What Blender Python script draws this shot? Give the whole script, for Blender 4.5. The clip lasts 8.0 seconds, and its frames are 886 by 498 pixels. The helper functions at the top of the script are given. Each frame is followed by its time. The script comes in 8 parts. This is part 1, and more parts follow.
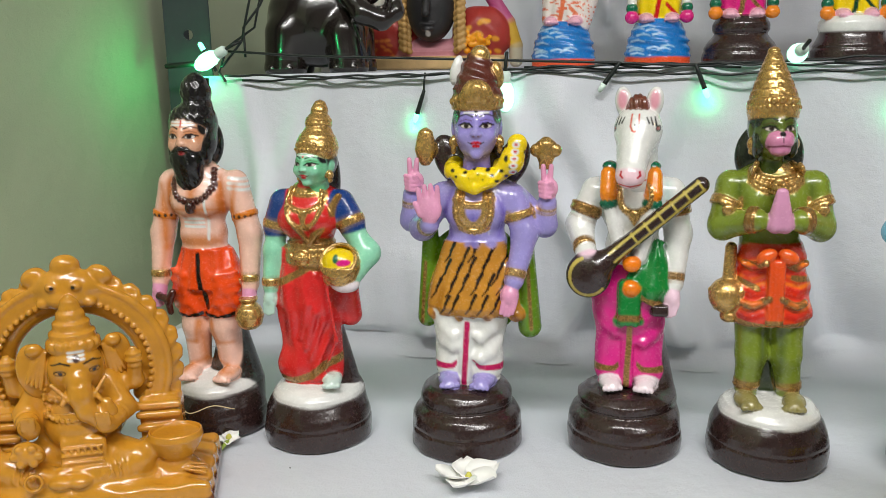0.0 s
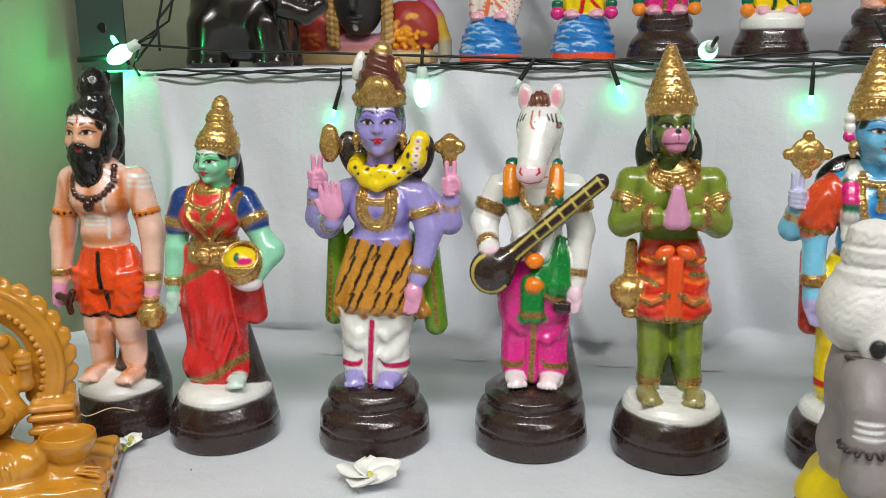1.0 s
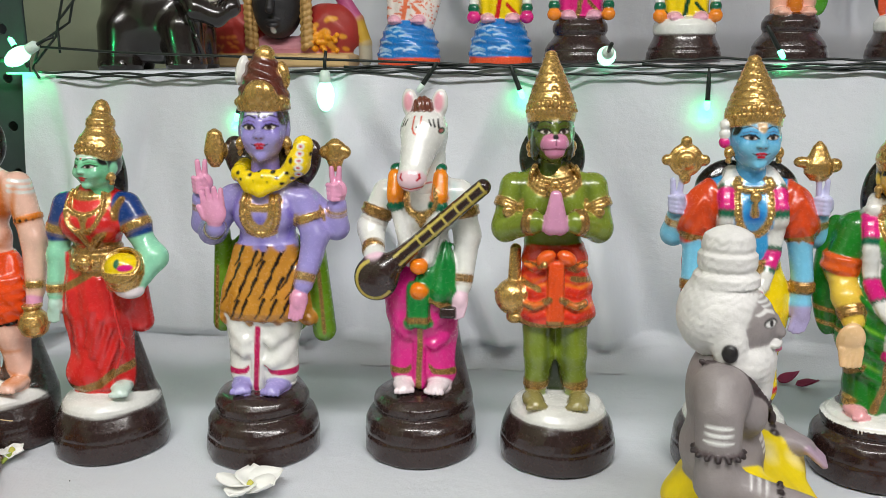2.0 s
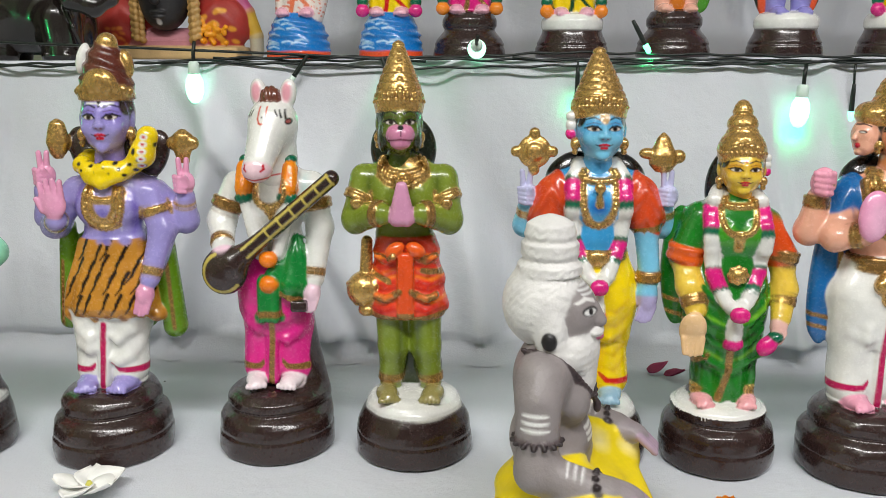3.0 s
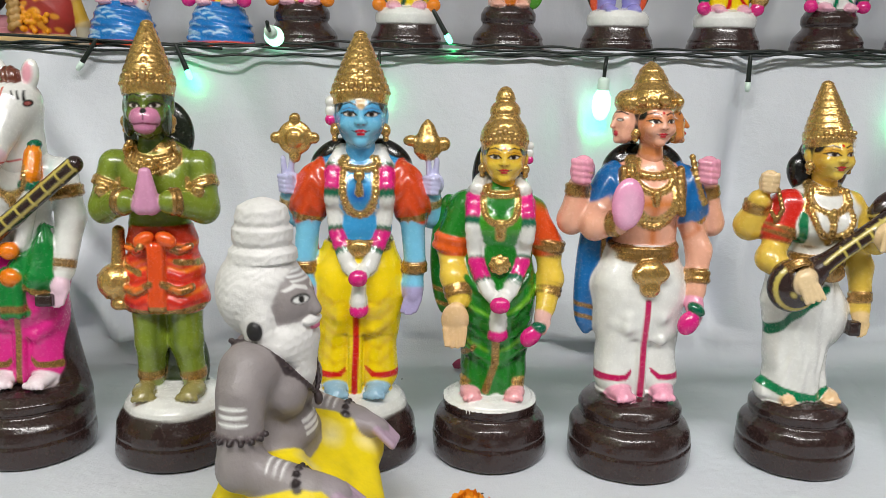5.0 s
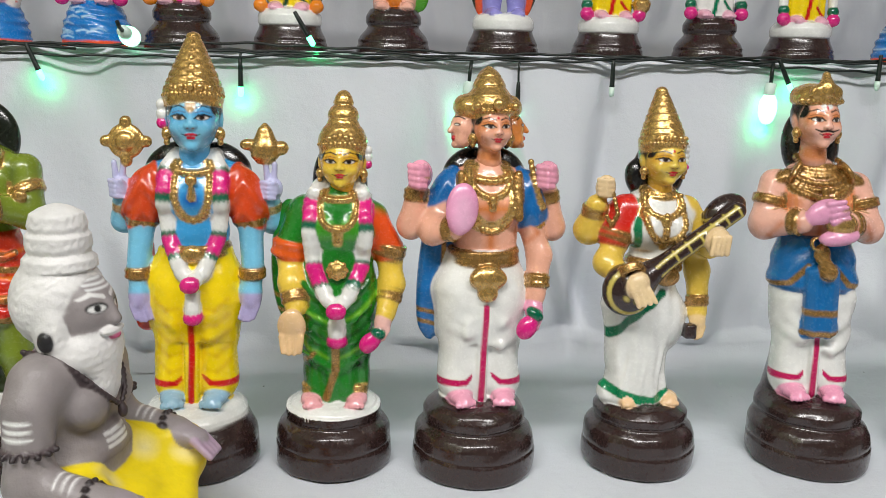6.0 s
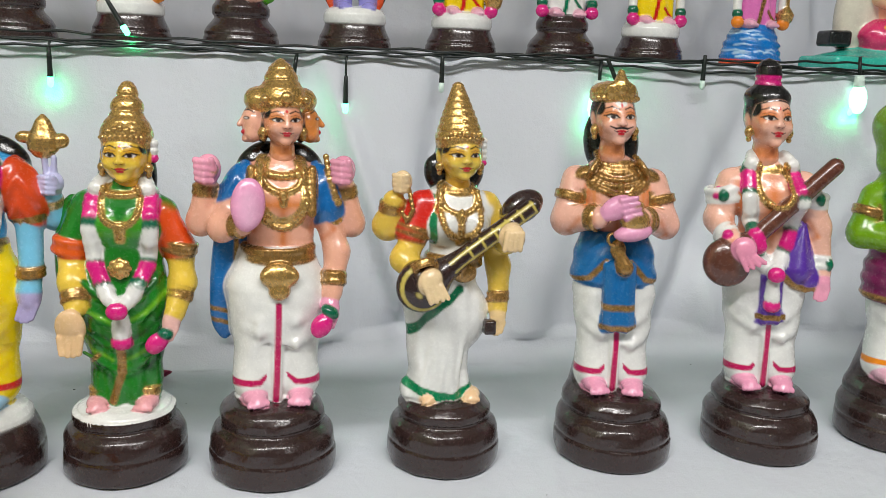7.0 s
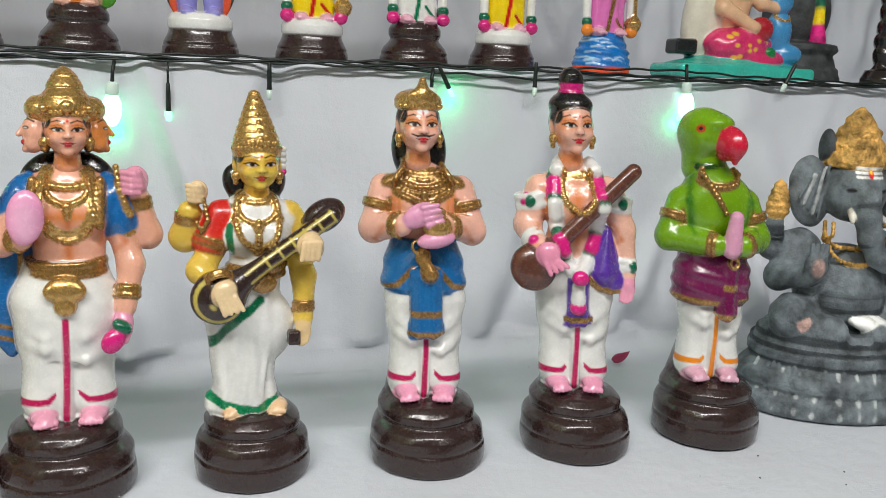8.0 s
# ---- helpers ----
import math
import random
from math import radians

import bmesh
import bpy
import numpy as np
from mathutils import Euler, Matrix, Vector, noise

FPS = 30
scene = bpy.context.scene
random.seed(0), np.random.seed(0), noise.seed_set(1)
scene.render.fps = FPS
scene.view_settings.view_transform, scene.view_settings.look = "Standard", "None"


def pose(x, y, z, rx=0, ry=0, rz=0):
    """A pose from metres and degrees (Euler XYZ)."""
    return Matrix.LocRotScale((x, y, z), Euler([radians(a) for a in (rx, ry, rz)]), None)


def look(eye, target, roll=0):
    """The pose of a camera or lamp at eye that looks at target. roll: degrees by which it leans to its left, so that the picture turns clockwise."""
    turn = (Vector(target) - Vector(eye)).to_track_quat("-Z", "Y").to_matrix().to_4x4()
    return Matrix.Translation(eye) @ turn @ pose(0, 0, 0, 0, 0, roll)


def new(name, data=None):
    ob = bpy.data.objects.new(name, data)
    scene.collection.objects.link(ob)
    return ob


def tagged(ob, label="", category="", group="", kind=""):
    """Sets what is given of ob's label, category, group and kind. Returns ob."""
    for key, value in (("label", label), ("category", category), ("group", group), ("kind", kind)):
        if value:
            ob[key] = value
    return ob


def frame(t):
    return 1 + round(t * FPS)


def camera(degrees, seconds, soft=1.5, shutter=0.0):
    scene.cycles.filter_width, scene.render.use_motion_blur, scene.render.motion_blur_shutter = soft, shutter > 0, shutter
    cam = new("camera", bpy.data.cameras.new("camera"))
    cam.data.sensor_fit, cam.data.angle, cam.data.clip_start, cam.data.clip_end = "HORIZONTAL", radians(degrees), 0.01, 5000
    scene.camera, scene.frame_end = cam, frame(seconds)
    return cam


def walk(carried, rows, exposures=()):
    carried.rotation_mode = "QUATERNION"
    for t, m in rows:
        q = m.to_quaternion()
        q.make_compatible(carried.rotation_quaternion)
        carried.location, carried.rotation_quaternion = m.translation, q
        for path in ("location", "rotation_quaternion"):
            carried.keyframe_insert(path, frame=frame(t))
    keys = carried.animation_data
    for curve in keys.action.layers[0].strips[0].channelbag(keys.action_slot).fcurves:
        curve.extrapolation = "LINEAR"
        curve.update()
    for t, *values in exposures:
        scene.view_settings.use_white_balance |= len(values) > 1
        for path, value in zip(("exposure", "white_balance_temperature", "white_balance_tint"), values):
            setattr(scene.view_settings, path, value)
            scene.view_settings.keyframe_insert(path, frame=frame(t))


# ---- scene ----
# camera and its slide along the display shelf
cam = camera(55.7, 8.0, soft=0.6)
PATH = [
    (0, (0.104, -0.600, 0.290), (-0.281, 1.315, -0.141), -0.9),
    (0.5, (0.123, -0.593, 0.288), (-0.231, 1.325, -0.157), -1.0),
    (1, (0.146, -0.588, 0.291), (-0.150, 1.339, -0.155), -0.6),
    (1.2, (0.159, -0.586, 0.291), (-0.135, 1.340, -0.159), -0.5),
    (2.5, (0.235, -0.572, 0.294), (0.096, 1.374, -0.146), -0.1),
    (3, (0.272, -0.568, 0.287), (0.185, 1.380, -0.159), 0.2),
    (3.5, (0.297, -0.569, 0.281), (0.244, 1.380, -0.164), 0.5),
    (4, (0.325, -0.564, 0.274), (0.317, 1.384, -0.178), 0.6),
    (4.2, (0.337, -0.560, 0.275), (0.344, 1.393, -0.157), 0.8),
    (5.5, (0.426, -0.549, 0.272), (0.559, 1.399, -0.157), 1.2),
    (6, (0.464, -0.549, 0.276), (0.667, 1.395, -0.148), 1.6),
    (6.5, (0.509, -0.553, 0.279), (0.799, 1.382, -0.138), 1.8),
    (7, (0.552, -0.552, 0.277), (0.933, 1.365, -0.149), 2.5),
    (7.5, (0.586, -0.558, 0.282), (1.055, 1.341, -0.131), 2.5),
    (8, (0.632, -0.568, 0.283), (1.196, 1.307, -0.125), 2.6),
]
walk(cam, [(t, look(eye, target, roll)) for t, eye, target, roll in PATH])

# ---- world and lamps ----
scene.view_settings.exposure = -0.19
world = bpy.data.worlds.new("world")
scene.world = world
world.use_nodes = True
world.node_tree.nodes["Background"].inputs[0].default_value = (0.9, 0.95, 1.0, 1)
world.node_tree.nodes["Background"].inputs[1].default_value = 0.1


def lamp(name, kind, power, m, size=(0.1, 0.1), color=(1, 1, 1)):
    data = bpy.data.lights.new(name, kind)
    data.energy, data.color = power, color
    if kind == "AREA":
        data.shape, data.size, data.size_y = "RECTANGLE", size[0], size[1]
    else:
        data.shadow_soft_size = size[0]
    ob = new(name, data)
    ob.matrix_world = m
    return tagged(ob, kind="structure")


TUBES = [(-0.15, -1.1, 1.62), (1.05, -1.1, 1.62)]
for (x, y, z), watts in zip(TUBES, (29, 20)):
    lamp("tube_lamp", "AREA", watts, look((x, y, z - 0.05), (x, y + 0.7, 0)), (1.15, 0.12), (1.0, 0.98, 0.965))


# ---- materials ----
def lin(c):
    return tuple(((v / 255 + 0.055) / 1.055) ** 2.4 if v > 10 else v / 3294.6 for v in c)


def nodes_of(name):
    mat = bpy.data.materials.new(name)
    mat.use_nodes = True
    nt = mat.node_tree
    return mat, nt, nt.nodes["Principled BSDF"]


def link(nt, a, b):
    nt.links.new(a, b)


def noise_node(nt, scale, detail=4.0, rough=0.6):
    n = nt.nodes.new("ShaderNodeTexNoise")
    co = nt.nodes.new("ShaderNodeTexCoord")
    link(nt, co.outputs["Object"], n.inputs["Vector"])
    n.inputs["Scale"].default_value, n.inputs["Detail"].default_value, n.inputs["Roughness"].default_value = scale, detail, rough
    return n


def ramp(nt, src, lo, hi, a, b):
    r = nt.nodes.new("ShaderNodeMapRange")
    link(nt, src, r.inputs[0])
    for i, v in enumerate((lo, hi, a, b)):
        r.inputs[i + 1].default_value = v
    return r.outputs[0]


def bump(nt, p, height, strength, dist):
    b = nt.nodes.new("ShaderNodeBump")
    b.inputs["Strength"].default_value, b.inputs["Distance"].default_value = strength, dist
    link(nt, height, b.inputs["Height"])
    link(nt, b.outputs[0], p.inputs["Normal"])
    return b


def mix(nt, fac, a, b, how="MIX"):
    m = nt.nodes.new("ShaderNodeMix")
    m.data_type, m.blend_type = "RGBA", how
    for v, s in ((fac, m.inputs[0]), (a, m.inputs[6]), (b, m.inputs[7])):
        if isinstance(v, (int, float)):
            s.default_value = v
        elif isinstance(v, tuple):
            s.default_value = (*v, 1) if len(v) == 3 else v
        else:
            link(nt, v, s)
    return m.outputs[2]


def clay_paint(name, rough, coat, relief, tones=(0.86, 1.06)):
    """Hand-brushed paint on clay: the colour comes from the brushed coats on the figure, alpha marks metallic gold."""
    mat, nt, p = nodes_of(name)
    at = nt.nodes.new("ShaderNodeAttribute")
    at.attribute_name = "coat"
    big, fine = noise_node(nt, 45, 4), noise_node(nt, 420, 3)
    tone = ramp(nt, big.outputs[0], 0.35, 0.68, *tones)
    g = nt.nodes.new("ShaderNodeCombineColor")
    for i in range(3):
        link(nt, tone, g.inputs[i])
    link(nt, mix(nt, 1.0, at.outputs["Color"], g.outputs[0], "MULTIPLY"), p.inputs["Base Color"])
    m = nt.nodes.new("ShaderNodeMath")
    m.operation = "MULTIPLY"
    link(nt, at.outputs["Alpha"], m.inputs[0])
    m.inputs[1].default_value = 0.85
    link(nt, m.outputs[0], p.inputs["Metallic"])
    r = nt.nodes.new("ShaderNodeMath")
    r.operation = "MULTIPLY_ADD"
    r.inputs[1].default_value = 0.03
    link(nt, at.outputs["Alpha"], r.inputs[0])
    link(nt, ramp(nt, fine.outputs[0], 0.3, 0.7, rough - 0.06, rough + 0.1), r.inputs[2])
    link(nt, r.outputs[0], p.inputs["Roughness"])
    p.inputs["Coat Weight"].default_value, p.inputs["Coat Roughness"].default_value = coat, 0.12
    h = nt.nodes.new("ShaderNodeMath")
    h.operation = "ADD"
    link(nt, big.outputs[0], h.inputs[0])
    link(nt, fine.outputs[0], h.inputs[1])
    cells = nt.nodes.new("ShaderNodeTexVoronoi")
    cells.inputs["Scale"].default_value = 270
    link(nt, big.inputs["Vector"].links[0].from_socket, cells.inputs["Vector"])
    press = nt.nodes.new("ShaderNodeMath")
    press.operation = "MULTIPLY"
    link(nt, cells.outputs["Distance"], press.inputs[0])
    link(nt, at.outputs["Alpha"], press.inputs[1])
    both = nt.nodes.new("ShaderNodeMath")
    both.operation = "MULTIPLY_ADD"
    both.inputs[1].default_value = -1.2
    link(nt, press.outputs[0], both.inputs[0])
    link(nt, h.outputs[0], both.inputs[2])
    bump(nt, p, both.outputs[0], relief, 0.0013)
    return mat


def plain(name, color, rough, var=0.12, scale=60, relief=0.15, metal=0.0, coat=0.0, dist=0.001):
    mat, nt, p = nodes_of(name)
    n, f = noise_node(nt, scale, 5), noise_node(nt, scale * 9, 3)
    c = lin(color)
    link(nt, mix(nt, n.outputs[0], tuple(v * (1 - var) for v in c), tuple(min(1, v * (1 + var)) for v in c)), p.inputs["Base Color"])
    link(nt, ramp(nt, f.outputs[0], 0.3, 0.7, max(0.03, rough - 0.06), rough + 0.08), p.inputs["Roughness"])
    p.inputs["Metallic"].default_value = metal
    p.inputs["Coat Weight"].default_value = coat
    bump(nt, p, f.outputs[0], relief, dist)
    return mat


def glow(name, color, strength):
    mat, nt, p = nodes_of(name)
    p.inputs["Base Color"].default_value = (*lin(color), 1)
    p.inputs["Emission Color"].default_value = (*lin(color), 1)
    p.inputs["Emission Strength"].default_value = strength
    p.inputs["Roughness"].default_value = 0.25
    return mat


def cloth(name, color, sheen=0.0):
    mat, nt, p = nodes_of(name)
    co = nt.nodes.new("ShaderNodeTexCoord")
    big, mid = noise_node(nt, 6, 4), noise_node(nt, 28, 5)
    wv = nt.nodes.new("ShaderNodeTexNoise")
    mp = nt.nodes.new("ShaderNodeMapping")
    mp.inputs["Scale"].default_value = (900, 900, 900)
    link(nt, co.outputs["Object"], mp.inputs[0])
    link(nt, mp.outputs[0], wv.inputs["Vector"])
    wv.inputs["Scale"].default_value = 1.0
    c = lin(color)
    base = mix(nt, big.outputs[0], tuple(v * 0.93 for v in c), tuple(min(1, v * 1.05) for v in c))
    link(nt, base, p.inputs["Base Color"])
    p.inputs["Roughness"].default_value = 0.55
    p.inputs["Specular IOR Level"].default_value = 0.35
    h = nt.nodes.new("ShaderNodeMath")
    h.operation = "MULTIPLY_ADD"
    h.inputs[1].default_value = 0.12
    link(nt, wv.outputs[0], h.inputs[0])
    link(nt, mid.outputs[0], h.inputs[2])
    bump(nt, p, h.outputs[0], 0.4, 0.006)
    return mat


ENAMEL = clay_paint("enamel_paint", 0.22, 0.5, 0.17)
MATTE = clay_paint("matte_paint", 0.48, 0.05, 0.3)
GLAZE = clay_paint("glazed_clay", 0.16, 0.6, 0.17)
STONE = clay_paint("stone_finish", 0.6, 0.0, 0.9, (0.5, 1.9))
WHITE_CLOTH = cloth("white_cloth", (210, 214, 221))
# greenish cloth, with some of the green bulbs' glow put into its colour
SIDE_CLOTH = cloth("side_cloth", (172, 182, 150))
WALL = plain("wall_paint", (205, 205, 200), 0.8, 0.06, 4)
STEEL = plain("painted_steel", (52, 58, 62), 0.45, 0.2, 40)
WIRE = plain("wire_plastic", (22, 30, 27), 0.4, 0.2, 200)
BULB_ON = glow("bulb_lit", (170, 255, 212), 2.4)
BULB_DIM = plain("bulb_shell", (215, 235, 225), 0.3)
LED_ON = glow("led_lit", (90, 255, 170), 7.0)
PETAL = plain("petal", (248, 248, 244), 0.55, 0.06, 90)
PETAL_PINK = plain("dry_petal", (150, 40, 80), 0.6, 0.25, 90)
POLLEN = plain("flower_heart", (205, 200, 90), 0.7)
STEM = plain("flower_stem", (150, 170, 70), 0.6)
MARIGOLD = plain("marigold_petal", (252, 155, 25), 0.6, 0.2, 200)
THREAD = plain("thread", (225, 205, 160), 0.7)
TUBE = glow("tube_glass", (255, 250, 240), 6.0)


# ---- mesh helpers ----
def part(name, bm, material, parent=None, label="", smooth=True):
    me = bpy.data.meshes.new(name)
    bm.to_mesh(me)
    bm.free()
    if smooth:
        me.polygons.foreach_set("use_smooth", [True] * len(me.polygons))
    me.materials.append(material)
    ob = new(name, me)
    if parent:
        ob.parent = parent
    if label:
        ob["label"] = label
    return ob


def sheet(name, fn, nu, nv, material, thick=0.002):
    """A cloth sheet fn(u, v) with u, v in 0..1, given a thickness."""
    bm = bmesh.new()
    g = [[bm.verts.new(fn(i / nu, j / nv)) for j in range(nv + 1)] for i in range(nu + 1)]
    for i in range(nu):
        for j in range(nv):
            bm.faces.new((g[i][j], g[i + 1][j], g[i + 1][j + 1], g[i][j + 1]))
    ob = part(name, bm, material)
    s = ob.modifiers.new("thickness", "SOLIDIFY")
    s.thickness, s.offset = thick, -1
    return ob


def box_bm(lo, hi, bevel=0.0):
    bm = bmesh.new()
    m = Matrix.Translation([(a + b) / 2 for a, b in zip(lo, hi)]) @ Matrix.Diagonal([*(b - a for a, b in zip(lo, hi)), 1])
    bmesh.ops.create_cube(bm, size=1, matrix=m)
    if bevel:
        bmesh.ops.bevel(bm, geom=bm.edges[:], offset=bevel, segments=2, affect="EDGES")
    return bm


def tube_bm(pts, r, n=6, bm=None):
    """A round cord through pts; r a radius or a list of radii."""
    bm = bm or bmesh.new()
    pts = [Vector(p) for p in pts]
    rs = r if isinstance(r, (list, tuple)) else [r] * len(pts)
    rings, up = [], Vector((0.13, 0.31, 0.94)).normalized()
    for i, p in enumerate(pts):
        d = (pts[min(i + 1, len(pts) - 1)] - pts[max(i - 1, 0)]).normalized()
        a = d.cross(up)
        a = a.normalized() if a.length > 1e-5 else d.orthogonal().normalized()
        b = d.cross(a)
        rings.append([bm.verts.new(p + rs[i] * (a * math.cos(2 * math.pi * k / n) + b * math.sin(2 * math.pi * k / n))) for k in range(n)])
    for s, e in zip(rings, rings[1:]):
        for k in range(n):
            bm.faces.new((s[k], s[(k + 1) % n], e[(k + 1) % n], e[k]))
    bm.faces.new(rings[0][::-1])
    bm.faces.new(rings[-1])
    return bm


def lathe_bm(profile, n=16, m=None):
    """A turned shape from (radius, z) pairs."""
    bm = bmesh.new()
    rings = [[bm.verts.new((r * math.cos(2 * math.pi * k / n), r * math.sin(2 * math.pi * k / n), z)) for k in range(n)] for r, z in profile]
    for s, e in zip(rings, rings[1:]):
        for k in range(n):
            bm.faces.new((s[k], s[(k + 1) % n], e[(k + 1) % n], e[k]))
    bm.faces.new(rings[0][::-1])
    bm.faces.new(rings[-1])
    if m:
        bm.transform(m)
    return bm


# ---- clay modelling: soft-blended forms turned into one mesh ----
def rgb(r, g, b, metal=0.0):
    return (*lin((r, g, b)), metal)


def turn(a):
    return np.array(Euler([radians(v) for v in a]).to_matrix())


class Clay:
    """Forms in millimetres (x to the side, front at -y, z up), blended softly; brushed coats lie on top."""

    def __init__(self, cell):
        self.cell, self.forms, self.coats = cell, [], []

    def add(self, f, lo, hi, col, k, tag="", bias=0.0):
        self.forms.append((f, np.array(lo, float), np.array(hi, float), col, k, tag, bias))

    def cap(self, p, q, r, s, col, k=3, tag="", waves=None, bias=0.0):
        p, q = np.array(p, float), np.array(q, float)
        e, m = q - p, max(r, s)
        ee = max(float(e @ e), 1e-9)

        def f(x, y, z):
            t = np.clip(((x - p[0]) * e[0] + (y - p[1]) * e[1] + (z - p[2]) * e[2]) / ee, 0, 1)
            d = np.sqrt((x - p[0] - t * e[0]) ** 2 + (y - p[1] - t * e[1]) ** 2 + (z - p[2] - t * e[2]) ** 2) - (r + (s - r) * t)
            return d + waves(x, y, z) if waves else d

        self.add(f, np.minimum(p, q) - m, np.maximum(p, q) + m, col, k, tag, bias)

    def ell_f(self, p, r, rot=(0, 0, 0), waves=None):
        p, r = np.array(p, float), np.array(r, float)
        t = turn(rot)
        b = np.sqrt(((t * r) ** 2).sum(1))

        def f(x, y, z):
            x, y, z = x - p[0], y - p[1], z - p[2]
            u = [(t[0, i] * x + t[1, i] * y + t[2, i] * z) / r[i] for i in range(3)]
            k0 = np.sqrt(u[0] ** 2 + u[1] ** 2 + u[2] ** 2)
            k1 = np.sqrt((u[0] / r[0]) ** 2 + (u[1] / r[1]) ** 2 + (u[2] / r[2]) ** 2) + 1e-9
            d = k0 * (k0 - 1) / k1
            return d + waves(x, y, z) if waves else d

        return f, p - b, p + b

    def ell(self, p, r, col, k=3, rot=(0, 0, 0), tag="", waves=None, bias=0.0):
        f, lo, hi = self.ell_f(p, r, rot, waves)
        self.add(f, lo, hi, col, k, tag, bias)

    def box(self, p, half, rad, col, k=2, rot=(0, 0, 0), tag="", waves=None):
        p, t = np.array(p, float), turn(rot)
        h = np.array(half, float) - rad
        b = np.abs(t) @ np.array(half, float)

        def f(x, y, z):
            x, y, z = x - p[0], y - p[1], z - p[2]
            u = [np.abs(t[0, i] * x + t[1, i] * y + t[2, i] * z) - h[i] for i in range(3)]
            d = np.sqrt(sum(np.maximum(v, 0) ** 2 for v in u)) + np.minimum(np.maximum(np.maximum(u[0], u[1]), u[2]), 0) - rad
            return d + waves(x, y, z) if waves else d

        self.add(f, p - b, p + b, col, k, tag)

    def lathe(self, p, prof, col, k=2, ys=1.0, tag="", waves=None, tip=0.0):
        """prof: (z, radius) pairs upwards from p; ys flattens the depth, tip leans it back by degrees."""
        ct, st = math.cos(radians(tip)), math.sin(radians(tip))
        zs, rs = np.array([v[0] for v in prof], float), np.array([v[1] for v in prof], float)
        m = rs.max()

        def f(x, y, z):
            x, y, z = x - p[0], y - p[1], z - p[2]
            y, z = (y * ct - z * st) / ys, y * st + z * ct
            d = (np.sqrt(x * x + y * y) - np.interp(z, zs, rs)) * 0.8
            if waves:
                d = d + waves(x, y, z)
            return np.maximum(d, np.maximum(zs[0] - z, z - zs[-1]))

        g, e = abs(st) * m, abs(st) * max(abs(zs[0]), abs(zs[-1]))
        self.add(f, (p[0] - m, p[1] - m * ys - e, p[2] + zs[0] - g), (p[0] + m, p[1] + m * ys + e, p[2] + zs[-1] + g), col, k, tag)

    def ring(self, p, axis, big, small, col, k=1, ys=1.0, tag=""):
        """A band round a limb: centre, direction of the limb, radius, thickness."""
        p, a = np.array(p, float), np.array(axis, float)
        a = a / np.sqrt(a @ a)

        def f(x, y, z):
            x, y, z = x - p[0], (y - p[1]) / ys, z - p[2]
            h = x * a[0] + y * a[1] + z * a[2]
            rr = np.sqrt(np.maximum(x * x + y * y + z * z - h * h, 0)) - big + 0.8
            return np.sqrt((rr * 1.25) ** 2 + (h * 0.45) ** 2) - small * 0.7 + 0.16 * small * np.cos(h * 3.2 / small)

        m = big + small * 2
        self.add(f, p - m, p + m, col, k, tag, 0.35)

    def chain(self, pts, r, col, k=0.6, bead=0.0, tag=""):
        """A cord along pts, or a row of beads at the given spacing."""
        pts = [np.array(p, float) for p in pts]
        if not bead:
            for a, b in zip(pts, pts[1:]):
                self.cap(a, b, r, r, col, k, tag, bias=0.3)
            return
        left = 0.0
        for a, b in zip(pts, pts[1:]):
            n = np.sqrt((b - a) @ (b - a))
            t = left
            while t < n:
                q = a + (b - a) * t / n
                self.ell(q, (r, r, r), col, k, tag=tag, bias=0.3)
                t += bead
            left = t - n

    def front(self, x, z, back=30.0):
        """Depth of the modelled front surface at (x, z)."""
        ys = np.arange(-70.0, back, 0.6)
        d = np.full(len(ys), 9.0)
        for f, a, b, col, k, tag, bias in self.forms:
            if a[0] - 2 < x < b[0] + 2 and a[2] - 2 < z < b[2] + 2:
                d = np.minimum(d, f(np.full(len(ys), x), ys, np.full(len(ys), z)))
        hit = np.nonzero(d < 0.4)[0]
        return ys[hit[0]] if len(hit) else None

    def coat(self, f, lo, hi, col, soft=0.5, only=None, amount=1.0):
        self.coats.append((f, np.array(lo, float), np.array(hi, float), np.array(col), soft, only, amount))

    def dab(self, p, r, col, soft=0.5, rot=(0, 0, 0), only=None, amount=1.0):
        """A brushed spot."""
        f, lo, hi = self.ell_f(p, r, rot)
        self.coat(f, lo, hi, col, soft, only, amount)

    def stroke(self, pts, r, col, front=-1, soft=0.4, only=None, amount=1.0):
        """A brushed line through (x, z) points on the front (or back) side; r: half widths at its start and end."""
        r0, r1 = r if isinstance(r, tuple) else (r, r)
        n = len(pts) - 1
        for i, (a, b) in enumerate(zip(pts, pts[1:])):
            s, e = r0 + (r1 - r0) * i / n, r0 + (r1 - r0) * (i + 1) / n
            ex, ez = b[0] - a[0], b[1] - a[1]
            ee = max(ex * ex + ez * ez, 1e-9)

            def f(x, y, z, a=a, ex=ex, ez=ez, ee=ee, s=s, e=e):
                t = np.clip(((x - a[0]) * ex + (z - a[1]) * ez) / ee, 0, 1)
                return np.sqrt((x - a[0] - t * ex) ** 2 + (z - a[1] - t * ez) ** 2) - (s + (e - s) * t)

            m = max(s, e)
            self.coat(f, (min(a[0], b[0]) - m, -90 if front < 0 else 0, min(a[1], b[1]) - m), (max(a[0], b[0]) + m, 10 if front < 0 else 90, max(a[1], b[1]) + m), col, soft, only, amount)

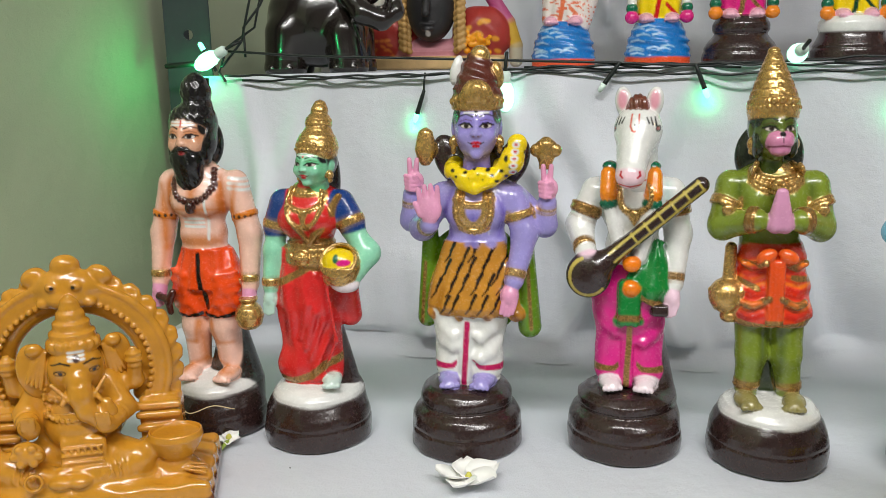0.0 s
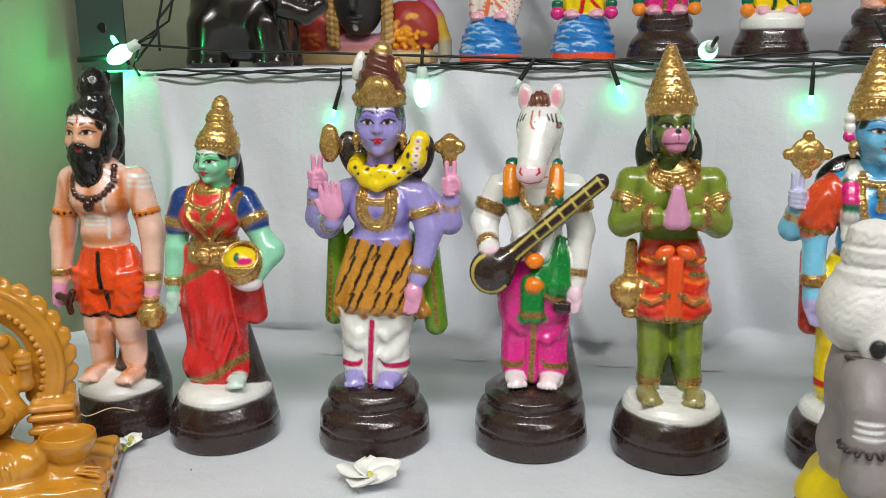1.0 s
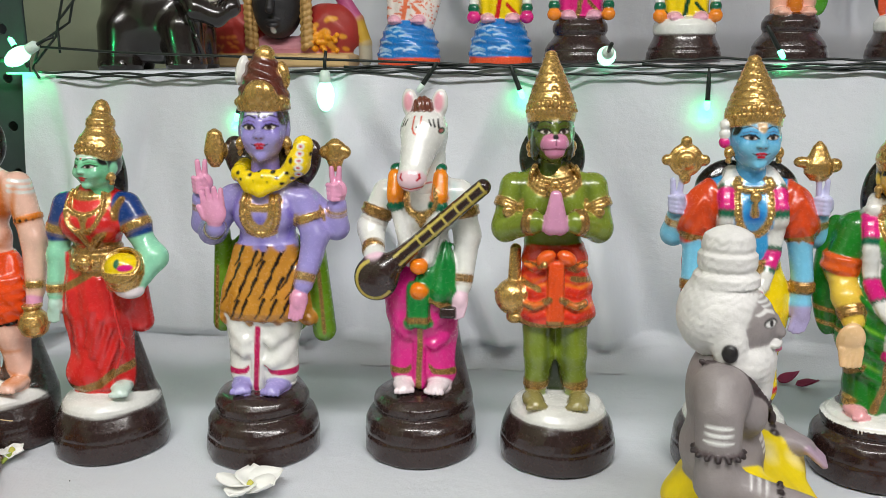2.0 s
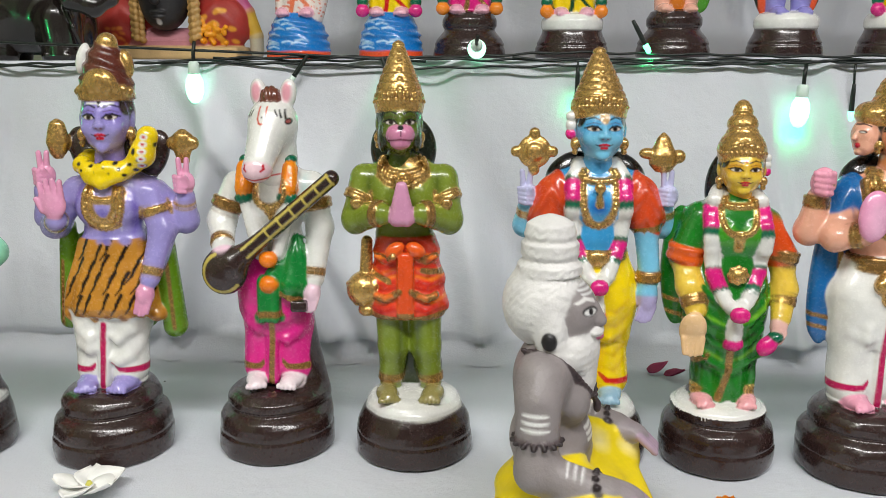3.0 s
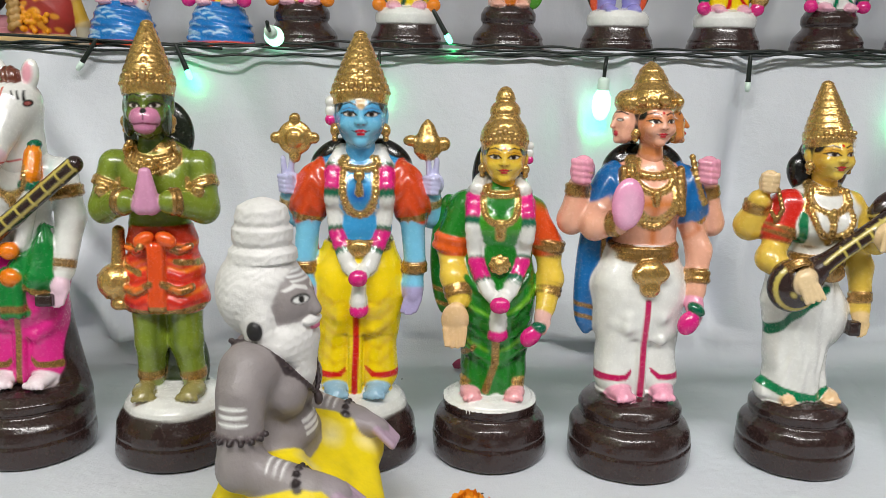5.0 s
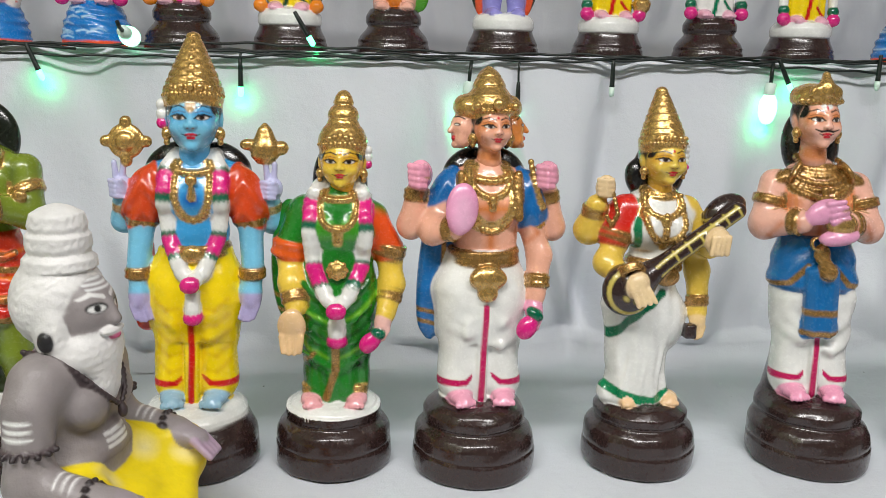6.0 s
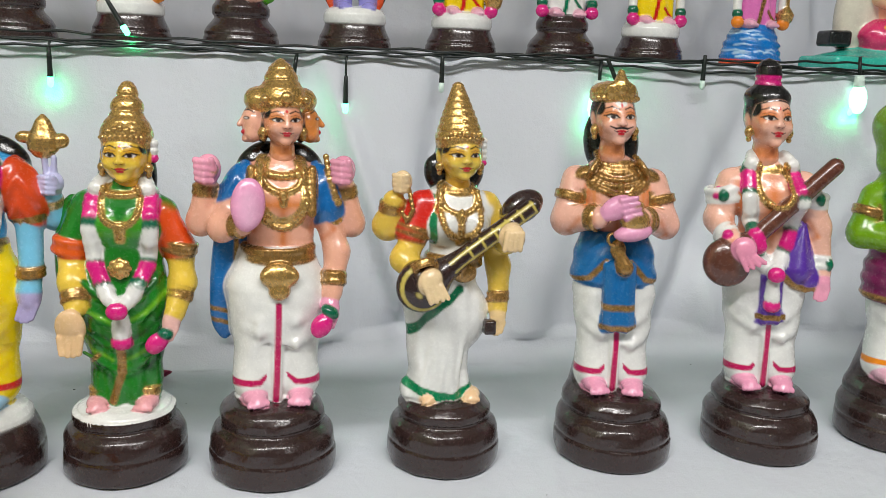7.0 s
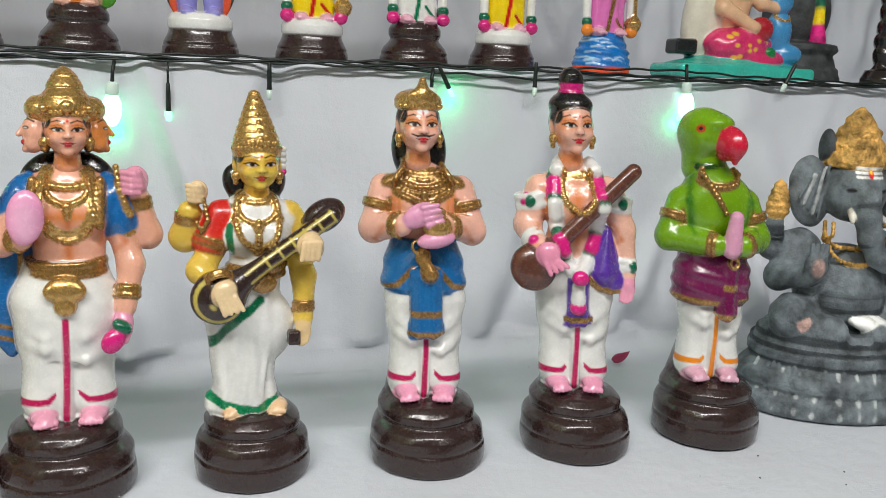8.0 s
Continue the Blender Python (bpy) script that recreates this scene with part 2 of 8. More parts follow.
    def mesh(self):
        c = self.cell
        lo = np.min([f[1] for f in self.forms], 0) - 3 * c
        hi = np.max([f[2] for f in self.forms], 0) + 3 * c
        n = np.ceil((hi - lo) / c).astype(int) + 1
        ax = [lo[i] + c * np.arange(n[i]) for i in range(3)]
        d = np.full(n, 25.0, np.float32)
        for f, a, b, col, k, tag, bias in self.forms:
            i0 = np.maximum(((a - lo - k) / c).astype(int) - 2, 0)
            i1 = np.minimum(((b - lo + k) / c).astype(int) + 3, n)
            s = tuple(slice(p, q) for p, q in zip(i0, i1))
            v = f(ax[0][s[0]][:, None, None], ax[1][s[1]][None, :, None], ax[2][s[2]][None, None, :])
            o = d[s]
            h = np.clip(0.5 + 0.5 * (o - v) / k, 0, 1)
            d[s] = o + (v - o) * h - k * h * (1 - h)
        inside = d < 0
        cells = np.zeros(n - 1, np.int8)
        offs = [(i, j, k) for i in (0, 1) for j in (0, 1) for k in (0, 1)]
        for i, j, k in offs:
            cells += inside[i:n[0] - 1 + i, j:n[1] - 1 + j, k:n[2] - 1 + k]
        mask = (cells > 0) & (cells < 8)
        idx = np.argwhere(mask)
        pos, cnt = np.zeros(idx.shape), np.zeros(len(idx))
        for a in offs:
            for axis in range(3):
                if a[axis]:
                    continue
                b = tuple(v + (i == axis) for i, v in enumerate(a))
                da = d[idx[:, 0] + a[0], idx[:, 1] + a[1], idx[:, 2] + a[2]]
                db = d[idx[:, 0] + b[0], idx[:, 1] + b[1], idx[:, 2] + b[2]]
                cr = (da < 0) != (db < 0)
                t = np.where(cr, da / np.where(cr, da - db, 1), 0)
                pos += cr[:, None] * np.array(a, float)
                pos[:, axis] += t
                cnt += cr
        verts = lo + c * (idx + pos / cnt[:, None])
        vid = np.full(n - 1, -1)
        vid[mask] = np.arange(len(idx))
        quads = []
        for axis in range(3):
            u, w = (axis + 1) % 3, (axis + 2) % 3
            s0 = [slice(0, -1)] * 3
            s0[u] = s0[w] = slice(1, -1)
            s1 = list(s0)
            s1[axis] = slice(1, None)
            a, b = inside[tuple(s0)], inside[tuple(s1)]
            for flip in (0, 1):
                e = np.argwhere((a & ~b) if flip == 0 else (~a & b))
                if not len(e):
                    continue
                e[:, u] += 1
                e[:, w] += 1
                q = []
                for du, dw in ((1, 1), (0, 1), (0, 0), (1, 0)):
                    g = e.copy()
                    g[:, u] -= du
                    g[:, w] -= dw
                    q.append(vid[g[:, 0], g[:, 1], g[:, 2]])
                q = np.stack(q, 1)
                quads.append(q if flip == 0 else q[:, ::-1])
        quads = np.concatenate(quads)
        quads = quads[(quads >= 0).all(1)]
        col = np.zeros((len(verts), 4))
        best = np.full(len(verts), 1e9)
        owner, share = np.full(len(verts), -1), np.full((len(verts), 1), 1e-16)
        for i, (f, a, b, cc, k, tag, bias) in enumerate(self.forms):
            w = np.nonzero(((verts > a - 4) & (verts < b + 4)).all(1))[0]
            if not len(w):
                continue
            v = f(verts[w, 0], verts[w, 1], verts[w, 2]) - bias
            m = v < best[w]
            best[w[m]], owner[w[m]] = v[m], i
            e = np.exp(-np.clip(v, -8, 8) / 0.24)[:, None]
            col[w] += e * np.array(cc)
            share[w] += e
        col /= share
        tags = np.array([f[5] for f in self.forms])[owner]
        for f, a, b, cc, soft, only, amount in self.coats:
            ok = ((verts > a - 2 * soft) & (verts < b + 2 * soft)).all(1)
            if only:
                ok &= np.isin(tags, only.split())
            w = np.nonzero(ok)[0]
            if len(w):
                v = f(verts[w, 0], verts[w, 1], verts[w, 2])
                m = np.clip(0.5 - v / (2 * soft), 0, 1)[:, None] * amount
                col[w] = col[w] * (1 - m) + cc * m
        return verts, quads, col


def statue(name, bits, material, m, label, category="figurine", group="painted figurines on the display shelf", lean=(0, 0), head=(1.0, 1.0, 1.0), girth=1.0):
    """One mesh from clay bits: (clay, offset in mm, turn in degrees)."""
    vs, qs, cs, n = [], [], [], 0
    for i, (clay, off, rot) in enumerate(bits):
        v, q, c = clay.mesh()
        v = v * np.array(head if i else (1.0, 1.0, 1.0))
        vs.append((v @ turn(rot).T + np.array(off, float)) * 0.001)
        qs.append(q + n)
        cs.append(c)
        n += len(v)
    v, q, c = np.concatenate(vs), np.concatenate(qs), np.concatenate(cs)
    v[:, 0] *= girth + (1 - girth) * np.clip(1 - (v[:, 2] - 0.045) / 0.03, 0, 1)
    v[:, 0] += lean[0] * v[:, 2]
    v[:, 1] += lean[1] * v[:, 2]
    me = bpy.data.meshes.new(name)
    me.vertices.add(len(v))
    me.vertices.foreach_set("co", v.astype(np.float32).ravel())
    me.loops.add(len(q) * 4)
    me.loops.foreach_set("vertex_index", q.astype(np.int32).ravel())
    me.polygons.add(len(q))
    me.polygons.foreach_set("loop_start", np.arange(0, len(q) * 4, 4, dtype=np.int32))
    me.polygons.foreach_set("use_smooth", np.ones(len(q), bool))
    at = me.attributes.new("coat", "FLOAT_COLOR", "POINT")
    at.data.foreach_set("color", c.astype(np.float32).ravel())
    me.update(calc_edges=True)
    me.materials.append(material)
    ob = new(name, me)
    ob.matrix_world = m
    return tagged(ob, label, category, group)


# ---- the stepped shelf, its cloths and the room ----
def shelf_z(x):
    return 0.2825 + 0.0075 * x


fold_rng = random.Random(14)
FOLDS = [(-0.5 + 0.052 * i + fold_rng.uniform(-0.03, 0.03), fold_rng.uniform(-0.7, 0.7), fold_rng.uniform(0.009, 0.03), fold_rng.uniform(-0.022, 0.022)) for i in range(50)]


EDGE = -0.311


def wrinkle(x, z, s=1.0):
    fold = 0.0
    for a, b, w, h in FOLDS:
        d = (x - a - b * z) / w
        fold += h * math.exp(-d * d)
    return fold * min(1.0, 0.4 + 0.6 * s) + s * (0.013 * noise.noise((x * 8, z * 3.5, 3.1)) + 0.005 * noise.noise((x * 19 + z * 9, z * 9, 8.7)) + 0.002 * noise.noise((x * 45, z * 12, 1.7)))


def lower_cloth(u, v):
    """Hanging over the front edge, flat on the lower step, then up in a soft bend and hanging from the upper edge."""
    x = -0.6 + 2.8 * u
    drop, flat, bend, rise = 0.30, 0.53, 0.06, 0.30
    s = v * (drop + flat + bend + rise) - drop
    if s < 0:
        return (x, -0.345 - 0.008 * min(1, -s * 40) + 0.4 * wrinkle(x, s, 1.0) * min(1, -s * 8), 2.95 * s)
    if s < flat:
        back = max(0, s - 0.2)
        ridge = 0.0016 * math.exp(-(((x - 0.74 - 0.25 * (s - 0.3)) / 0.004) ** 2)) + 0.0012 * math.exp(-(((x - 0.06 + 0.5 * (s - 0.3)) / 0.005) ** 2))
        for a, b, at in ((0.3, -0.7, 0.0035), (0.46, 0.9, 0.003), (0.9, -0.4, 0.004), (1.12, 0.6, 0.0035), (-0.1, 0.5, 0.003), (0.6, 1.3, 0.003)):
            ridge += 0.0011 * max(0.0, noise.noise((s * 9, a * 50, 2.0)) + 0.35) * math.exp(-(((x - a - b * (s - 0.25)) / at) ** 2))
        return (x, -0.34 + s, 0.001 * noise.noise((x * 5, s * 5, 0)) - 0.0004 + 0.0014 * back * noise.noise((x * 14, s * 6, 5)) + ridge - 0.0006)
    a = min((s - flat) / bend, 1.0)
    x = x if x > EDGE else EDGE + (x - EDGE) * (1 - a) * 0.5 + 0.002 * x
    if a < 1:
        return (x, 0.19 + 0.022 * math.sin(a * 1.5) + wrinkle(x, 0, a * 0.6), 0.022 * (1 - math.cos(a * 1.5)))
    t = (s - flat - bend) / rise
    z = 0.022 + t * (shelf_z(x) - 0.022)
    return (x, 0.212 + 0.024 * t + wrinkle(x, z, 0.6 + 1.3 * (1 - t)) * (1.5 - t * 1.1), z)


def upper_cloth(u, v):
    x = -0.33 + 2.53 * u
    s = v * 1.2
    if s < 0.55:
        return (x, 0.2365 + s, shelf_z(x) + 0.001 + 0.0007 * noise.noise((x * 8, s * 9, 2)))
    z = s - 0.55
    return (x, 0.7865 + 0.02 * z + wrinkle(x, z, 1.6) * min(1, z * 12), shelf_z(x) + 0.001 + z)


def side_cloth(u, v):
    """The drape that closes the end of the shelf."""
    y = -1.2 + 1.95 * u
    z = -0.05 + 1.6 * v
    return (-0.395 - 0.05 * (0.3 - y) + 0.006 * noise.noise((y * 5, z * 2, 1.3)) + 0.003 * noise.noise((y * 12, z * 9, 4)) + 0.006 * math.sin(7 * y + 5 * z), y, z)


tagged(sheet("shelf_cloth", lower_cloth, 560, 220, WHITE_CLOTH), "white cloth spread over the lower step and riser", "cloth", kind="structure")
tagged(sheet("upper_shelf_cloth", upper_cloth, 420, 90, WHITE_CLOTH), "white cloth over the upper step and its back", "cloth", kind="structure")
tagged(sheet("side_drape", side_cloth, 120, 90, SIDE_CLOTH), "pale grey cloth drape closing the shelf end", "drape", kind="structure")
tagged(part("lower_step", box_bm((-0.6, -0.33, -0.04), (2.2, 0.6, -0.006)), WALL, smooth=False), "wooden board of the lower step", "shelf", kind="structure")
tagged(part("upper_step", box_bm((-0.33, 0.262, 0.20), (2.2, 0.9, 0.255)), WALL, smooth=False), "board of the upper step", "shelf", kind="structure")
for nm, lo, hi in (("floor", (-2.6, -3.1, -0.95), (3.6, 1.7, -0.9)), ("ceiling", (-2.6, -3.1, 1.9), (3.6, 1.7, 1.95)), ("wall_south", (-2.6, -3.1, -0.9), (3.6, -3.05, 1.9)),
                   ("wall_north", (-2.6, 1.65, -0.9), (3.6, 1.7, 1.9)), ("wall_west", (-2.6, -3.05, -0.9), (-2.55, 1.65, 1.9)), ("wall_east", (3.55, -3.05, -0.9), (3.6, 1.65, 1.9))):
    tagged(part(nm, box_bm(lo, hi), WALL, smooth=False), "pale painted " + nm.split("_")[0], nm.split("_")[0], kind="structure")


def tube_light(x, y, z):
    e = tagged(new("tube_light"), "white fluorescent tube fitting on the ceiling", "light", "ceiling tubes")
    e.location = (x, y, z)
    part("housing", box_bm((-0.6, -0.03, 0.02), (0.6, 0.03, 0.15), 0.004), WALL, e)
    part("tube", tube_bm([(-0.58, 0, 0.0), (0.58, 0, 0.0)], 0.013, 10), TUBE, e, "glowing white tube")


for x, y, z in TUBES:
    tube_light(x, y, z)


def angle_post(x, y, z0, z1):
    """Slotted steel angle: two flanges with punched holes."""
    bm = bmesh.new()
    w, t, n = 0.05, 0.0025, int((z1 - z0) / 0.05)
    hx, hz = 0.0055, 0.0055
    for i in range(n):
        a, b = z0 + i * 0.05, z0 + (i + 1) * 0.05
        mid = (a + b) / 2
        ring = [(hx * math.cos(k * math.pi / 8), hz * math.sin(k * math.pi / 8)) for k in range(16)]
        sq = []
        for c, s in ring:
            f = 1 / max(abs(c) / hx, abs(s) / hz)
            sq.append((c * f / hx * w / 2, s * f / hz * 0.025))
        for yy in (0, t):
            vi = [bm.verts.new((x + c, y + yy, mid + s)) for c, s in ring]
            vo = [bm.verts.new((x + c, y + yy, mid + s)) for c, s in sq]
            for k in range(16):
                bm.faces.new((vi[k], vi[(k + 1) % 16], vo[(k + 1) % 16], vo[k]))
            if yy:
                for k in range(16):
                    bm.faces.new((vi[k], vi[(k + 1) % 16], prev[(k + 1) % 16], prev[k]))
            prev = vi
    side = box_bm((x - w / 2 - t, y, z0), (x - w / 2, y + w, z1))
    me = bpy.data.meshes.new("flange")
    side.to_mesh(me)
    side.free()
    bm.from_mesh(me)
    return tagged(part("steel_post", bm, STEEL, smooth=False), "dark slotted steel angle post with round holes", "post")


angle_post(-0.346, 0.262, -0.3, 1.2)
angle_post(1.56, 0.612, 0.28, 1.2)


# ---- painted figures ----
BLACK, HAIR = rgb(14, 13, 14), rgb(20, 18, 19)
WHITE, CREAM = rgb(232, 232, 228), rgb(225, 218, 190)
GOLD, DKGOLD = rgb(200, 160, 92, 0.8), rgb(166, 126, 68, 0.7)
BROWN, RED, LIP = rgb(50, 34, 32), rgb(205, 22, 24), rgb(190, 15, 40)
WINE = rgb(190, 20, 88)
PINK, MAGENTA = rgb(232, 160, 195), rgb(222, 30, 130)
SKIN, AMBER = rgb(236, 178, 158), rgb(214, 120, 30)
ORANGE, YELLOW, GREEN, DKGREEN = rgb(236, 78, 22), rgb(246, 214, 10), rgb(24, 140, 40), rgb(0, 100, 70)
BLUE, SKY, LAV = rgb(20, 95, 175), rgb(90, 178, 222), rgb(160, 150, 214)
PURPLE = rgb(90, 50, 160)


def folds(amp, fx, fz, ph=0.0, turnx=0.0):
    """Draped folds: waves across x and z."""
    return lambda x, y, z: amp * np.sin(fx * np.abs(x - turnx) + fz * z + ph)


HAND_WOBBLE = lambda x, y, z: 0.35 * np.sin(0.11 * x + 0.07 * y + 0.05 * z) + 0.25 * np.sin(0.23 * y - 0.19 * x + 0.2 * z)


def base_brown(c, r=43.0, top=50.0, col=BROWN):
    s = r / 38
    c.lathe((0, 0, 0), [(0, 36.6 * s), (1.5, 37.8 * s), (7, 38.2 * s), (15, 38 * s), (16.5, 36.9 * s), (18, 37.6 * s), (25, 37.0 * s), (29, 35.2 * s), (31.5, 32.6 * s), (33, 30.6 * s), (34.5, 30.4 * s), (36, 31.3 * s), (41, 31.2 * s), (top - 5, 29.4 * s), (top - 2, 26.5 * s), (top, 20 * s)], col, 1.0, 1.0, "base", HAND_WOBBLE)


def base_white(c, r=43.0):
    s = r / 38
    c.lathe((0, 0, 0), [(0, 36.8 * s), (1.5, 38 * s), (8, 38.3 * s), (15, 37.9 * s), (16.5, 37.0 * s), (18, 37.6 * s), (24, 36.6 * s), (30, 34.2 * s), (35, 31.5 * s)], BROWN, 1.0, 1.0, "base", HAND_WOBBLE)
    c.lathe((0, 0, 32), [(0, 31 * s), (2, 31.6 * s), (6, 31 * s), (10, 28 * s), (13, 22 * s), (15, 12 * s)], WHITE, 1.0, 1.0, "disc", HAND_WOBBLE)


def foot(c, x, y, z, col, yaw=0, s=1.0):
    c.ell((x, y, z + 5 * s), (8 * s, 13 * s, 5.5 * s), col, 2, (0, 0, yaw), "foot")
    for i in range(5):
        a = (i - 2) * 3.1 * s
        ca, sa = math.cos(radians(yaw)), math.sin(radians(yaw))
        lx, ly = a, -12.0 * s + abs(i - 1.5) * 0.8 * s
        c.ell((x + lx * ca - ly * sa, y + lx * sa + ly * ca, z + 3.4 * s), (1.8 * s, 2.8 * s, 2.4 * s), col, 0.8, tag="foot")


def dhoti(c, cx, col, line, hem, foot_col, wide=1.0, top=122.0, z0=50.0, shade=None):
    """Draped cloth round both legs, with a pleat down the middle."""
    c.cap((cx, 2, top), (cx, 3, z0 + 12), 15 * wide, 8, col, 6, "dhoti")
    for s in (-1, 1):
        w = folds(0.55, 0.26, 0.2, s * 1.3, cx + s * 13)
        c.cap((cx + s * 13 * wide, 2, top), (cx + s * 12.5 * wide, 1, z0 + 16), 18.5 * wide, 12.2 * wide, col, 6, "dhoti", w)
        c.cap((cx + s * 12.5 * wide, 1, z0 + 22), (cx + s * 13.5 * wide, -1, z0 + 11), 11.5 * wide, 12.8 * wide, col, 9, "dhoti")
        for i in range(2):
            zz = top - 10 - i * 14 - 4 * s * (i % 2)
            c.chain([(cx + s * 4.5 * wide, -14.5 * wide, zz - 6), (cx + s * 11 * wide, -15.5 * wide + 0.35 * i, zz - 9 + 2 * (i % 2)), (cx + s * 18 * wide, -11 + 0.3 * i, zz - 3), (cx + s * 24 * wide, -4, zz + 5)], 0.6, col, 8, tag="dhoti")
        foot(c, cx + s * 14 * wide, -13, z0 - 1, foot_col, -s * 12)
        c.ell((cx + s * 13 * wide, -2, z0 + 6), (9, 9, 8), foot_col, 3, tag="foot")
        x0, x1 = cx + s * 6 * wide, cx + s * 27 * wide
        c.stroke([(x0, z0 + 19), (cx + s * 11 * wide, z0 + 14.5), (x1, z0 + 13.5)], (1.3, 2.5), hem, only="dhoti")
    c.cap((cx, -10.5 * wide, top - 4), (cx - 1, -12.5, z0 + 4), 5.5, 4.5, col, 2.5, "pleat", folds(0.5, 1.2, 0.0))
    c.stroke([(cx + 0.5, top - 8), (cx, 85), (cx - 1.5, z0 + 2)], 2.2, line, only="pleat dhoti")
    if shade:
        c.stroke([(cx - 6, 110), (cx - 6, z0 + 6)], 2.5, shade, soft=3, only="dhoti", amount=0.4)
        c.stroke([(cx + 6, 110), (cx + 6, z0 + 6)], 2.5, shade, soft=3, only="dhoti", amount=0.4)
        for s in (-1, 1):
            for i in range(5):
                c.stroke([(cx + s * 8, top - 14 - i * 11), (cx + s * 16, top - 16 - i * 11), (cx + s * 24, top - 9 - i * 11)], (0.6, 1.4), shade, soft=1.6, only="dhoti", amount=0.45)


def trunk(c, cx, col, waist=21.0, chest=25.0, zw=150.0, zs=203.0, sw=25.0):
    c.ell((cx, 1, zw), (waist, 15, 20), col, 6, tag="body")
    c.ell((cx, 0, (zw + zs) / 2 + 3), (chest, 16, 24), col, 6, tag="body")
    for s in (-1, 1):
        c.cap((cx, 3, zs), (cx + s * (sw - 1), 3, zs - 12), 9.5, 10, col, 8, "body")
    for s in (-1, 1):
        c.ell((cx + s * 10, -9, zs - 22), (12, 8, 11), col, 6, tag="body")


def limb(c, pts, rs, col, tag="arm", k=4):
    if tag == "arm":
        pts, rs = [np.array(pts[0], float) - (0, 0, 5), *pts[1:]], [rs[0] * 0.9, *rs[1:]]
    for (a, b), (r, s) in zip(zip(pts, pts[1:]), zip(rs, rs[1:])):
        c.cap(a, b, r, s, col, k, tag)


def band(c, a, b, t, r, col=GOLD, thick=1.8):
    a, b = np.array(a, float), np.array(b, float)
    c.ring(a + (b - a) * t, b - a, r, thick, col, 0.6)


def palm_up(c, p, col, tilt=0, s=1.0, yaw=0):
    """An open raised palm, fingers up, facing front."""
    t = turn((0, tilt, yaw))
    g = lambda v: tuple(np.array(p) + t @ (np.array(v, float) * s))
    c.ell(g((0, 0, 0)), (8.5 * s, 4.5 * s, 10 * s), col, 2.5, (0, tilt, yaw), "palm")
    for i in range(4):
        x = -6 + i * 4
        c.cap(g((x, -0.5, 5)), g((x * 1.15, -1, 17 - abs(i - 1.5) * 1.6)), 2.3 * s, 1.8 * s, col, 0.9, "palm")
    c.cap(g((-7, -1, -3)), g((-10, -2, 5)), 2.4 * s, 1.8 * s, col, 1.2, "palm")


def fist(c, p, col, s=1.0, up=True):
    """A closed grip, two fingers raised when up."""
    c.ell((p[0] + 1 * s, p[1], p[2] - 1 * s), (7.4 * s, 6 * s, 8.6 * s), col, 2, (0, 12, 0), "palm")
    for i in range(4):
        q = 4.5 - i * 3.3
        reach = 4.2 - 0.5 * abs(i - 1)
        c.cap((p[0] - (5.6 - 0.3 * i) * s, p[1] - 4.5 * s, p[2] + q * s), (p[0] - 1 * s, p[1] - 7.4 * s, p[2] + (q - 0.6) * s), 2.0 * s, 2.0 * s, col, 0.5, "palm")
        c.cap((p[0] - 1 * s, p[1] - 7.4 * s, p[2] + (q - 0.6) * s), (p[0] + reach * s, p[1] - 6 * s, p[2] + (q - 1.2) * s), 2.0 * s, 1.6 * s, col, 0.5, "palm")
    c.cap((p[0] + 5 * s, p[1] - 3 * s, p[2] - 3 * s), (p[0] + 3 * s, p[1] - 8 * s, p[2] + 5 * s), 2.4 * s, 1.8 * s, col, 0.8, "palm")
    if up:
        for dx in (-2.5, 2):
            c.cap((p[0] + dx * s, p[1], p[2] + 4 * s), (p[0] + dx * 1.4 * s, p[1] - 1, p[2] + 17 * s), 2.5 * s, 2.0 * s, col, 0.9, "palm")


def relaxed(c, p, col, s=1.0, lean=0):
    """A hanging grip with fingers downwards."""
    c.ell(p, (7 * s, 7 * s, 9 * s), col, 2.5, tag="palm")
    for i in range(4):
        x = (-4.5 + 3 * i) * s
        c.cap((p[0] + x, p[1] - 3, p[2] - 4 * s), (p[0] + x + lean, p[1] - 4, p[2] - 15 * s + abs(i - 1.5) * 1.5 * s), 2.1 * s, 1.6 * s, col, 0.8, "palm")


def on_front(c, pts, lift):
    """Lay a line of points on the modelled front."""
    out = []
    for x, y, z in pts:
        f = c.front(x, z)
        out.append((x, y if f is None else min(max(f - lift, y - 9), y + 9), z))
    return out


def necklace(c, cx, z, w, drop, y, r=1.6, col=GOLD, bead=0.0, tail=0):
    pts = []
    for i in range(25):
        a = -1 + i / 12
        pts.append((cx + w * (0.74 * math.sin(a * 1.57) + 0.26 * math.sin(a * 3.0)), y + 5 * a * a + 10 * a ** 6, z - 2 - (drop - 2) * math.cos(a * 1.5)))
    r = r * 0.85
    c.chain(on_front(c, pts, r * 0.45), r, col, 0.5, bead or r * 1.55)
    if tail:
        q = on_front(c, [(cx, y - 0.5, z - drop - 2)], 1.0)[0]
        c.ell(q, (3, 2, 3.6), col, 0.6, bias=0.3)
        c.ell((q[0], q[1], q[2] - 5), (1.5, 1.3, 2.2), col, 0.5, bias=0.3)


def collar(c, cx, z, w, drop, y, rows=3, col=GOLD):
    """A broad collar of several beaded rows."""
    for k in range(rows):
        q = k / max(1, rows - 1)
        necklace(c, cx, z - 1.5 * k, w * (0.72 + 0.28 * q), drop * (0.45 + 0.55 * q), y - 3 * q, 2.1 if k % 2 else 2.6, col, 3.3 if k % 2 else 0)


PETALS = lambda x, y, z: 0.3 * np.sin(1.9 * x + 1.1 * z) * np.sin(1.7 * z - 0.9 * y)


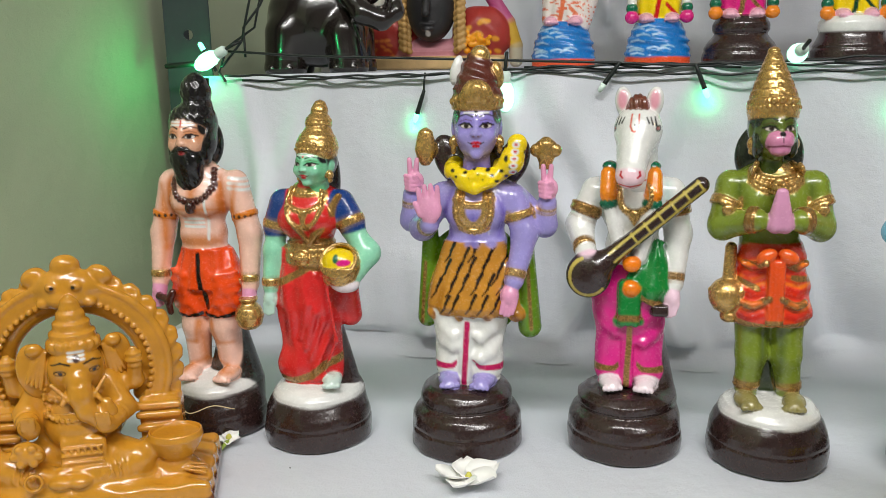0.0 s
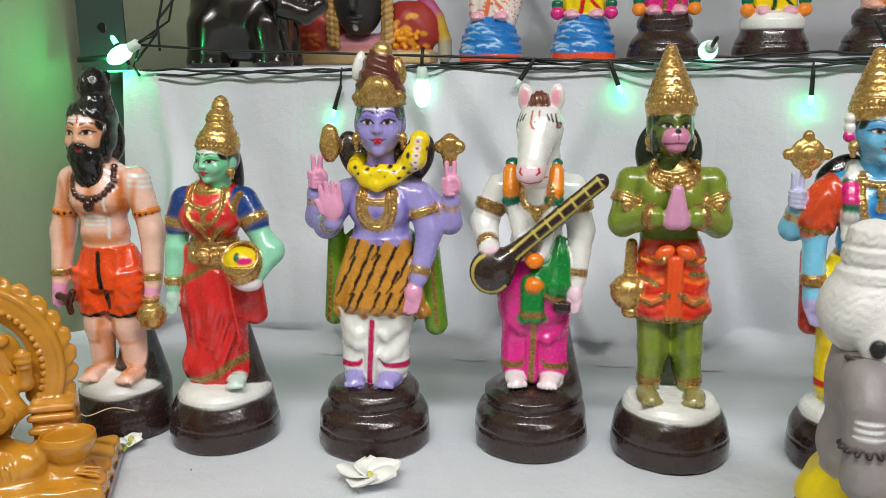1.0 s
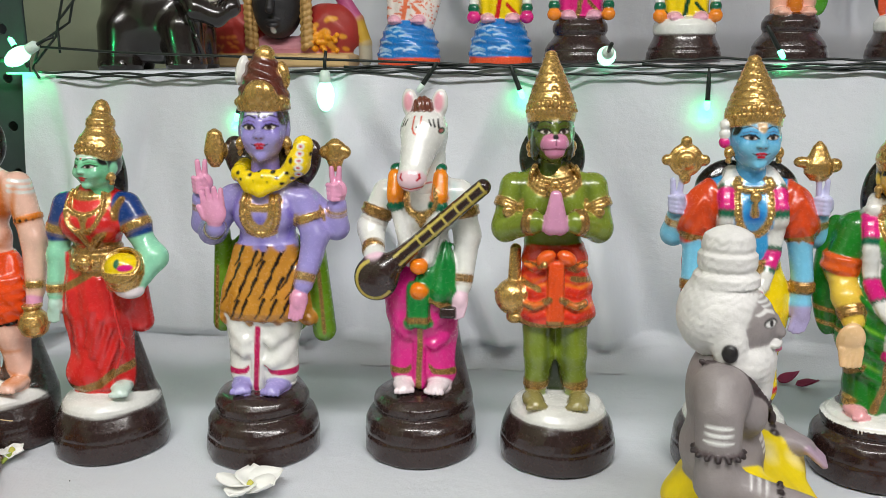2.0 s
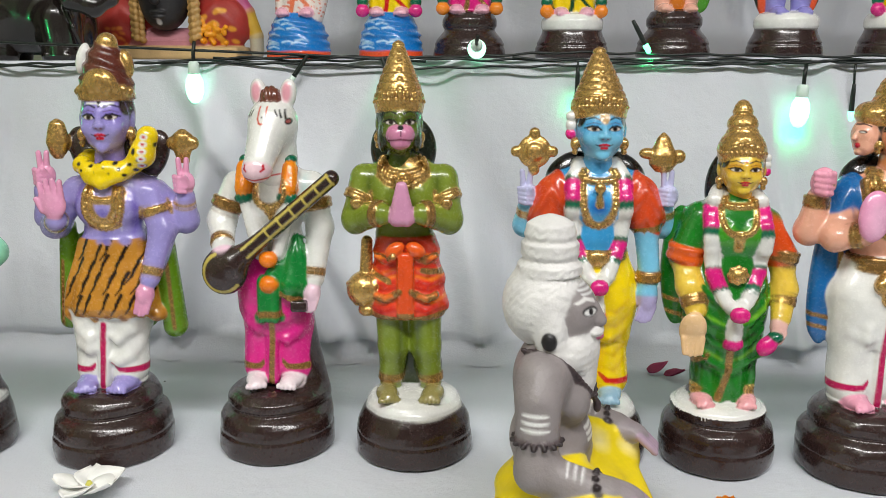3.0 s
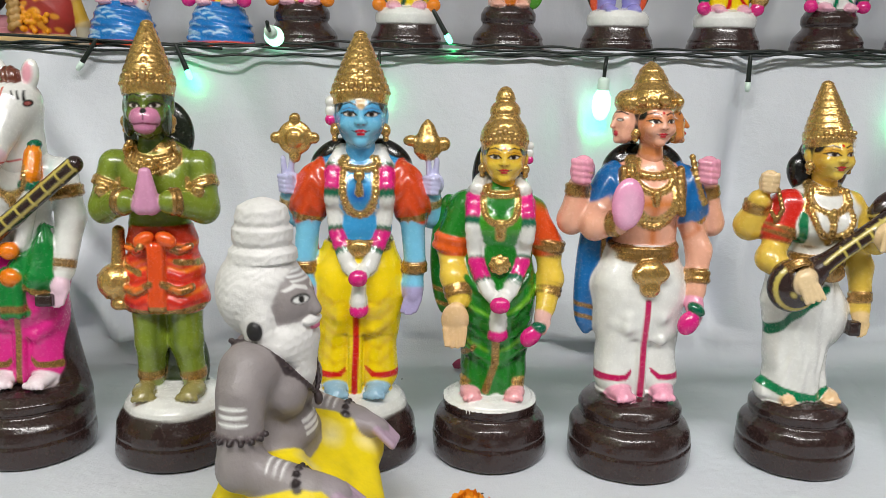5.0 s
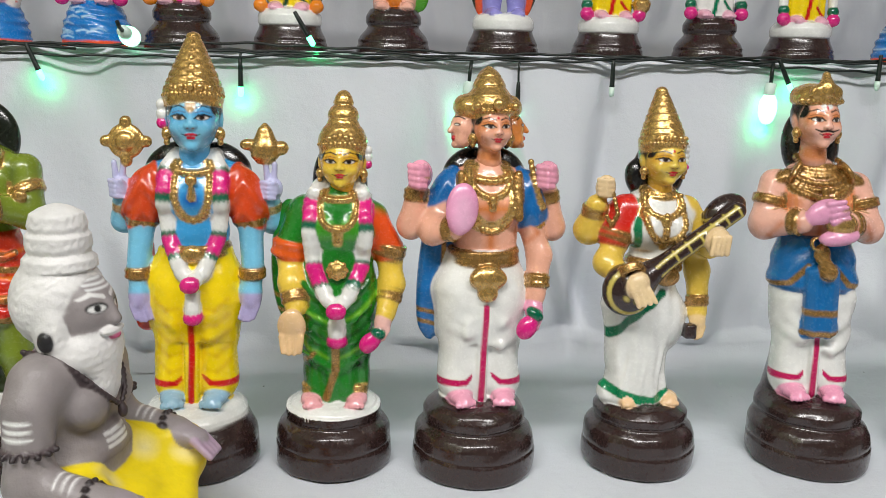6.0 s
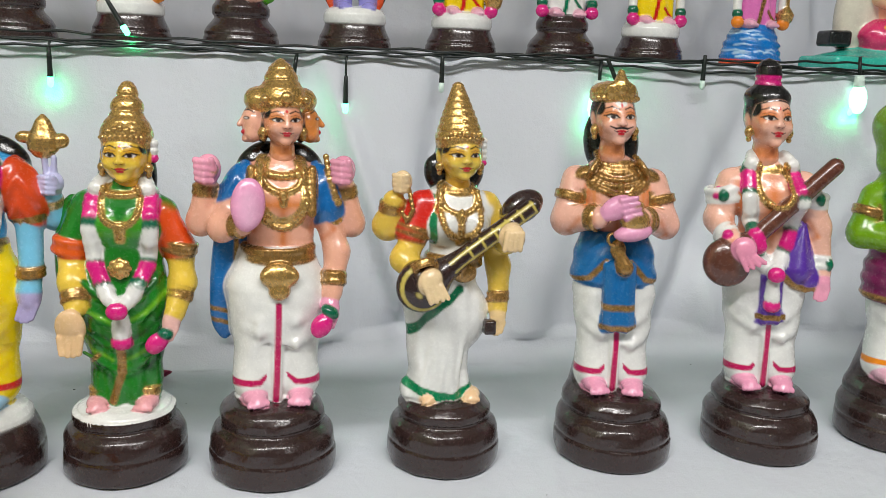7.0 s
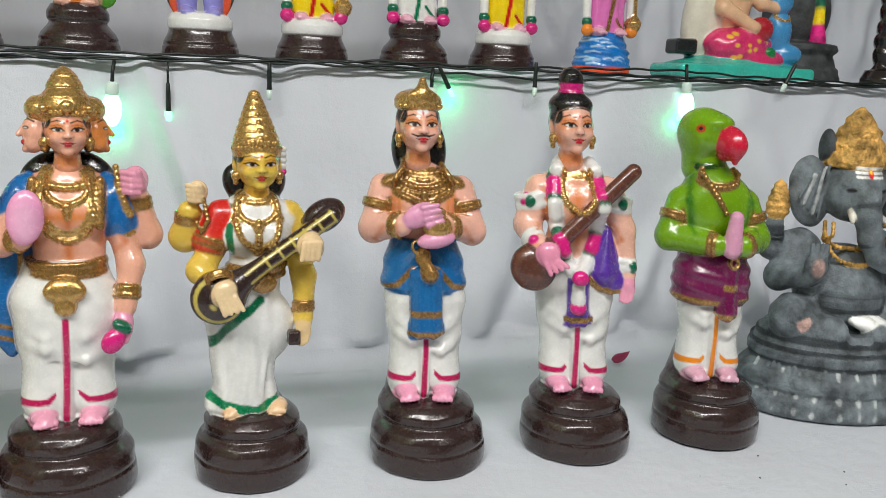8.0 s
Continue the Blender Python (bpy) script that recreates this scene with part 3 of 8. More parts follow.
def garland(c, cx, ztop, w, zlow, y=-15, a=WHITE, b=MAGENTA, leaf=DKGREEN, r=4.6, tassel=True):
    """A thick flower garland: pale, leaf and coloured lengths alternating down to a tassel."""
    for s in (-1, 1):
        side = [(cx + s * w * 0.62, 2, ztop), (cx + s * w * 0.86, y + 4, ztop - 8), (cx + s * w * 0.95, y - 2, ztop - 30), (cx + s * w * 0.8, y - 3, ztop - 55), (cx + s * w * 0.35, y - 4, zlow + 6), (cx, y - 4, zlow)]
        fine = [np.array(side[i]) + (np.array(side[i + 1]) - np.array(side[i])) * t for i in range(5) for t in (0, 0.34, 0.67)] + [np.array(side[-1])]
        q = [np.array(p, float) for p in on_front(c, fine, r * 0.35)]
        seg = [(a, 0.0, 9), (leaf, 9, 12), (b, 12, 26), (leaf, 26, 30), (a, 30, 52), (leaf, 52, 55), (b, 55, 67), (leaf, 67, 70), (a, 70, 120)]
        d, n_all = 0.0, 0
        for u, v in zip(q, q[1:]):
            n = np.sqrt((v - u) @ (v - u))
            flat = math.hypot(v[0] - u[0], v[2] - u[2])
            t = 0.0
            while t < n:
                at = d + flat * t / n
                hue = ([k for k in seg if k[1] <= at < k[2]] or [seg[-1]])[0][0]
                e = r * (1.0 + 0.07 * math.sin(n_all * 2.4))
                c.ell(u + (v - u) * t / n, (e * 1.06, e * 0.8, e), hue, 1.2, bias=0.4, tag="garland", waves=PETALS)
                t += 2.6
                n_all += 1
            d += flat
    if tassel:
        f = c.front(cx, zlow) or y - 4
        c.ell((cx, f - 1, zlow), (6.6, 4.5, 5.6), b, 1, bias=0.5, waves=PETALS)
        g = c.front(cx, zlow - 14) or y - 2
        c.cap((cx, g - 1, zlow - 8), (cx, g - 1, zlow - 18), 4.5, 5.5, a, 1, waves=PETALS)
        c.ell((cx, g - 1.5, zlow - 24), (6.4, 5.0, 5.4), b, 1, waves=PETALS)


def face(skin, hair=HAIR, lips=LIP, mark=None, shade=None, male=False, eyes=True, wide=1.0, ear=GOLD):
    h = Clay(0.65)
    h.ell((0, 3.5, 2), (18.6 * wide, 17.5, 21), hair, 1.0, tag="hair")
    h.ell((0, -1.5, 0), (16.6 * wide, 17.5, 19.5), skin, 1.0, tag="face")
    h.ell((0, -4, -8.5), (13.4 * wide, 13, 13.5), skin, 5, tag="face")
    h.cap((0, -17.8, 4), (0, -19.8, -4), 1.4, 2.3, skin, 3.0, "face")
    for s in (-1, 1):
        h.ell((s * 2.2, -19.2, -4.6), (1.8, 2.0, 1.5), skin, 1.2, tag="face")
        h.ell((s * 8, -13.2, -6), (5.5, 4.5, 5), skin, 4, tag="face")
        h.ell((s * 16.6 * wide, 1, -2), (2.6, 4.2, 6.5), skin, 1.5, tag="face")
        if ear:
            h.ell((s * 17.2 * wide, -2, -11), (3.4, 3.6, 4.4), ear, 0.8, bias=0.2)
            h.ell((s * 17.2 * wide, -2, -16.5), (2.2, 2.4, 2.2), ear, 0.8, bias=0.2)
    h.ell((0, -16.6, -10.2), (4.2, 2.3, 1.5), skin, 1.0, tag="face")
    h.ell((0, -16.0, -12.6), (3.4, 2.3, 1.5), skin, 1.0, tag="face")
    h.ell((0, -12.8, -18), (4.5, 4.2, 3.6), skin, 3, tag="face")
    h.cap((0, 2, -12), (0, 3, -30), 9, 11, skin, 3, "face")
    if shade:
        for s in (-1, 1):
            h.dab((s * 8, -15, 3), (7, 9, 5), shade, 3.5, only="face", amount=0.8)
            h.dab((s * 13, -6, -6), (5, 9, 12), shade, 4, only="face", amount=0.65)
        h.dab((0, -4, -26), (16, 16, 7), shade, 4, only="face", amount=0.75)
    if eyes:
        for s in (-1, 1):
            h.dab((s * 7.3, -15, 0.7), (4.6, 9, 1.8), rgb(48, 22, 18), 0.45, (0, -s * 3, 0), "face")
            h.dab((s * 7.3, -15, 0.4), (3.8, 9, 1.1), rgb(214, 204, 196), 0.4, (0, -s * 3, 0), "face")
            h.dab((s * 7.1, -15, 0.6), (1.9, 9, 1.5), rgb(30, 14, 10), 0.4, only="face")
            h.stroke([(s * 2.6, 0.2), (s * 5, 2.3), (s * 8.5, 2.7), (s * 12.8, 1.0)], (0.5, 0.45), BLACK, only="face")
            h.stroke([(s * 3.2, 4.0), (s * 7.4, 4.9), (s * 12.0, 3.4)], (0.28, 0.2), rgb(90, 45, 35), only="face", amount=0.7)
            h.stroke([(s * 2.6, 6.6), (s * 7.5, 8.3), (s * 13.4, 6.2)], (0.6, 0.35), BLACK, only="face")
        h.stroke([(-3.2, -10.5), (-1, -9.9), (0, -10.3), (1, -9.9), (3.2, -10.5)], 0.85, lips, only="face")
        h.stroke([(-1.7, -12.2), (1.7, -12.2)], 1.1, lips, only="face")
        h.stroke([(-5.8, -9.9), (-3.4, -10.8)], (0.25, 0.4), BLACK, only="face")
        h.stroke([(5.8, -9.9), (3.4, -10.8)], (0.25, 0.4), BLACK, only="face")
        for s in (-1, 1):
            h.dab((s * 1.7, -20, -6.0), (0.8, 5, 0.5), rgb(120, 40, 40), 0.4, only="face", amount=0.7)
    for s in (-1, 1):
        h.dab((s * 16.5, -8, 9), (5.0, 11, 8), hair, 0.7, only="face")
    h.stroke([(-14, 11.5), (-7, 14), (0, 15), (7, 14), (14, 11.5)], 1.5, hair, only="face")
    if mark:
        h.dab((0, -18, 8.2), (1.15, 9, 1.3), mark, 0.4, only="face")
    return h


EMBOSS = lambda x, y, z: 0.09 * np.sin(15 * np.arctan2(y, x) + 0.6 * np.sin(0.7 * z)) * np.sin(1.15 * z) + 0.08 * np.sin(1.15 * z + 1)


def cone_crown(h, z=9.0, tall=42.0, r=20.5, steps=5, col=GOLD):
    """Tapered crown of stacked ridges leaning back, with a jewelled brow band."""
    z = z + 4
    r = r * 0.95
    prof = [(-7, r * 0.93), (-1, r * 0.99), (3, r), (6.5, r * 0.97)]
    for i in range(steps):
        a, b = 6.5 + (tall - 11) * i / steps, 6.5 + (tall - 11) * (i + 1) / steps
        ra, rb = (r * 0.94 * (1 - 0.72 * (v / steps) ** 1.1) for v in (i, i + 1))
        prof += [(a + 0.4, ra * 0.96), (a + (b - a) * 0.4, (ra + rb) * 0.51), (b - 0.5, rb * 1.03)]
    prof += [(tall - 4.4, r * 0.23), (tall - 3, r * 0.25), (tall - 1, r * 0.17), (tall, 1)]
    h.lathe((0, 2.5, z), prof, col, 1.0, 0.97, "crown", EMBOSS, 9)
    n = 19
    for i in range(n):
        a = radians(-85 + 170 * i / (n - 1))
        h.ell((r * 0.99 * math.sin(a), 2.5 - r * 0.96 * math.cos(a), z + 0.5 + 2.6 * math.cos(a)), (1.2, 1.0, 1.2), col, 0.7, tag="crown")
    for i in range(5):
        e = abs(i - 2)
        h.ell(((i - 2) * 6.0, -r * 0.86 + e * e * 1.1, z + 7.4 - 0.4 * e), (2.7 - 0.3 * e, 1.8, 3.0 - 0.4 * e), col, 0.8, tag="crown")
    for k in range(steps):
        q = (k + 0.5) / steps
        up = 6.5 + (tall - 11) * q
        h.ell((0, 2.5 + 0.157 * up - r * 0.93 * (1 - 0.72 * q ** 1.1), z + up), (2.6 - 1.4 * q, 1.4, 2.4 - 1.0 * q), col, 0.8, tag="crown")


def hair_back(c, cx, z, w=17, low=40, col=HAIR, y=12):
    c.ell((cx, y, z), (w, 9, low), col, 3, tag="hair")


def support(c, cx, col=BROWN, tall=38, x=0):
    """The clay left standing behind the legs, sloping up from the base."""
    c.cap((cx + x * 0.6, 10, 36), (cx + x * 0.4, 12, 52 + tall), 22, 9, col, 8, "base")


def put(x, y, z=0.0, yaw=0.0, s=1.0):
    return Matrix.LocRotScale((x, y, z), Euler((0, 0, radians(yaw))), s if isinstance(s, tuple) else (s, s, s))


def blue_ascetic():
    c = Clay(1.05)
    base_brown(c, 43)
    support(c, 4)
    dhoti(c, 2, WHITE, WINE, WINE, LAV, 0.96, 106)
    green = rgb(96, 140, 25)
    c.ell((4, 12, 125), (40, 7, 45), green, 3, (0, 4, 0), "shawl", folds(0.8, 0.3, 0.1))
    c.cap((42, 2, 160), (48, 6, 92), 8, 9, green, 4, "shawl")
    c.cap((-30, 6, 165), (-33, 10, 95), 6, 8, green, 4, "shawl")
    c.stroke([(46, 150), (50, 92)], 1.3, DKGOLD, only="shawl")
    c.stroke([(-33, 140), (-36, 92)], 1.3, DKGOLD, only="shawl")
    tiger = rgb(200, 138, 48)
    c.lathe((5, 0, 104), [(0, 31), (6, 36), (22, 34), (40, 27), (54, 23)], tiger, 3, 0.62, "tiger", folds(0.9, 0.5, 0.12))
    for i in range(7):
        c.ell((-24 + i * 10.4, -11 + abs(i - 3) * 2.2, 104 + (i % 2) * 4), (6.5, 7, 6), tiger, 3, tag="tiger")
        c.stroke([(-23 + i * 10, 104), (-20 + i * 10, 100)], 2.0, rgb(120, 60, 15), soft=1.2, only="tiger", amount=0.7)
    rnd = random.Random(3)
    for row in range(4):
        for i in range(6):
            x, z = -20 + i * 10 + (row % 2) * 5 + rnd.uniform(-2, 2), 152 - row * 12 + rnd.uniform(-3, 3)
            c.stroke([(x + 3, z + 6), (x, z), (x - 1, z - 4), (x - 5, z - 9)], (1.4, 0.5), rgb(25, 12, 8), only="tiger")
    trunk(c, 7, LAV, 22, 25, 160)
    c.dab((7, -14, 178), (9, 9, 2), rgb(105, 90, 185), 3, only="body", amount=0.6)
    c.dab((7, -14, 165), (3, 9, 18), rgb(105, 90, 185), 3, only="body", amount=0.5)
    # raised open palm, front
    limb(c, [(-20, 2, 197), (-34, -4, 168), (-25, -20, 174)], [11, 9.5, 7], LAV)
    palm_up(c, (-24, -25, 186), PINK, -6, 1.05)
    band(c, (-34, -4, 168), (-25, -20, 174), 0.7, 7.6)
    # raised rear arms with their emblems
    limb(c, [(-22, 8, 196), (-45, 8, 172), (-44, 2, 192)], [10, 9, 7], LAV)
    fist(c, (-42, 0, 203), PINK, 0.95)
    band(c, (-45, 8, 172), (-44, 2, 192), 0.72, 7.2)
    limb(c, [(36, 8, 196), (58, 8, 170), (60, 2, 188)], [10, 9, 7], LAV)
    fist(c, (60, 0, 199), PINK, 0.95)
    band(c, (58, 8, 170), (60, 2, 188), 0.72, 7.2)
    c.lathe((-34, 6, 214), [(0, 3), (4, 6), (12, 8.5), (20, 7), (26, 5.5), (29, 1)], GOLD, 1, 0.7)
    c.lathe((58, 6, 212), [(0, 5), (4, 5), (12, 8), (20, 7), (24, 2)], GOLD, 1, 0.7)
    c.ell((51, 6, 226), (5, 4, 5), GOLD, 1)
    c.ell((65, 6, 226), (5, 4, 5), GOLD, 1)
    # hanging arm
    limb(c, [(34, 0, 196), (44, -2, 165), (38, -14, 132)], [11.5, 9.5, 7], LAV)
    relaxed(c, (35, -17, 121), PINK, 0.95, -2)
    band(c, (34, 0, 196), (44, -2, 165), 0.55, 11.2)
    band(c, (44, -2, 165), (38, -14, 132), 0.85, 7.6)
    # snake round the neck, its hood on the shoulder
    coil = [(7 + 19 * math.sin(radians(a)), -1 - 15 * math.cos(radians(a)), 213 - 5 * math.cos(radians(a)) + 1.2 * math.sin(radians(a * 5))) for a in range(-110, 111, 10)]
    limb(c, coil, [5.6 + 0.7 * math.sin(i * 1.7) for i in range(len(coil))], YELLOW, "snake", 2)
    limb(c, [(-2, -15, 203), (8, -18, 201), (20, -15, 206), (27, -10, 213)], [4.5, 5.0, 5.0, 5.5], YELLOW, "snake", 2)
    limb(c, [(27, -6, 212), (34, -9, 219), (38, -8, 232)], [6.4, 8.6, 7.4], YELLOW, "snake", 3)
    for i in range(16):
        c.dab((-12 + i * 3.3, -16 + (i % 3), 206 + (i * 7) % 11), (1.7, 8, 1.4), BLACK, 0.4, only="snake")
    for i in range(5):
        c.dab((36 + 0.5 * i, -17, 212 + i * 5), (3.0, 6, 2.3), WHITE, 0.5, only="snake")
        c.dab((36 + 0.5 * i, -17, 212 + i * 5), (1.4, 6, 0.9), RED, 0.4, only="snake")
    for x, z in ((31, 222), (45, 226), (30, 232), (44, 214)):
        c.dab((x, -14, z), (1.8, 8, 2.6), BLACK, 0.4, only="snake")
    necklace(c, 7, 198, 15, 10, -16, 2.2)
    necklace(c, 7, 201, 15, 33, -18, 2.5, bead=3.3)
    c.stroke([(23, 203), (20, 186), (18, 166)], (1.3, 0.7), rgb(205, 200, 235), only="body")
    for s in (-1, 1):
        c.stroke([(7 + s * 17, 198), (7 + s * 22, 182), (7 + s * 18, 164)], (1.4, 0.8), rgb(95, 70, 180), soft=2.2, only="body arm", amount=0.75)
    necklace(c, 7, 200, 10, 27, -18.5, 1.4)
    c.ell((-16, 14, 218), (12, 7, 20), BROWN, 4, (0, -25, 0), "hair")
    c.ell((32, 14, 216), (12, 7, 20), BROWN, 4, (0, 25, 0), "hair")
    hair_back(c, 7, 222, 17, 28, BROWN)
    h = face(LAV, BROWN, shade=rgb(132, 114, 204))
    for i in range(3):
        h.stroke([(-9, 9 + i * 2.3), (9, 9 + i * 2.3)], 0.55, WHITE, only="face")
    h.dab((0, -17, 10), (1.3, 8, 3.5), BLACK, 0.4, only="face")
    brown = rgb(92, 44, 34)
    h.lathe((0, 2.5, 11), [(0, 19), (7, 19), (13, 17.5), (19, 15), (25, 13), (31, 10), (36, 6)], brown, 1, 0.95, "knot", lambda x, y, z: 0.6 * np.sin(0.7 * z + 0.25 * x))
    cr = [(0, 18.8), (3, 19.4), (8, 18.8)]
    h.lathe((0, 1.8, 10.5), cr + [(11, 17)], GOLD, 1, 0.97)
    for i in range(9):
        a = radians(-70 + i * 17.5)
        h.ell((18.2 * math.sin(a), 2 - 17.6 * math.cos(a), 20 - abs(i - 4) * 1.0), (3.2, 2.4, 4.2 - abs(i - 4) * 0.4), GOLD, 1)
    h.ell((0, -14, 22), (11, 5, 8), GOLD, 3)
    h.ell((0, -17.5, 23), (4.5, 2.6, 5), GOLD, 1.2)
    h.ell((2, 1, 45), (7.5, 7, 7), GOLD, 1)
    h.ell((15, 2, 33), (4.5, 5, 9), GOLD, 1, (0, -12, 0))
    h.ell((-15.5, 3, 36), (4.5, 5, 10), WHITE, 1, (0, 16, 0))
    return [(c, (0, 0, 0), (0, 0, 0)), (h, (7, -2, 238), (0, 0, 7))]


def bearded_sage():
    c = Clay(1.05)
    skin = rgb(244, 198, 178)
    base_white(c, 39)
    support(c, 10, rgb(40, 42, 38), 46, 6)
    for s in (-1, 1):
        limb(c, [(s * 13, 2, 118), (s * 13, -2, 86), (s * 14 + (s > 0) * 2, 0, 54)], [16, 12.5, 9], skin, "leg")
        foot(c, s * 15 + (s > 0) * 3, -14, 44, skin, -s * 8)
        c.lathe((s * 13, 1, 96), [(0, 18), (4, 19), (20, 19), (34, 18)], ORANGE, 4, 0.9, "cloth", folds(0.9, 0.5, 0.3))
        c.stroke([(s * 2, 98), (s * 14, 95), (s * 30, 99)], 1.7, BLACK, only="cloth")
        c.stroke([(s * 5, 90), (s * 5, 56)], 2.5, AMBER, soft=3, only="leg", amount=0.8)
    c.lathe((0, 1, 118), [(0, 31), (14, 29), (26, 24), (31, 22)], ORANGE, 3, 0.66, "cloth", folds(0.8, 0.6, 0.1))
    c.stroke([(-1, 146), (0, 128), (5, 104)], (1.8, 2.4), BLACK, only="cloth")
    trunk(c, -2, skin, 21, 26, 160, 210, 28)
    for x, z, rx, rz in ((0, 182, 22, 3), (-25, 190, 4.5, 16), (21, 190, 4.5, 16), (0, 156, 22, 5), (-33, 170, 3, 22), (30, 170, 3, 22), (-2, 196, 4, 16)):
        c.dab((x, -13, z), (rx, 14, rz), AMBER, 3.0, only="body arm", amount=0.78)
    for i in range(3):
        c.stroke([(-12, 168 + i * 3.2), (6, 168 + i * 3.2)], 1.1, WHITE, only="body")
        c.stroke([(28, 198 + i * 4), (42, 196 + i * 4)], 1.2, WHITE, only="arm")
    c.stroke([(17, 214), (10, 190), (9, 158)], 1.1, WHITE, only="body")
    for s, e, w in ((-1, (-40, 0, 160), (-41, -8, 124)), (1, (41, 0, 160), (41, -6, 122))):
        sh = (s * 29, 3, 205)
        limb(c, [sh, e, w], [12.5, 10, 7.5], skin)
        relaxed(c, (w[0], w[1] - 3, w[2] - 8), PINK, 0.9)
        p = np.array(sh) * 0.35 + np.array(e) * 0.65
        c.ring(p, np.array(e) - np.array(sh), 11.4, 1.4, AMBER, 0.5)
        for i in range(7):
            a = radians(-75 + 25 * i)
            c.dab((p[0] + 12.4 * math.sin(a), p[1] - 12 * math.cos(a), p[2]), (1.6, 1.6, 1.7), BLACK, 0.4)
        c.ring(np.array(w) + (0, 0, 5), (0, 0.1, 1), 8, 1.6, GOLD, 0.5)
    c.lathe((42, -14, 88), [(0, 6), (3, 10), (10, 12.5), (17, 10), (21, 6), (23, 8), (25, 8)], GOLD, 1, 1.0, "pot")
    limb(c, [(-38, -18, 112), (-27, -20, 110), (-24, -20, 116)], [3, 3.4, 3], rgb(70, 30, 22), "staff", 1)
    limb(c, [(-29, -20, 110), (-27, -20, 100)], [3, 2.6], rgb(70, 30, 22), "staff", 1)
    for s in (-1, 1):
        c.stroke([(-2 + s * 22, 206), (-2 + s * 24, 186), (-2 + s * 20, 160)], (1.6, 1.0), rgb(190, 96, 14), soft=2.2, only="body arm", amount=0.85)
        c.stroke([(s * 33, 200), (s * 30, 180), (s * 33, 150), (s * 36, 130)], (1.4, 0.8), AMBER, soft=2.4, only="arm", amount=0.8)
        c.stroke([(s * 6, 92), (s * 10, 74), (s * 22, 74)], (1.4, 0.8), AMBER, soft=2.0, only="leg", amount=0.8)
        c.stroke([(s * 6, 58), (s * 16, 54), (s * 24, 52)], (1.4, 1.2), AMBER, soft=2.0, only="leg foot", amount=0.8)
        for i in range(4):
            c.cap((s * 14, -16, 128 - i * 7), (s * 29, -8, 132 - i * 8), 1.5, 1.0, ORANGE, 5, "cloth")
    c.stroke([(-20, 180), (-10, 176), (0, 180), (10, 176), (20, 180)], 1.3, rgb(190, 96, 14), soft=2, only="body", amount=0.8)
    necklace(c, -2, 218, 20, 30, -17, 2.2, rgb(70, 32, 24), 4.2, 1)
    c.ell((-2, -20, 184), (4, 3, 5), rgb(55, 28, 22), 1)
    hair_back(c, -2, 232, 18, 22)
    h = face(rgb(232, 180, 150), shade=rgb(206, 130, 80), ear=None, mark=None)
    for i in range(3):
        h.stroke([(-10, 9.3 + i * 2.2), (10, 9.3 + i * 2.2)], 0.7, WHITE, only="face")
    h.stroke([(0, 15), (0, 8)], 0.6, RED, only="face")
    rough = lambda x, y, z: 0.35 * np.sin(1.1 * x + 0.3 * z) * np.cos(0.5 * z)
    h.ell((0, -9, -17), (14.5, 11, 13), BLACK, 1.5, tag="beard", waves=rough)
    h.ell((0, -8, -28), (12.5, 9, 14), BLACK, 4, tag="beard", waves=rough)
    for s in (-1, 1):
        h.cap((s * 1, -20, -8), (s * 9, -16, -11), 1.8, 1.0, BLACK, 1, "beard")
        h.ell((s * 14.5, -2, -8), (4, 8, 14), BLACK, 2, tag="beard")
    h.dab((0, -20.5, -11.5), (3.6, 3.5, 1.5), rgb(150, 30, 36), 0.4)
    h.ell((0, 6, 8), (20.5, 18, 17), HAIR, 2, tag="hair")
    h.ell((1, 4, 13), (19.2, 18.5, 12.5), HAIR, 2, tag="hair", waves=rough)
    h.lathe((4, 6, 20), [(0, 14), (4, 12.5), (7, 11.4), (10, 12.6), (16, 12.4), (21, 10.4), (25, 7), (27.5, 2)], HAIR, 1.5, 1, "hair", rough)
    h.ell((17, 2, -2), (4, 9, 12), HAIR, 2, tag="hair")
    return [(c, (0, 0, 0), (0, 0, 0)), (h, (-5, -3, 238), (0, 0, 2))]


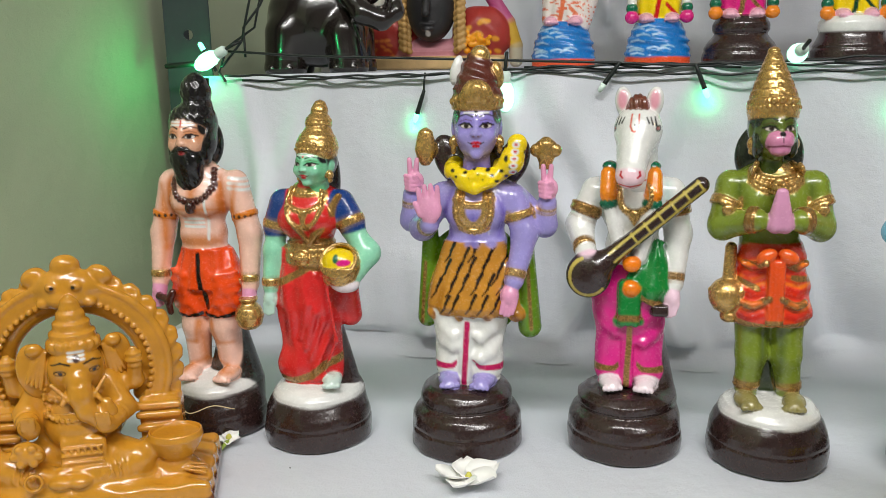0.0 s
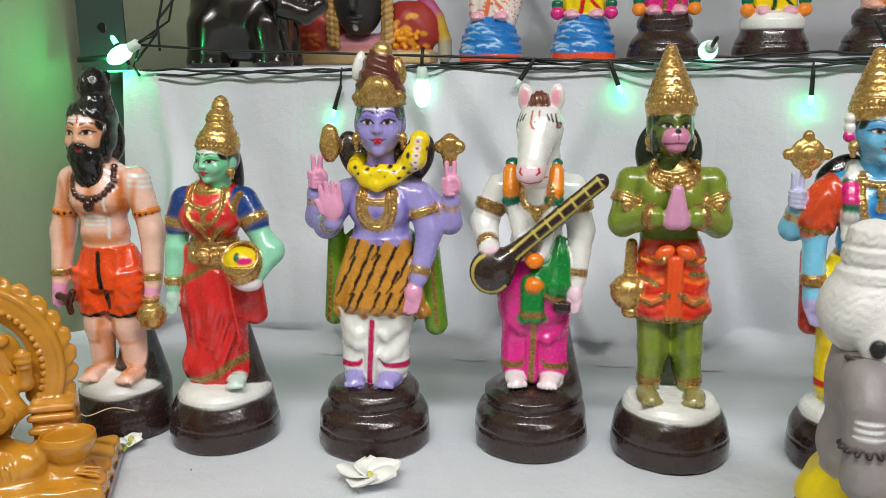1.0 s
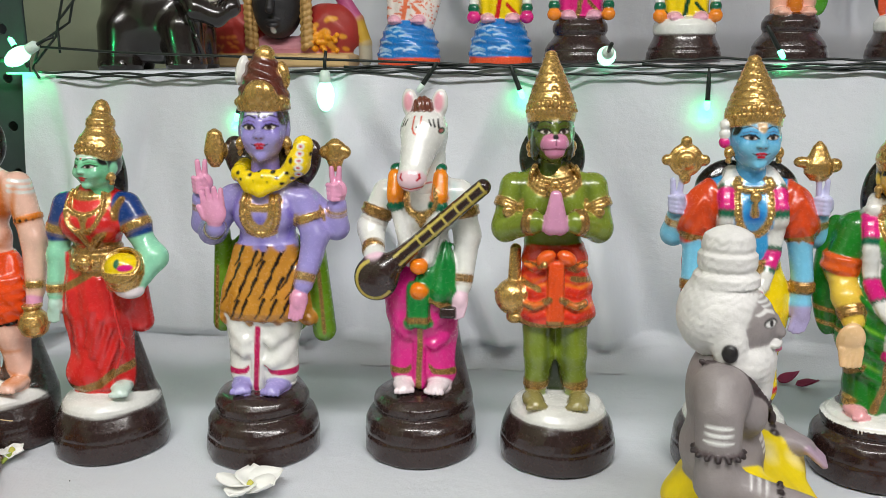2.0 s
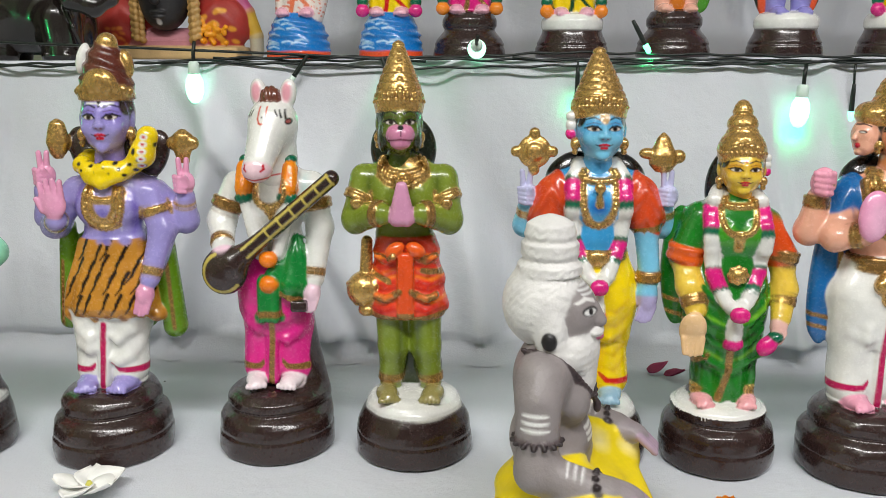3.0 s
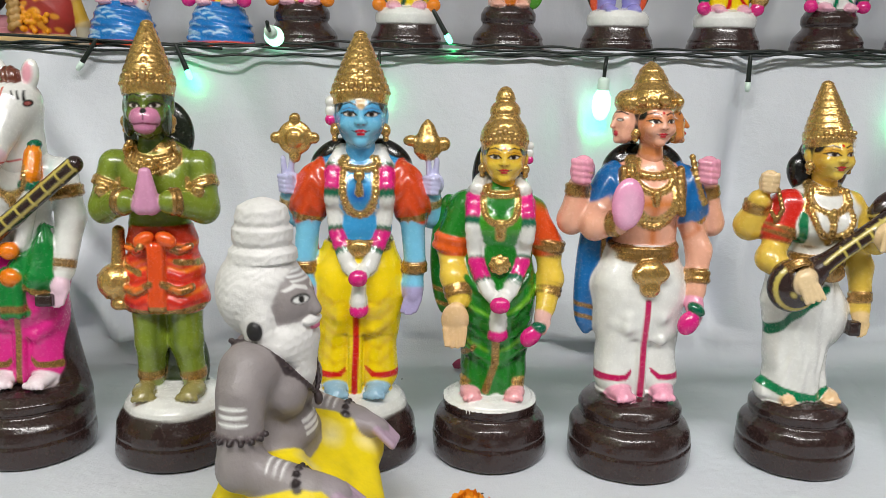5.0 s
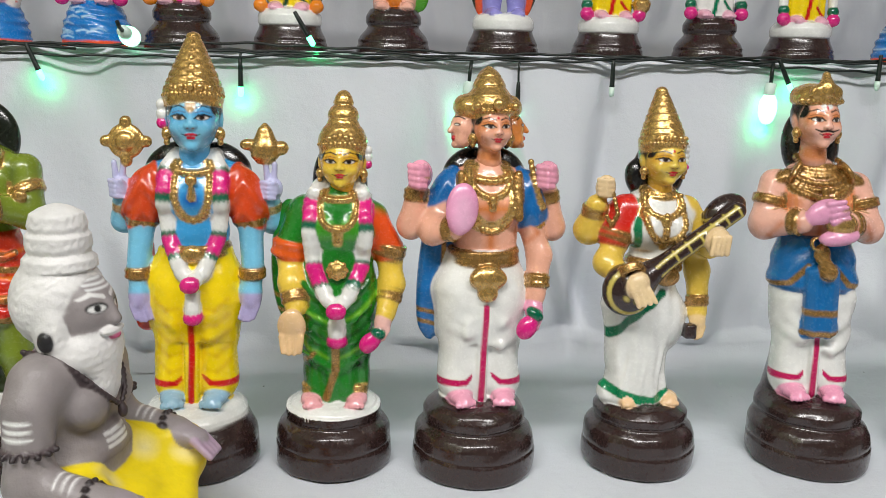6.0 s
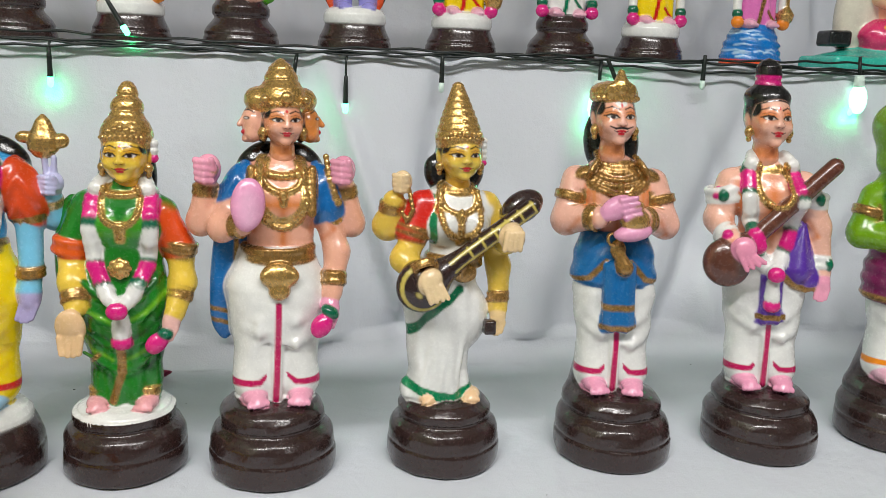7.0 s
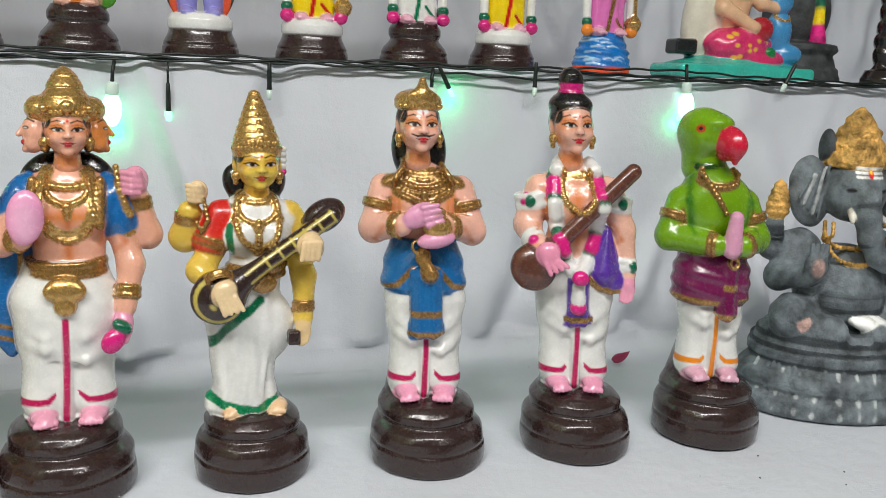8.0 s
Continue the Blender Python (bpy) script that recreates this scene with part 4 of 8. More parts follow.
def sari_lady():
    """Green-faced lady in a red sari with a basket of flowers."""
    c = Clay(1.05)
    skin, red, navy = rgb(150, 222, 186), rgb(216, 40, 40), rgb(22, 62, 130)
    base_white(c, 42.5)
    support(c, 8, BROWN, 34, 6)
    c.lathe((-3, 0, 46), [(0, 22), (4, 25), (20, 23), (45, 24), (62, 27), (80, 26), (95, 20), (106, 18)], red, 3, 0.72, "sari", lambda x, y, z: 0.9 * np.sin(0.42 * x + 0.06 * z) + 0.5 * np.sin(0.15 * z - 0.4 * x))
    c.cap((24, 4, 140), (28, 6, 98), 9, 9, red, 6, "sari")
    c.ell((-12, -6, 60), (17, 14, 14), red, 6, tag="sari")
    c.stroke([(-32, 52), (-14, 49), (2, 54), (12, 62), (28, 68)], 3.0, DKGOLD, only="sari")
    c.stroke([(-28, 124), (-12, 132), (6, 142)], 2.6, DKGOLD, only="sari")
    foot(c, 18, -14, 46, rgb(205, 225, 215), 10, 0.9)
    trunk(c, 0, red, 18, 22, 150, 196, 22)
    for s in (-1, 1):
        c.ell((s * 9, -11, 176), (10, 9, 10), red, 3, tag="body")
    c.ring((0, 0, 150), (0, 0, 1), 19.5, 2.8, GOLD, 1, 0.82)
    c.ring((0, 0, 145), (0, 0, 1), 20.5, 2.0, GOLD, 1, 0.82)
    c.ell((-2, -18, 147), (6, 3, 6), GOLD, 1)
    limb(c, [(-23, 2, 192), (-29, 0, 168)], [11.5, 10], navy)
    limb(c, [(-29, 0, 168), (-30, -3, 150), (-33, -6, 122)], [8.5, 8, 6.5], skin)
    relaxed(c, (-33, -8, 112), rgb(190, 225, 210), 0.8)
    band(c, (-23, 2, 192), (-29, 0, 168), 0.9, 10.4)
    c.ring((-32.5, -6, 126), (0, 0, 1), 7.2, 1.7, GOLD, 0.5)
    limb(c, [(24, 2, 192), (33, 0, 172)], [12, 10.5], navy)
    limb(c, [(33, 0, 172), (46, -4, 150), (34, -16, 130)], [9, 9.5, 7], skin)
    band(c, (24, 2, 192), (33, 0, 172), 0.92, 11)
    c.ell((32, -18, 128), (11, 7, 6), rgb(235, 225, 230), 2, tag="palm")
    c.lathe((28, -17, 129), [(0, 10), (4, 13), (12, 15.5), (14, 15.5)], GOLD, 1, 0.9, "basket")
    c.ring((28, -19, 146), (0, -0.75, 0.65), 14.5, 2.6, GOLD, 1)
    c.ell((28, -18, 145), (13, 11, 11), YELLOW, 1, tag="bloom")
    c.dab((22, -26, 148), (5, 8, 7), YELLOW, 0.6, only="bloom")
    c.dab((34, -28, 147), (5.5, 8, 2.6), MAGENTA, 0.5, only="bloom")
    c.dab((28, -28, 150), (2.2, 8, 3.2), DKGREEN, 0.5, only="bloom")
    c.dab((32, -28, 141), (4.5, 8, 2.2), GREEN, 0.5, only="bloom")
    edge = on_front(c, [(25, -9, 194), (20, -14, 182), (12, -18, 168), (2, -19, 157), (-8, -18, 151)], 0.6)
    c.chain(edge, 2.2, DKGOLD, 1)
    c.chain(on_front(c, [(-13, -12, 196), (-12, -17, 184), (-6, -19, 172), (2, -19, 160)], 0.4), 1.6, DKGOLD, 1)
    for i in range(5):
        c.chain(on_front(c, [(-2 + 5 * i, -19, 138 - 2 * i), (2 + 5.4 * i, -18, 112 - 7 * i), (-6 + 4 * i, -17, 84 - 8 * i)], 0.2), 1.3, red, 4, tag="sari")
    for z, q in ((156, 1.5), (140, 1.7)):
        c.ring((0, 0, z), (0, 0, 1), 19.2, q, DKGOLD, 0.8, 0.82)
    for i in range(9):
        x = -12 + 3 * i
        c.ell(on_front(c, [(x, -18, 148)], 0.8)[0], (1.5, 1.2, 2.6), GOLD, 0.6)
    necklace(c, 0, 203, 14, 8, -13, 2.0, bead=3)
    necklace(c, 0, 203, 15, 20, -19, 2.0, bead=3.2, tail=1)
    necklace(c, 0, 203, 15, 32, -19, 1.6, bead=2.8)
    hair_back(c, 6, 204, 15, 34)
    h = face(skin, shade=rgb(96, 196, 130), mark=RED)
    for i in range(3):
        h.stroke([(-9, 9.3 + i * 2.1), (9, 9.3 + i * 2.1)], 0.6, WHITE, only="face")
    gem_crown(h, 50)
    return [(c, (0, 0, 0), (0, 0, 0)), (h, (6, -2, 224), (0, 0, -16))]


def gem_crown(h, tall=48.0):
    """Rounded cap crown with a bulb and a knob, worn by the ladies."""
    q = tall / 40
    h.lathe((0, 3, 12.5), [(-8, 17.6), (-2, 19.0), (2, 19.6), (6, 19.3), (11 * q, 16.6), (15 * q, 13.2), (17.5 * q, 12.0), (18.5 * q, 11.4), (20 * q, 12.3), (24 * q, 12), (27.5 * q, 9.4), (28.6 * q, 7.8), (29.6 * q, 7.7), (31 * q, 8.1), (35 * q, 6.6), (38.6 * q, 4.2), (40 * q, 1)], GOLD, 1, 0.98, "crown", EMBOSS, 9)
    for i in range(13):
        a = radians(-72 + 12 * i)
        h.ell((19.2 * math.sin(a), 3 - 18.9 * math.cos(a), 12.4 + 2.8 * math.cos(a)), (1.3, 1.1, 1.3), GOLD, 0.7)
    for i in range(5):
        h.ell((-9 + i * 4.5, -15.2 + abs(i - 2) * 1.4, 19 + (2 - abs(i - 2)) * 1.6), (2.3, 1.8, 2.4), GOLD, 0.8)


def horse_minstrel():
    c = Clay(1.05)
    mag = rgb(225, 40, 140)
    base_brown(c, 43, 48)
    support(c, 14, BROWN, 60, 6)
    dhoti(c, 2, mag, DKGOLD, DKGOLD, rgb(238, 222, 228), 0.95, 120)
    c.lathe((2, 0, 116), [(-26, 22), (-10, 27), (0, 29), (14, 27), (28, 23)], mag, 4, 0.66, "dhoti", folds(0.35, 0.2, 0.16))
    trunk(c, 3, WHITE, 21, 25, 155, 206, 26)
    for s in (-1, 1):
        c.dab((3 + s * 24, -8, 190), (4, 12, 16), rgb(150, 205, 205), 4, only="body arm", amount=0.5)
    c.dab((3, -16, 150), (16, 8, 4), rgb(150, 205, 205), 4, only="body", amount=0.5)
    grn = rgb(10, 128, 52)
    fan = lambda x, y, z: 0.8 * np.sin(14 * np.arctan2(x - 21, 165 - z))
    c.cap((22, -9, 158), (18, -13, 128), 4, 12, grn, 3, "sash", fan)
    c.cap((20, -12, 148), (7, -14, 132), 5, 9, grn, 3, "sash", fan)
    c.cap((22, -10, 150), (26, -11, 121), 4, 7, grn, 3, "sash", fan)
    c.chain(on_front(c, [(-1, -16, 128), (8, -18, 122), (17, -18, 118), (26, -16, 114)], 0.4), 2.2, DKGOLD, 1)
    c.box((1, -19, 116), (9, 5, 17), 3.5, grn, 2, (0, 0, 0), "sash", folds(0.5, 0.9, 0))
    c.stroke([(-9, 106), (11, 106)], 2.4, DKGOLD, only="sash")
    limb(c, [(-27, 3, 200), (-38, -2, 170), (-32, -20, 152)], [12, 10.5, 8], WHITE)
    c.ell((-31, -25, 147), (9, 6, 10), rgb(240, 205, 222), 2, (0, 20, 0), "palm")
    for i in range(4):
        c.cap((-35 + i * 3.6, -28, 146), (-33 + i * 4.2, -30, 133 + i), 2.2, 1.8, rgb(240, 205, 222), 0.8, "palm")
    limb(c, [(31, 3, 200), (37, 0, 165), (34, -10, 130)], [12, 10, 7.5], WHITE)
    relaxed(c, (33, -14, 120), rgb(240, 205, 222), 0.9, -2)
    c.box((24, -20, 112), (6, 4, 4), 1.5, BROWN, 1)
    band(c, (-27, 3, 200), (-38, -2, 170), 0.6, 11.8, DKGOLD, 2.6)
    band(c, (31, 3, 200), (37, 0, 165), 0.5, 11.6, DKGOLD, 2.6)
    band(c, (37, 0, 165), (34, -10, 130), 0.86, 8, DKGOLD)
    c.ring((-34, -16, 157), (0.3, -0.8, -0.5), 8.6, 1.8, DKGOLD, 0.5)
    lute(c, (-30, -25, 138), (50, -22, 204), 17)
    for s in (-1, 1):
        c.cap((0 + s * 17, -10, 209), (0 + s * 17, -15, 196), 6, 6.4, rgb(245, 140, 20), 1, "garland", PETALS)
        c.ell((0 + s * 16, -6, 215), (6, 6, 4), DKGREEN, 1, waves=PETALS)
        c.ell((0 + s * 16.5, -16, 189), (7, 5, 4.5), DKGREEN, 1, waves=PETALS)
        c.cap((1 + s * 15, -14, 184), (1 + s * 7, -16, 150), 6, 5.5, WHITE, 2, "garland", PETALS)
    for z in (146, 128):
        c.ell((2, -22, z), (7, 5.5, 6), rgb(245, 130, 20), 1)
    necklace(c, 3, 208, 13, 26, -19, 1.8, bead=3, tail=1)
    h = Clay(0.65)
    h.ell((0, 2, 6), (17.5, 18, 18), WHITE, 3, tag="face")
    h.cap((0, -4, 6), (-1, -24, -21), 15.5, 10.5, WHITE, 6, "face")
    h.ell((-1, -27, -24), (10.5, 9.5, 9), rgb(240, 205, 215), 3, tag="muzzle")
    h.cap((0, 6, -4), (0, 6, -30), 14, 16, WHITE, 5, "face")
    for s in (-1, 1):
        h.ell((s * 11.5, 2, 26), (6.5, 4.5, 11), WHITE, 2, (0, s * 8, 0), "ear")
        h.dab((s * 12, -4, 28), (4, 6, 7.5), rgb(240, 170, 185), 1.5, only="ear")
        h.dab((s * 16, -8, 8), (2.2, 5, 2.6), BLACK, 0.5, (0, s * 40, 0))
        h.dab((s * 16, -9, 8), (1.2, 5, 1.2), rgb(170, 90, 90), 0.4, (0, s * 40, 0))
        for i in range(3):
            h.stroke([(s * (8 + i * 2.6), 16), (s * (10 + i * 2.4), 12 - i)], (0.35, 0.6), BLACK, only="face")
        h.stroke([(s * 2.6, 18), (s * 3.0, 10), (s * 1.5, 7), (0, 6.4)], 0.6, rgb(200, 70, 40), only="face")
        h.stroke([(s * 6.5, -20), (s * 7, -22.5), (s * 5.4, -24)], 0.7, LIP, only="muzzle")
    h.stroke([(-8, -29), (0, -30.5), (8, -29)], 0.5, RED, only="muzzle face")
    h.dab((0, -14, 11), (0.8, 8, 0.8), BLACK, 0.3)
    h.ell((0, -3, 23), (8, 7, 9), rgb(110, 62, 48), 1.5, tag="mane", waves=lambda x, y, z: 0.4 * np.sin(1.6 * x + 0.3 * z))
    return [(c, (0, 0, 0), (0, 0, 0)), (h, (4, -5, 234), (0, 0, -9))]


def lute(c, body, tip, r, col=BROWN, line=rgb(200, 182, 90), gourd=False):
    """A long-necked lute: round bowl, fretted neck and pale inlay."""
    b, t = np.array(body, float), np.array(tip, float)
    d = (t - b) / np.sqrt((t - b) @ (t - b))
    c.ell(b, (r, r * 0.55, r * 1.0), col, 2, tag="lute")
    c.cap(b + d * r * 0.6, b + d * r * 1.7, r * 0.62, 6, col, 4, "lute")
    c.cap(b + d * r * 1.3, t, 6.2, 6.0, col, 2, "lute")
    n = np.array((-d[2], 0, d[0]))
    for s in (-1, 1):
        p, q = b + d * r * 1.3 + n * 3.6 * s, t + n * 3.6 * s
        c.stroke([(p[0], p[2]), (q[0], q[2])], 0.9, line, only="lute")
    for i in range(6):
        p = b + (t - b) * (0.42 + 0.115 * i)
        a, e = p - n * 4.5, p + n * 4.5
        c.stroke([(a[0], a[2]), (e[0], e[2])], 0.8, line, only="lute")
    arc = [(b[0] + (r - 3) * math.cos(radians(v)), b[2] + (r - 3) * math.sin(radians(v))) for v in range(110, 335, 15)]
    c.stroke(arc, 1.2, line, only="lute")
    if gourd:
        for x, z in ((-4, -4), (3, -6), (0, 3), (6, 0)):
            c.dab((b[0] + x, b[1], b[2] + z), (3.4, 14, 2.2), line, 0.7, (0, 40, 0), "lute", 0.8)


def monkey_devotee():
    c = Clay(1.05)
    olive, dark = rgb(122, 140, 44), rgb(52, 74, 20)
    base_white(c, 43)
    c.ell((0, 14, 60), (22, 10, 32), rgb(50, 66, 30), 4, tag="leg")
    for s in (-1, 1):
        limb(c, [(-4 + s * 13, 0, 112), (-3 + s * 13, -2, 80), (-2 + s * 15, 0, 54)], [14, 12, 9], olive, "leg")
        foot(c, -2 + s * 17, -14, 43, rgb(150, 140, 84), -s * 12)
        c.ring((-2 + s * 15, 0, 57), (0, 0, 1), 9.6, 2.2, DKGOLD, 0.6)
        c.stroke([(-3 + s * 7, 100), (-3 + s * 7, 60)], 2.2, dark, soft=3, only="leg", amount=0.7)
    flame = rgb(228, 62, 28)
    c.lathe((-5, 0, 104), [(0, 31), (4, 33), (20, 31), (40, 27), (58, 23)], flame, 3, 0.66, "skirt", lambda x, y, z: 0.9 * np.sin(0.35 * z + 0.25 * np.abs(x)))
    for i in range(6):
        for s in (-1, 1):
            c.stroke([(-5 + s * 8, 112 + i * 8), (-5 + s * 20, 109 + i * 8), (-5 + s * 32, 112 + i * 8)], (1.0, 1.6), rgb(245, 130, 30) if i % 2 else rgb(190, 30, 22), soft=0.9, only="skirt", amount=0.8)
    c.stroke([(-36, 107), (-5, 104), (26, 107)], 2.3, DKGOLD, only="skirt")
    c.stroke([(-36, 139), (-18, 132)], 2.0, DKGOLD, only="skirt")
    c.stroke([(8, 140), (26, 137)], 2.0, DKGOLD, only="skirt")
    c.box((-5, -20, 130), (6, 4, 24), 3, rgb(232, 82, 28), 3, tag="knot", waves=folds(0.5, 0.9, 0))
    for s in (-1, 1):
        c.ell((-5 + s * 8, -21, 156), (8, 5, 5), rgb(238, 96, 30), 1.5, (0, s * 25, 0), "knot")
    c.stroke([(-13, 108), (3, 108)], 2.0, DKGOLD, only="knot")
    # mace
    c.cap((-36, -4, 158), (-37, -6, 125), 4.5, 5.5, GOLD, 1)
    c.ell((-38, -7, 124), (14, 12, 13), GOLD, 1)
    c.ell((-36, -8, 109), (7, 7, 5), GOLD, 1)
    for i in range(8):
        c.cap((-38 + 13 * math.sin(i * 0.785), -7 - 11 * math.cos(i * 0.785), 128), (-38 + 8 * math.sin(i * 0.785), -7 - 7 * math.cos(i * 0.785), 114), 1.6, 1.6, GOLD, 0.8)
    trunk(c, -7, olive, 22, 27, 166, 212, 30)
    c.dab((-7, -12, 186), (16, 8, 4), dark, 4, only="body", amount=0.7)
    for s in (-1, 1):
        e = (-8 + s * 36, -6, 175)
        w = (-7 + s * 15, -26, 182)
        limb(c, [(-7 + s * 31, 2, 207), e, w], [12.5, 10.5, 8], olive)
        c.ring(np.array(e) * 0.55 + np.array((-7 + s * 31, 2, 207)) * 0.45, (s * 11, -8, -27), 12, 2.2, GOLD, 0.6)
        c.ell((e[0] - s * 2, e[1] - 11, e[2] + 13), (5, 3, 4), GOLD, 1)
        c.ring(np.array(w) + (s * 3, 2, 0), (s * 0.8, 0.55, 0), 9, 2.4, DKGOLD, 0.6)
        c.cap((-7 + s * 3.5, -29, 180), (-7 + s * 1.5, -30, 202), 6.5, 2.8, rgb(214, 150, 185), 2, "palm")
        c.dab((-7 + s * 26, -8, 196), (3, 10, 12), dark, 3.5, only="body arm", amount=0.6)
    for w, d, r in ((16, 8, 1.8), (19, 14, 2.6), (20, 18, 2.4), (21, 22, 1.8)):
        necklace(c, -7, 222, w, d, -14 - d * 0.15, r, GOLD, 3.4 if d > 18 else 0)
    for x0, z0, x1, z1, dip in ((-28, 121, -10, 126, 4), (-27, 149, -14, 152, 3), (0, 126, 19, 122, 4), (4, 150, 18, 150, 3)):
        pts = [(x0 + (x1 - x0) * i / 6, -20, z0 + (z1 - z0) * i / 6 - dip * math.sin(math.pi * i / 6)) for i in range(7)]
        c.chain(on_front(c, pts, 0.3), 1.9, DKGOLD, 1)
    for i in range(5):
        for s in (-1, 1):
            c.chain(on_front(c, [(-5 + s * 9, -20, 114 + i * 9), (-5 + s * 16, -18, 111 + i * 9), (-5 + s * 23, -14, 113 + i * 9)], -0.8), 0.9, rgb(238, 110, 30) if i % 2 else rgb(206, 40, 24), 4.5, tag="skirt")
    c.ell((-7, -19, 207), (4.5, 3, 4), GOLD, 1)
    c.ell((-8, 14, 222), (26, 9, 26), rgb(26, 34, 22), 4, tag="hair")
    h = face(rgb(102, 118, 40), rgb(26, 34, 22), lips=rgb(190, 90, 130), eyes=True, shade=rgb(52, 72, 22))
    h.ell((0, -17, -8), (10.5, 8, 7.5), rgb(205, 130, 165), 2.5, tag="muz")
    h.ell((0, -18, -14), (8, 6, 4), rgb(205, 130, 165), 1.5, tag="muz")
    h.stroke([(-9, -11.5), (0, -10.5), (9, -11.5)], 0.6, rgb(120, 40, 70), only="muz")
    h.dab((0, -24, -2.5), (2.5, 4, 2), BLACK, 0.5)
    h.stroke([(0, -3), (0, -8)], 0.4, BLACK, only="muz face")
    h.dab((0, -18, 11), (3.2, 8, 3.4), rgb(225, 205, 180), 0.6, only="face")
    for s in (-1, 1):
        h.ell((s * 13.5, -5, -11), (4, 8, 10), rgb(38, 50, 20), 2, tag="whisker")
    cone_crown(h, 9, 44, 21.5)
    return [(c, (0, 0, 0), (0, 0, 0)), (h, (-10, -3, 244), (0, 0, 6))]


def blue_king_god():
    c = Clay(1.05)
    pale = rgb(120, 195, 228)
    base_white(c, 43)
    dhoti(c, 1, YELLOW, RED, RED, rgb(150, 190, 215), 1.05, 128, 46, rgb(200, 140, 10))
    c.lathe((2, 0, 116), [(-26, 26), (-10, 31), (0, 33), (20, 29), (36, 24)], YELLOW, 4, 0.64, "dhoti", folds(0.35, 0.2, 0.16))
    trunk(c, 3, rgb(60, 160, 220), 22, 26, 162, 208, 28)
    c.stroke([(12, 200), (14, 175)], 1.2, WHITE, only="body", soft=0.6)
    c.dab((3, -16, 186), (6, 8, 5), rgb(15, 90, 175), 3, only="body")
    sh = rgb(214, 72, 28)
    for s in (-1, 1):
        c.ell((3 + s * 33, 0, 184), (14, 13, 24), sh, 4, (0, -s * 14, 0), "shawl", folds(0.9, 0.5, 0.35))
        c.stroke([(3 + s * 24, 166), (3 + s * 46, 170)], 2.4, DKGOLD, only="shawl")
        c.ell((3 + s * 20, 11, 208), (18, 8, 11), HAIR, 4, (0, s * 35, 0), "hair")
        limb(c, [(3 + s * 34, 10, 196), (3 + s * 50, 10, 168), (3 + s * 49, 4, 182)], [9, 8.5, 7], pale)
        fist(c, (3 + s * 50, 1, 192), rgb(190, 190, 225), 0.95)
        band(c, (3 + s * 50, 10, 168), (3 + s * 49, 4, 182), 0.8, 7.4)
        limb(c, [(3 + s * 36, 0, 172), (3 + s * 38, -6, 140)], [9.5, 7.5], pale)
        relaxed(c, (3 + s * 37, -9, 118), rgb(180, 170, 215), 1.0, -s * 3)
        limb(c, [(3 + s * 38, -6, 140), (3 + s * 37, -8, 124)], [7.5, 7], pale)
        c.ring((3 + s * 38, -6.5, 135), (0, 0, 1), 8.4, 2.4, DKGOLD, 0.6)
    c.cap((-34, 6, 150), (-32, 4, 100), 7, 8, rgb(190, 45, 25), 3, "shawl")
    c.ell((-42, 0, 222), (12, 4, 12), GOLD, 1.2, (0, 45, 0))
    c.ell((-42, -3, 222), (6.5, 3.5, 6.5), GOLD, 1)
    for i in range(4):
        a = i * math.pi / 2
        c.ell((-42 + 13 * math.sin(a), 0, 222 + 13 * math.cos(a)), (4, 3.2, 4), GOLD, 1)
    c.lathe((49, 2, 208), [(0, 5), (5, 9.5), (12, 10), (18, 7), (24, 4.5), (28, 1)], GOLD, 1, 0.75)
    c.ell((38, 2, 221), (6, 4, 4), GOLD, 1)
    c.ell((60, 2, 219), (5, 4, 5), GOLD, 1)
    garland(c, 3, 214, 20, 132)
    necklace(c, 3, 212, 14, 9, -14, 2.6)
    necklace(c, 3, 212, 13, 40, -20, 2.2, bead=3.6)
    c.ell((3, -18, 199), (4, 3, 4), GOLD, 1)
    c.cap((3, -18, 196), (3, -18, 187), 1.6, 1.6, GOLD, 0.6)
    c.ring((3, 0, 151), (0, 0, 1), 22, 3, DKGOLD, 1, 0.8)
    c.ell((3, -18, 150), (8, 4, 6), GOLD, 1)
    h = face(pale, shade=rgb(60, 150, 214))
    h.dab((0, -17, 9), (3.4, 8, 5.5), rgb(196, 160, 110), 0.8, only="face")
    cone_crown(h, 9, 43, 21.0, steps=6)
    for i in range(3):
        h.ell((-20, 0, 8 - i * 6), (4, 4, 4), WHITE if i < 2 else MAGENTA, 1)
    return [(c, (0, 0, 0), (0, 0, 0)), (h, (3, -3, 234), (0, 0, 4))]


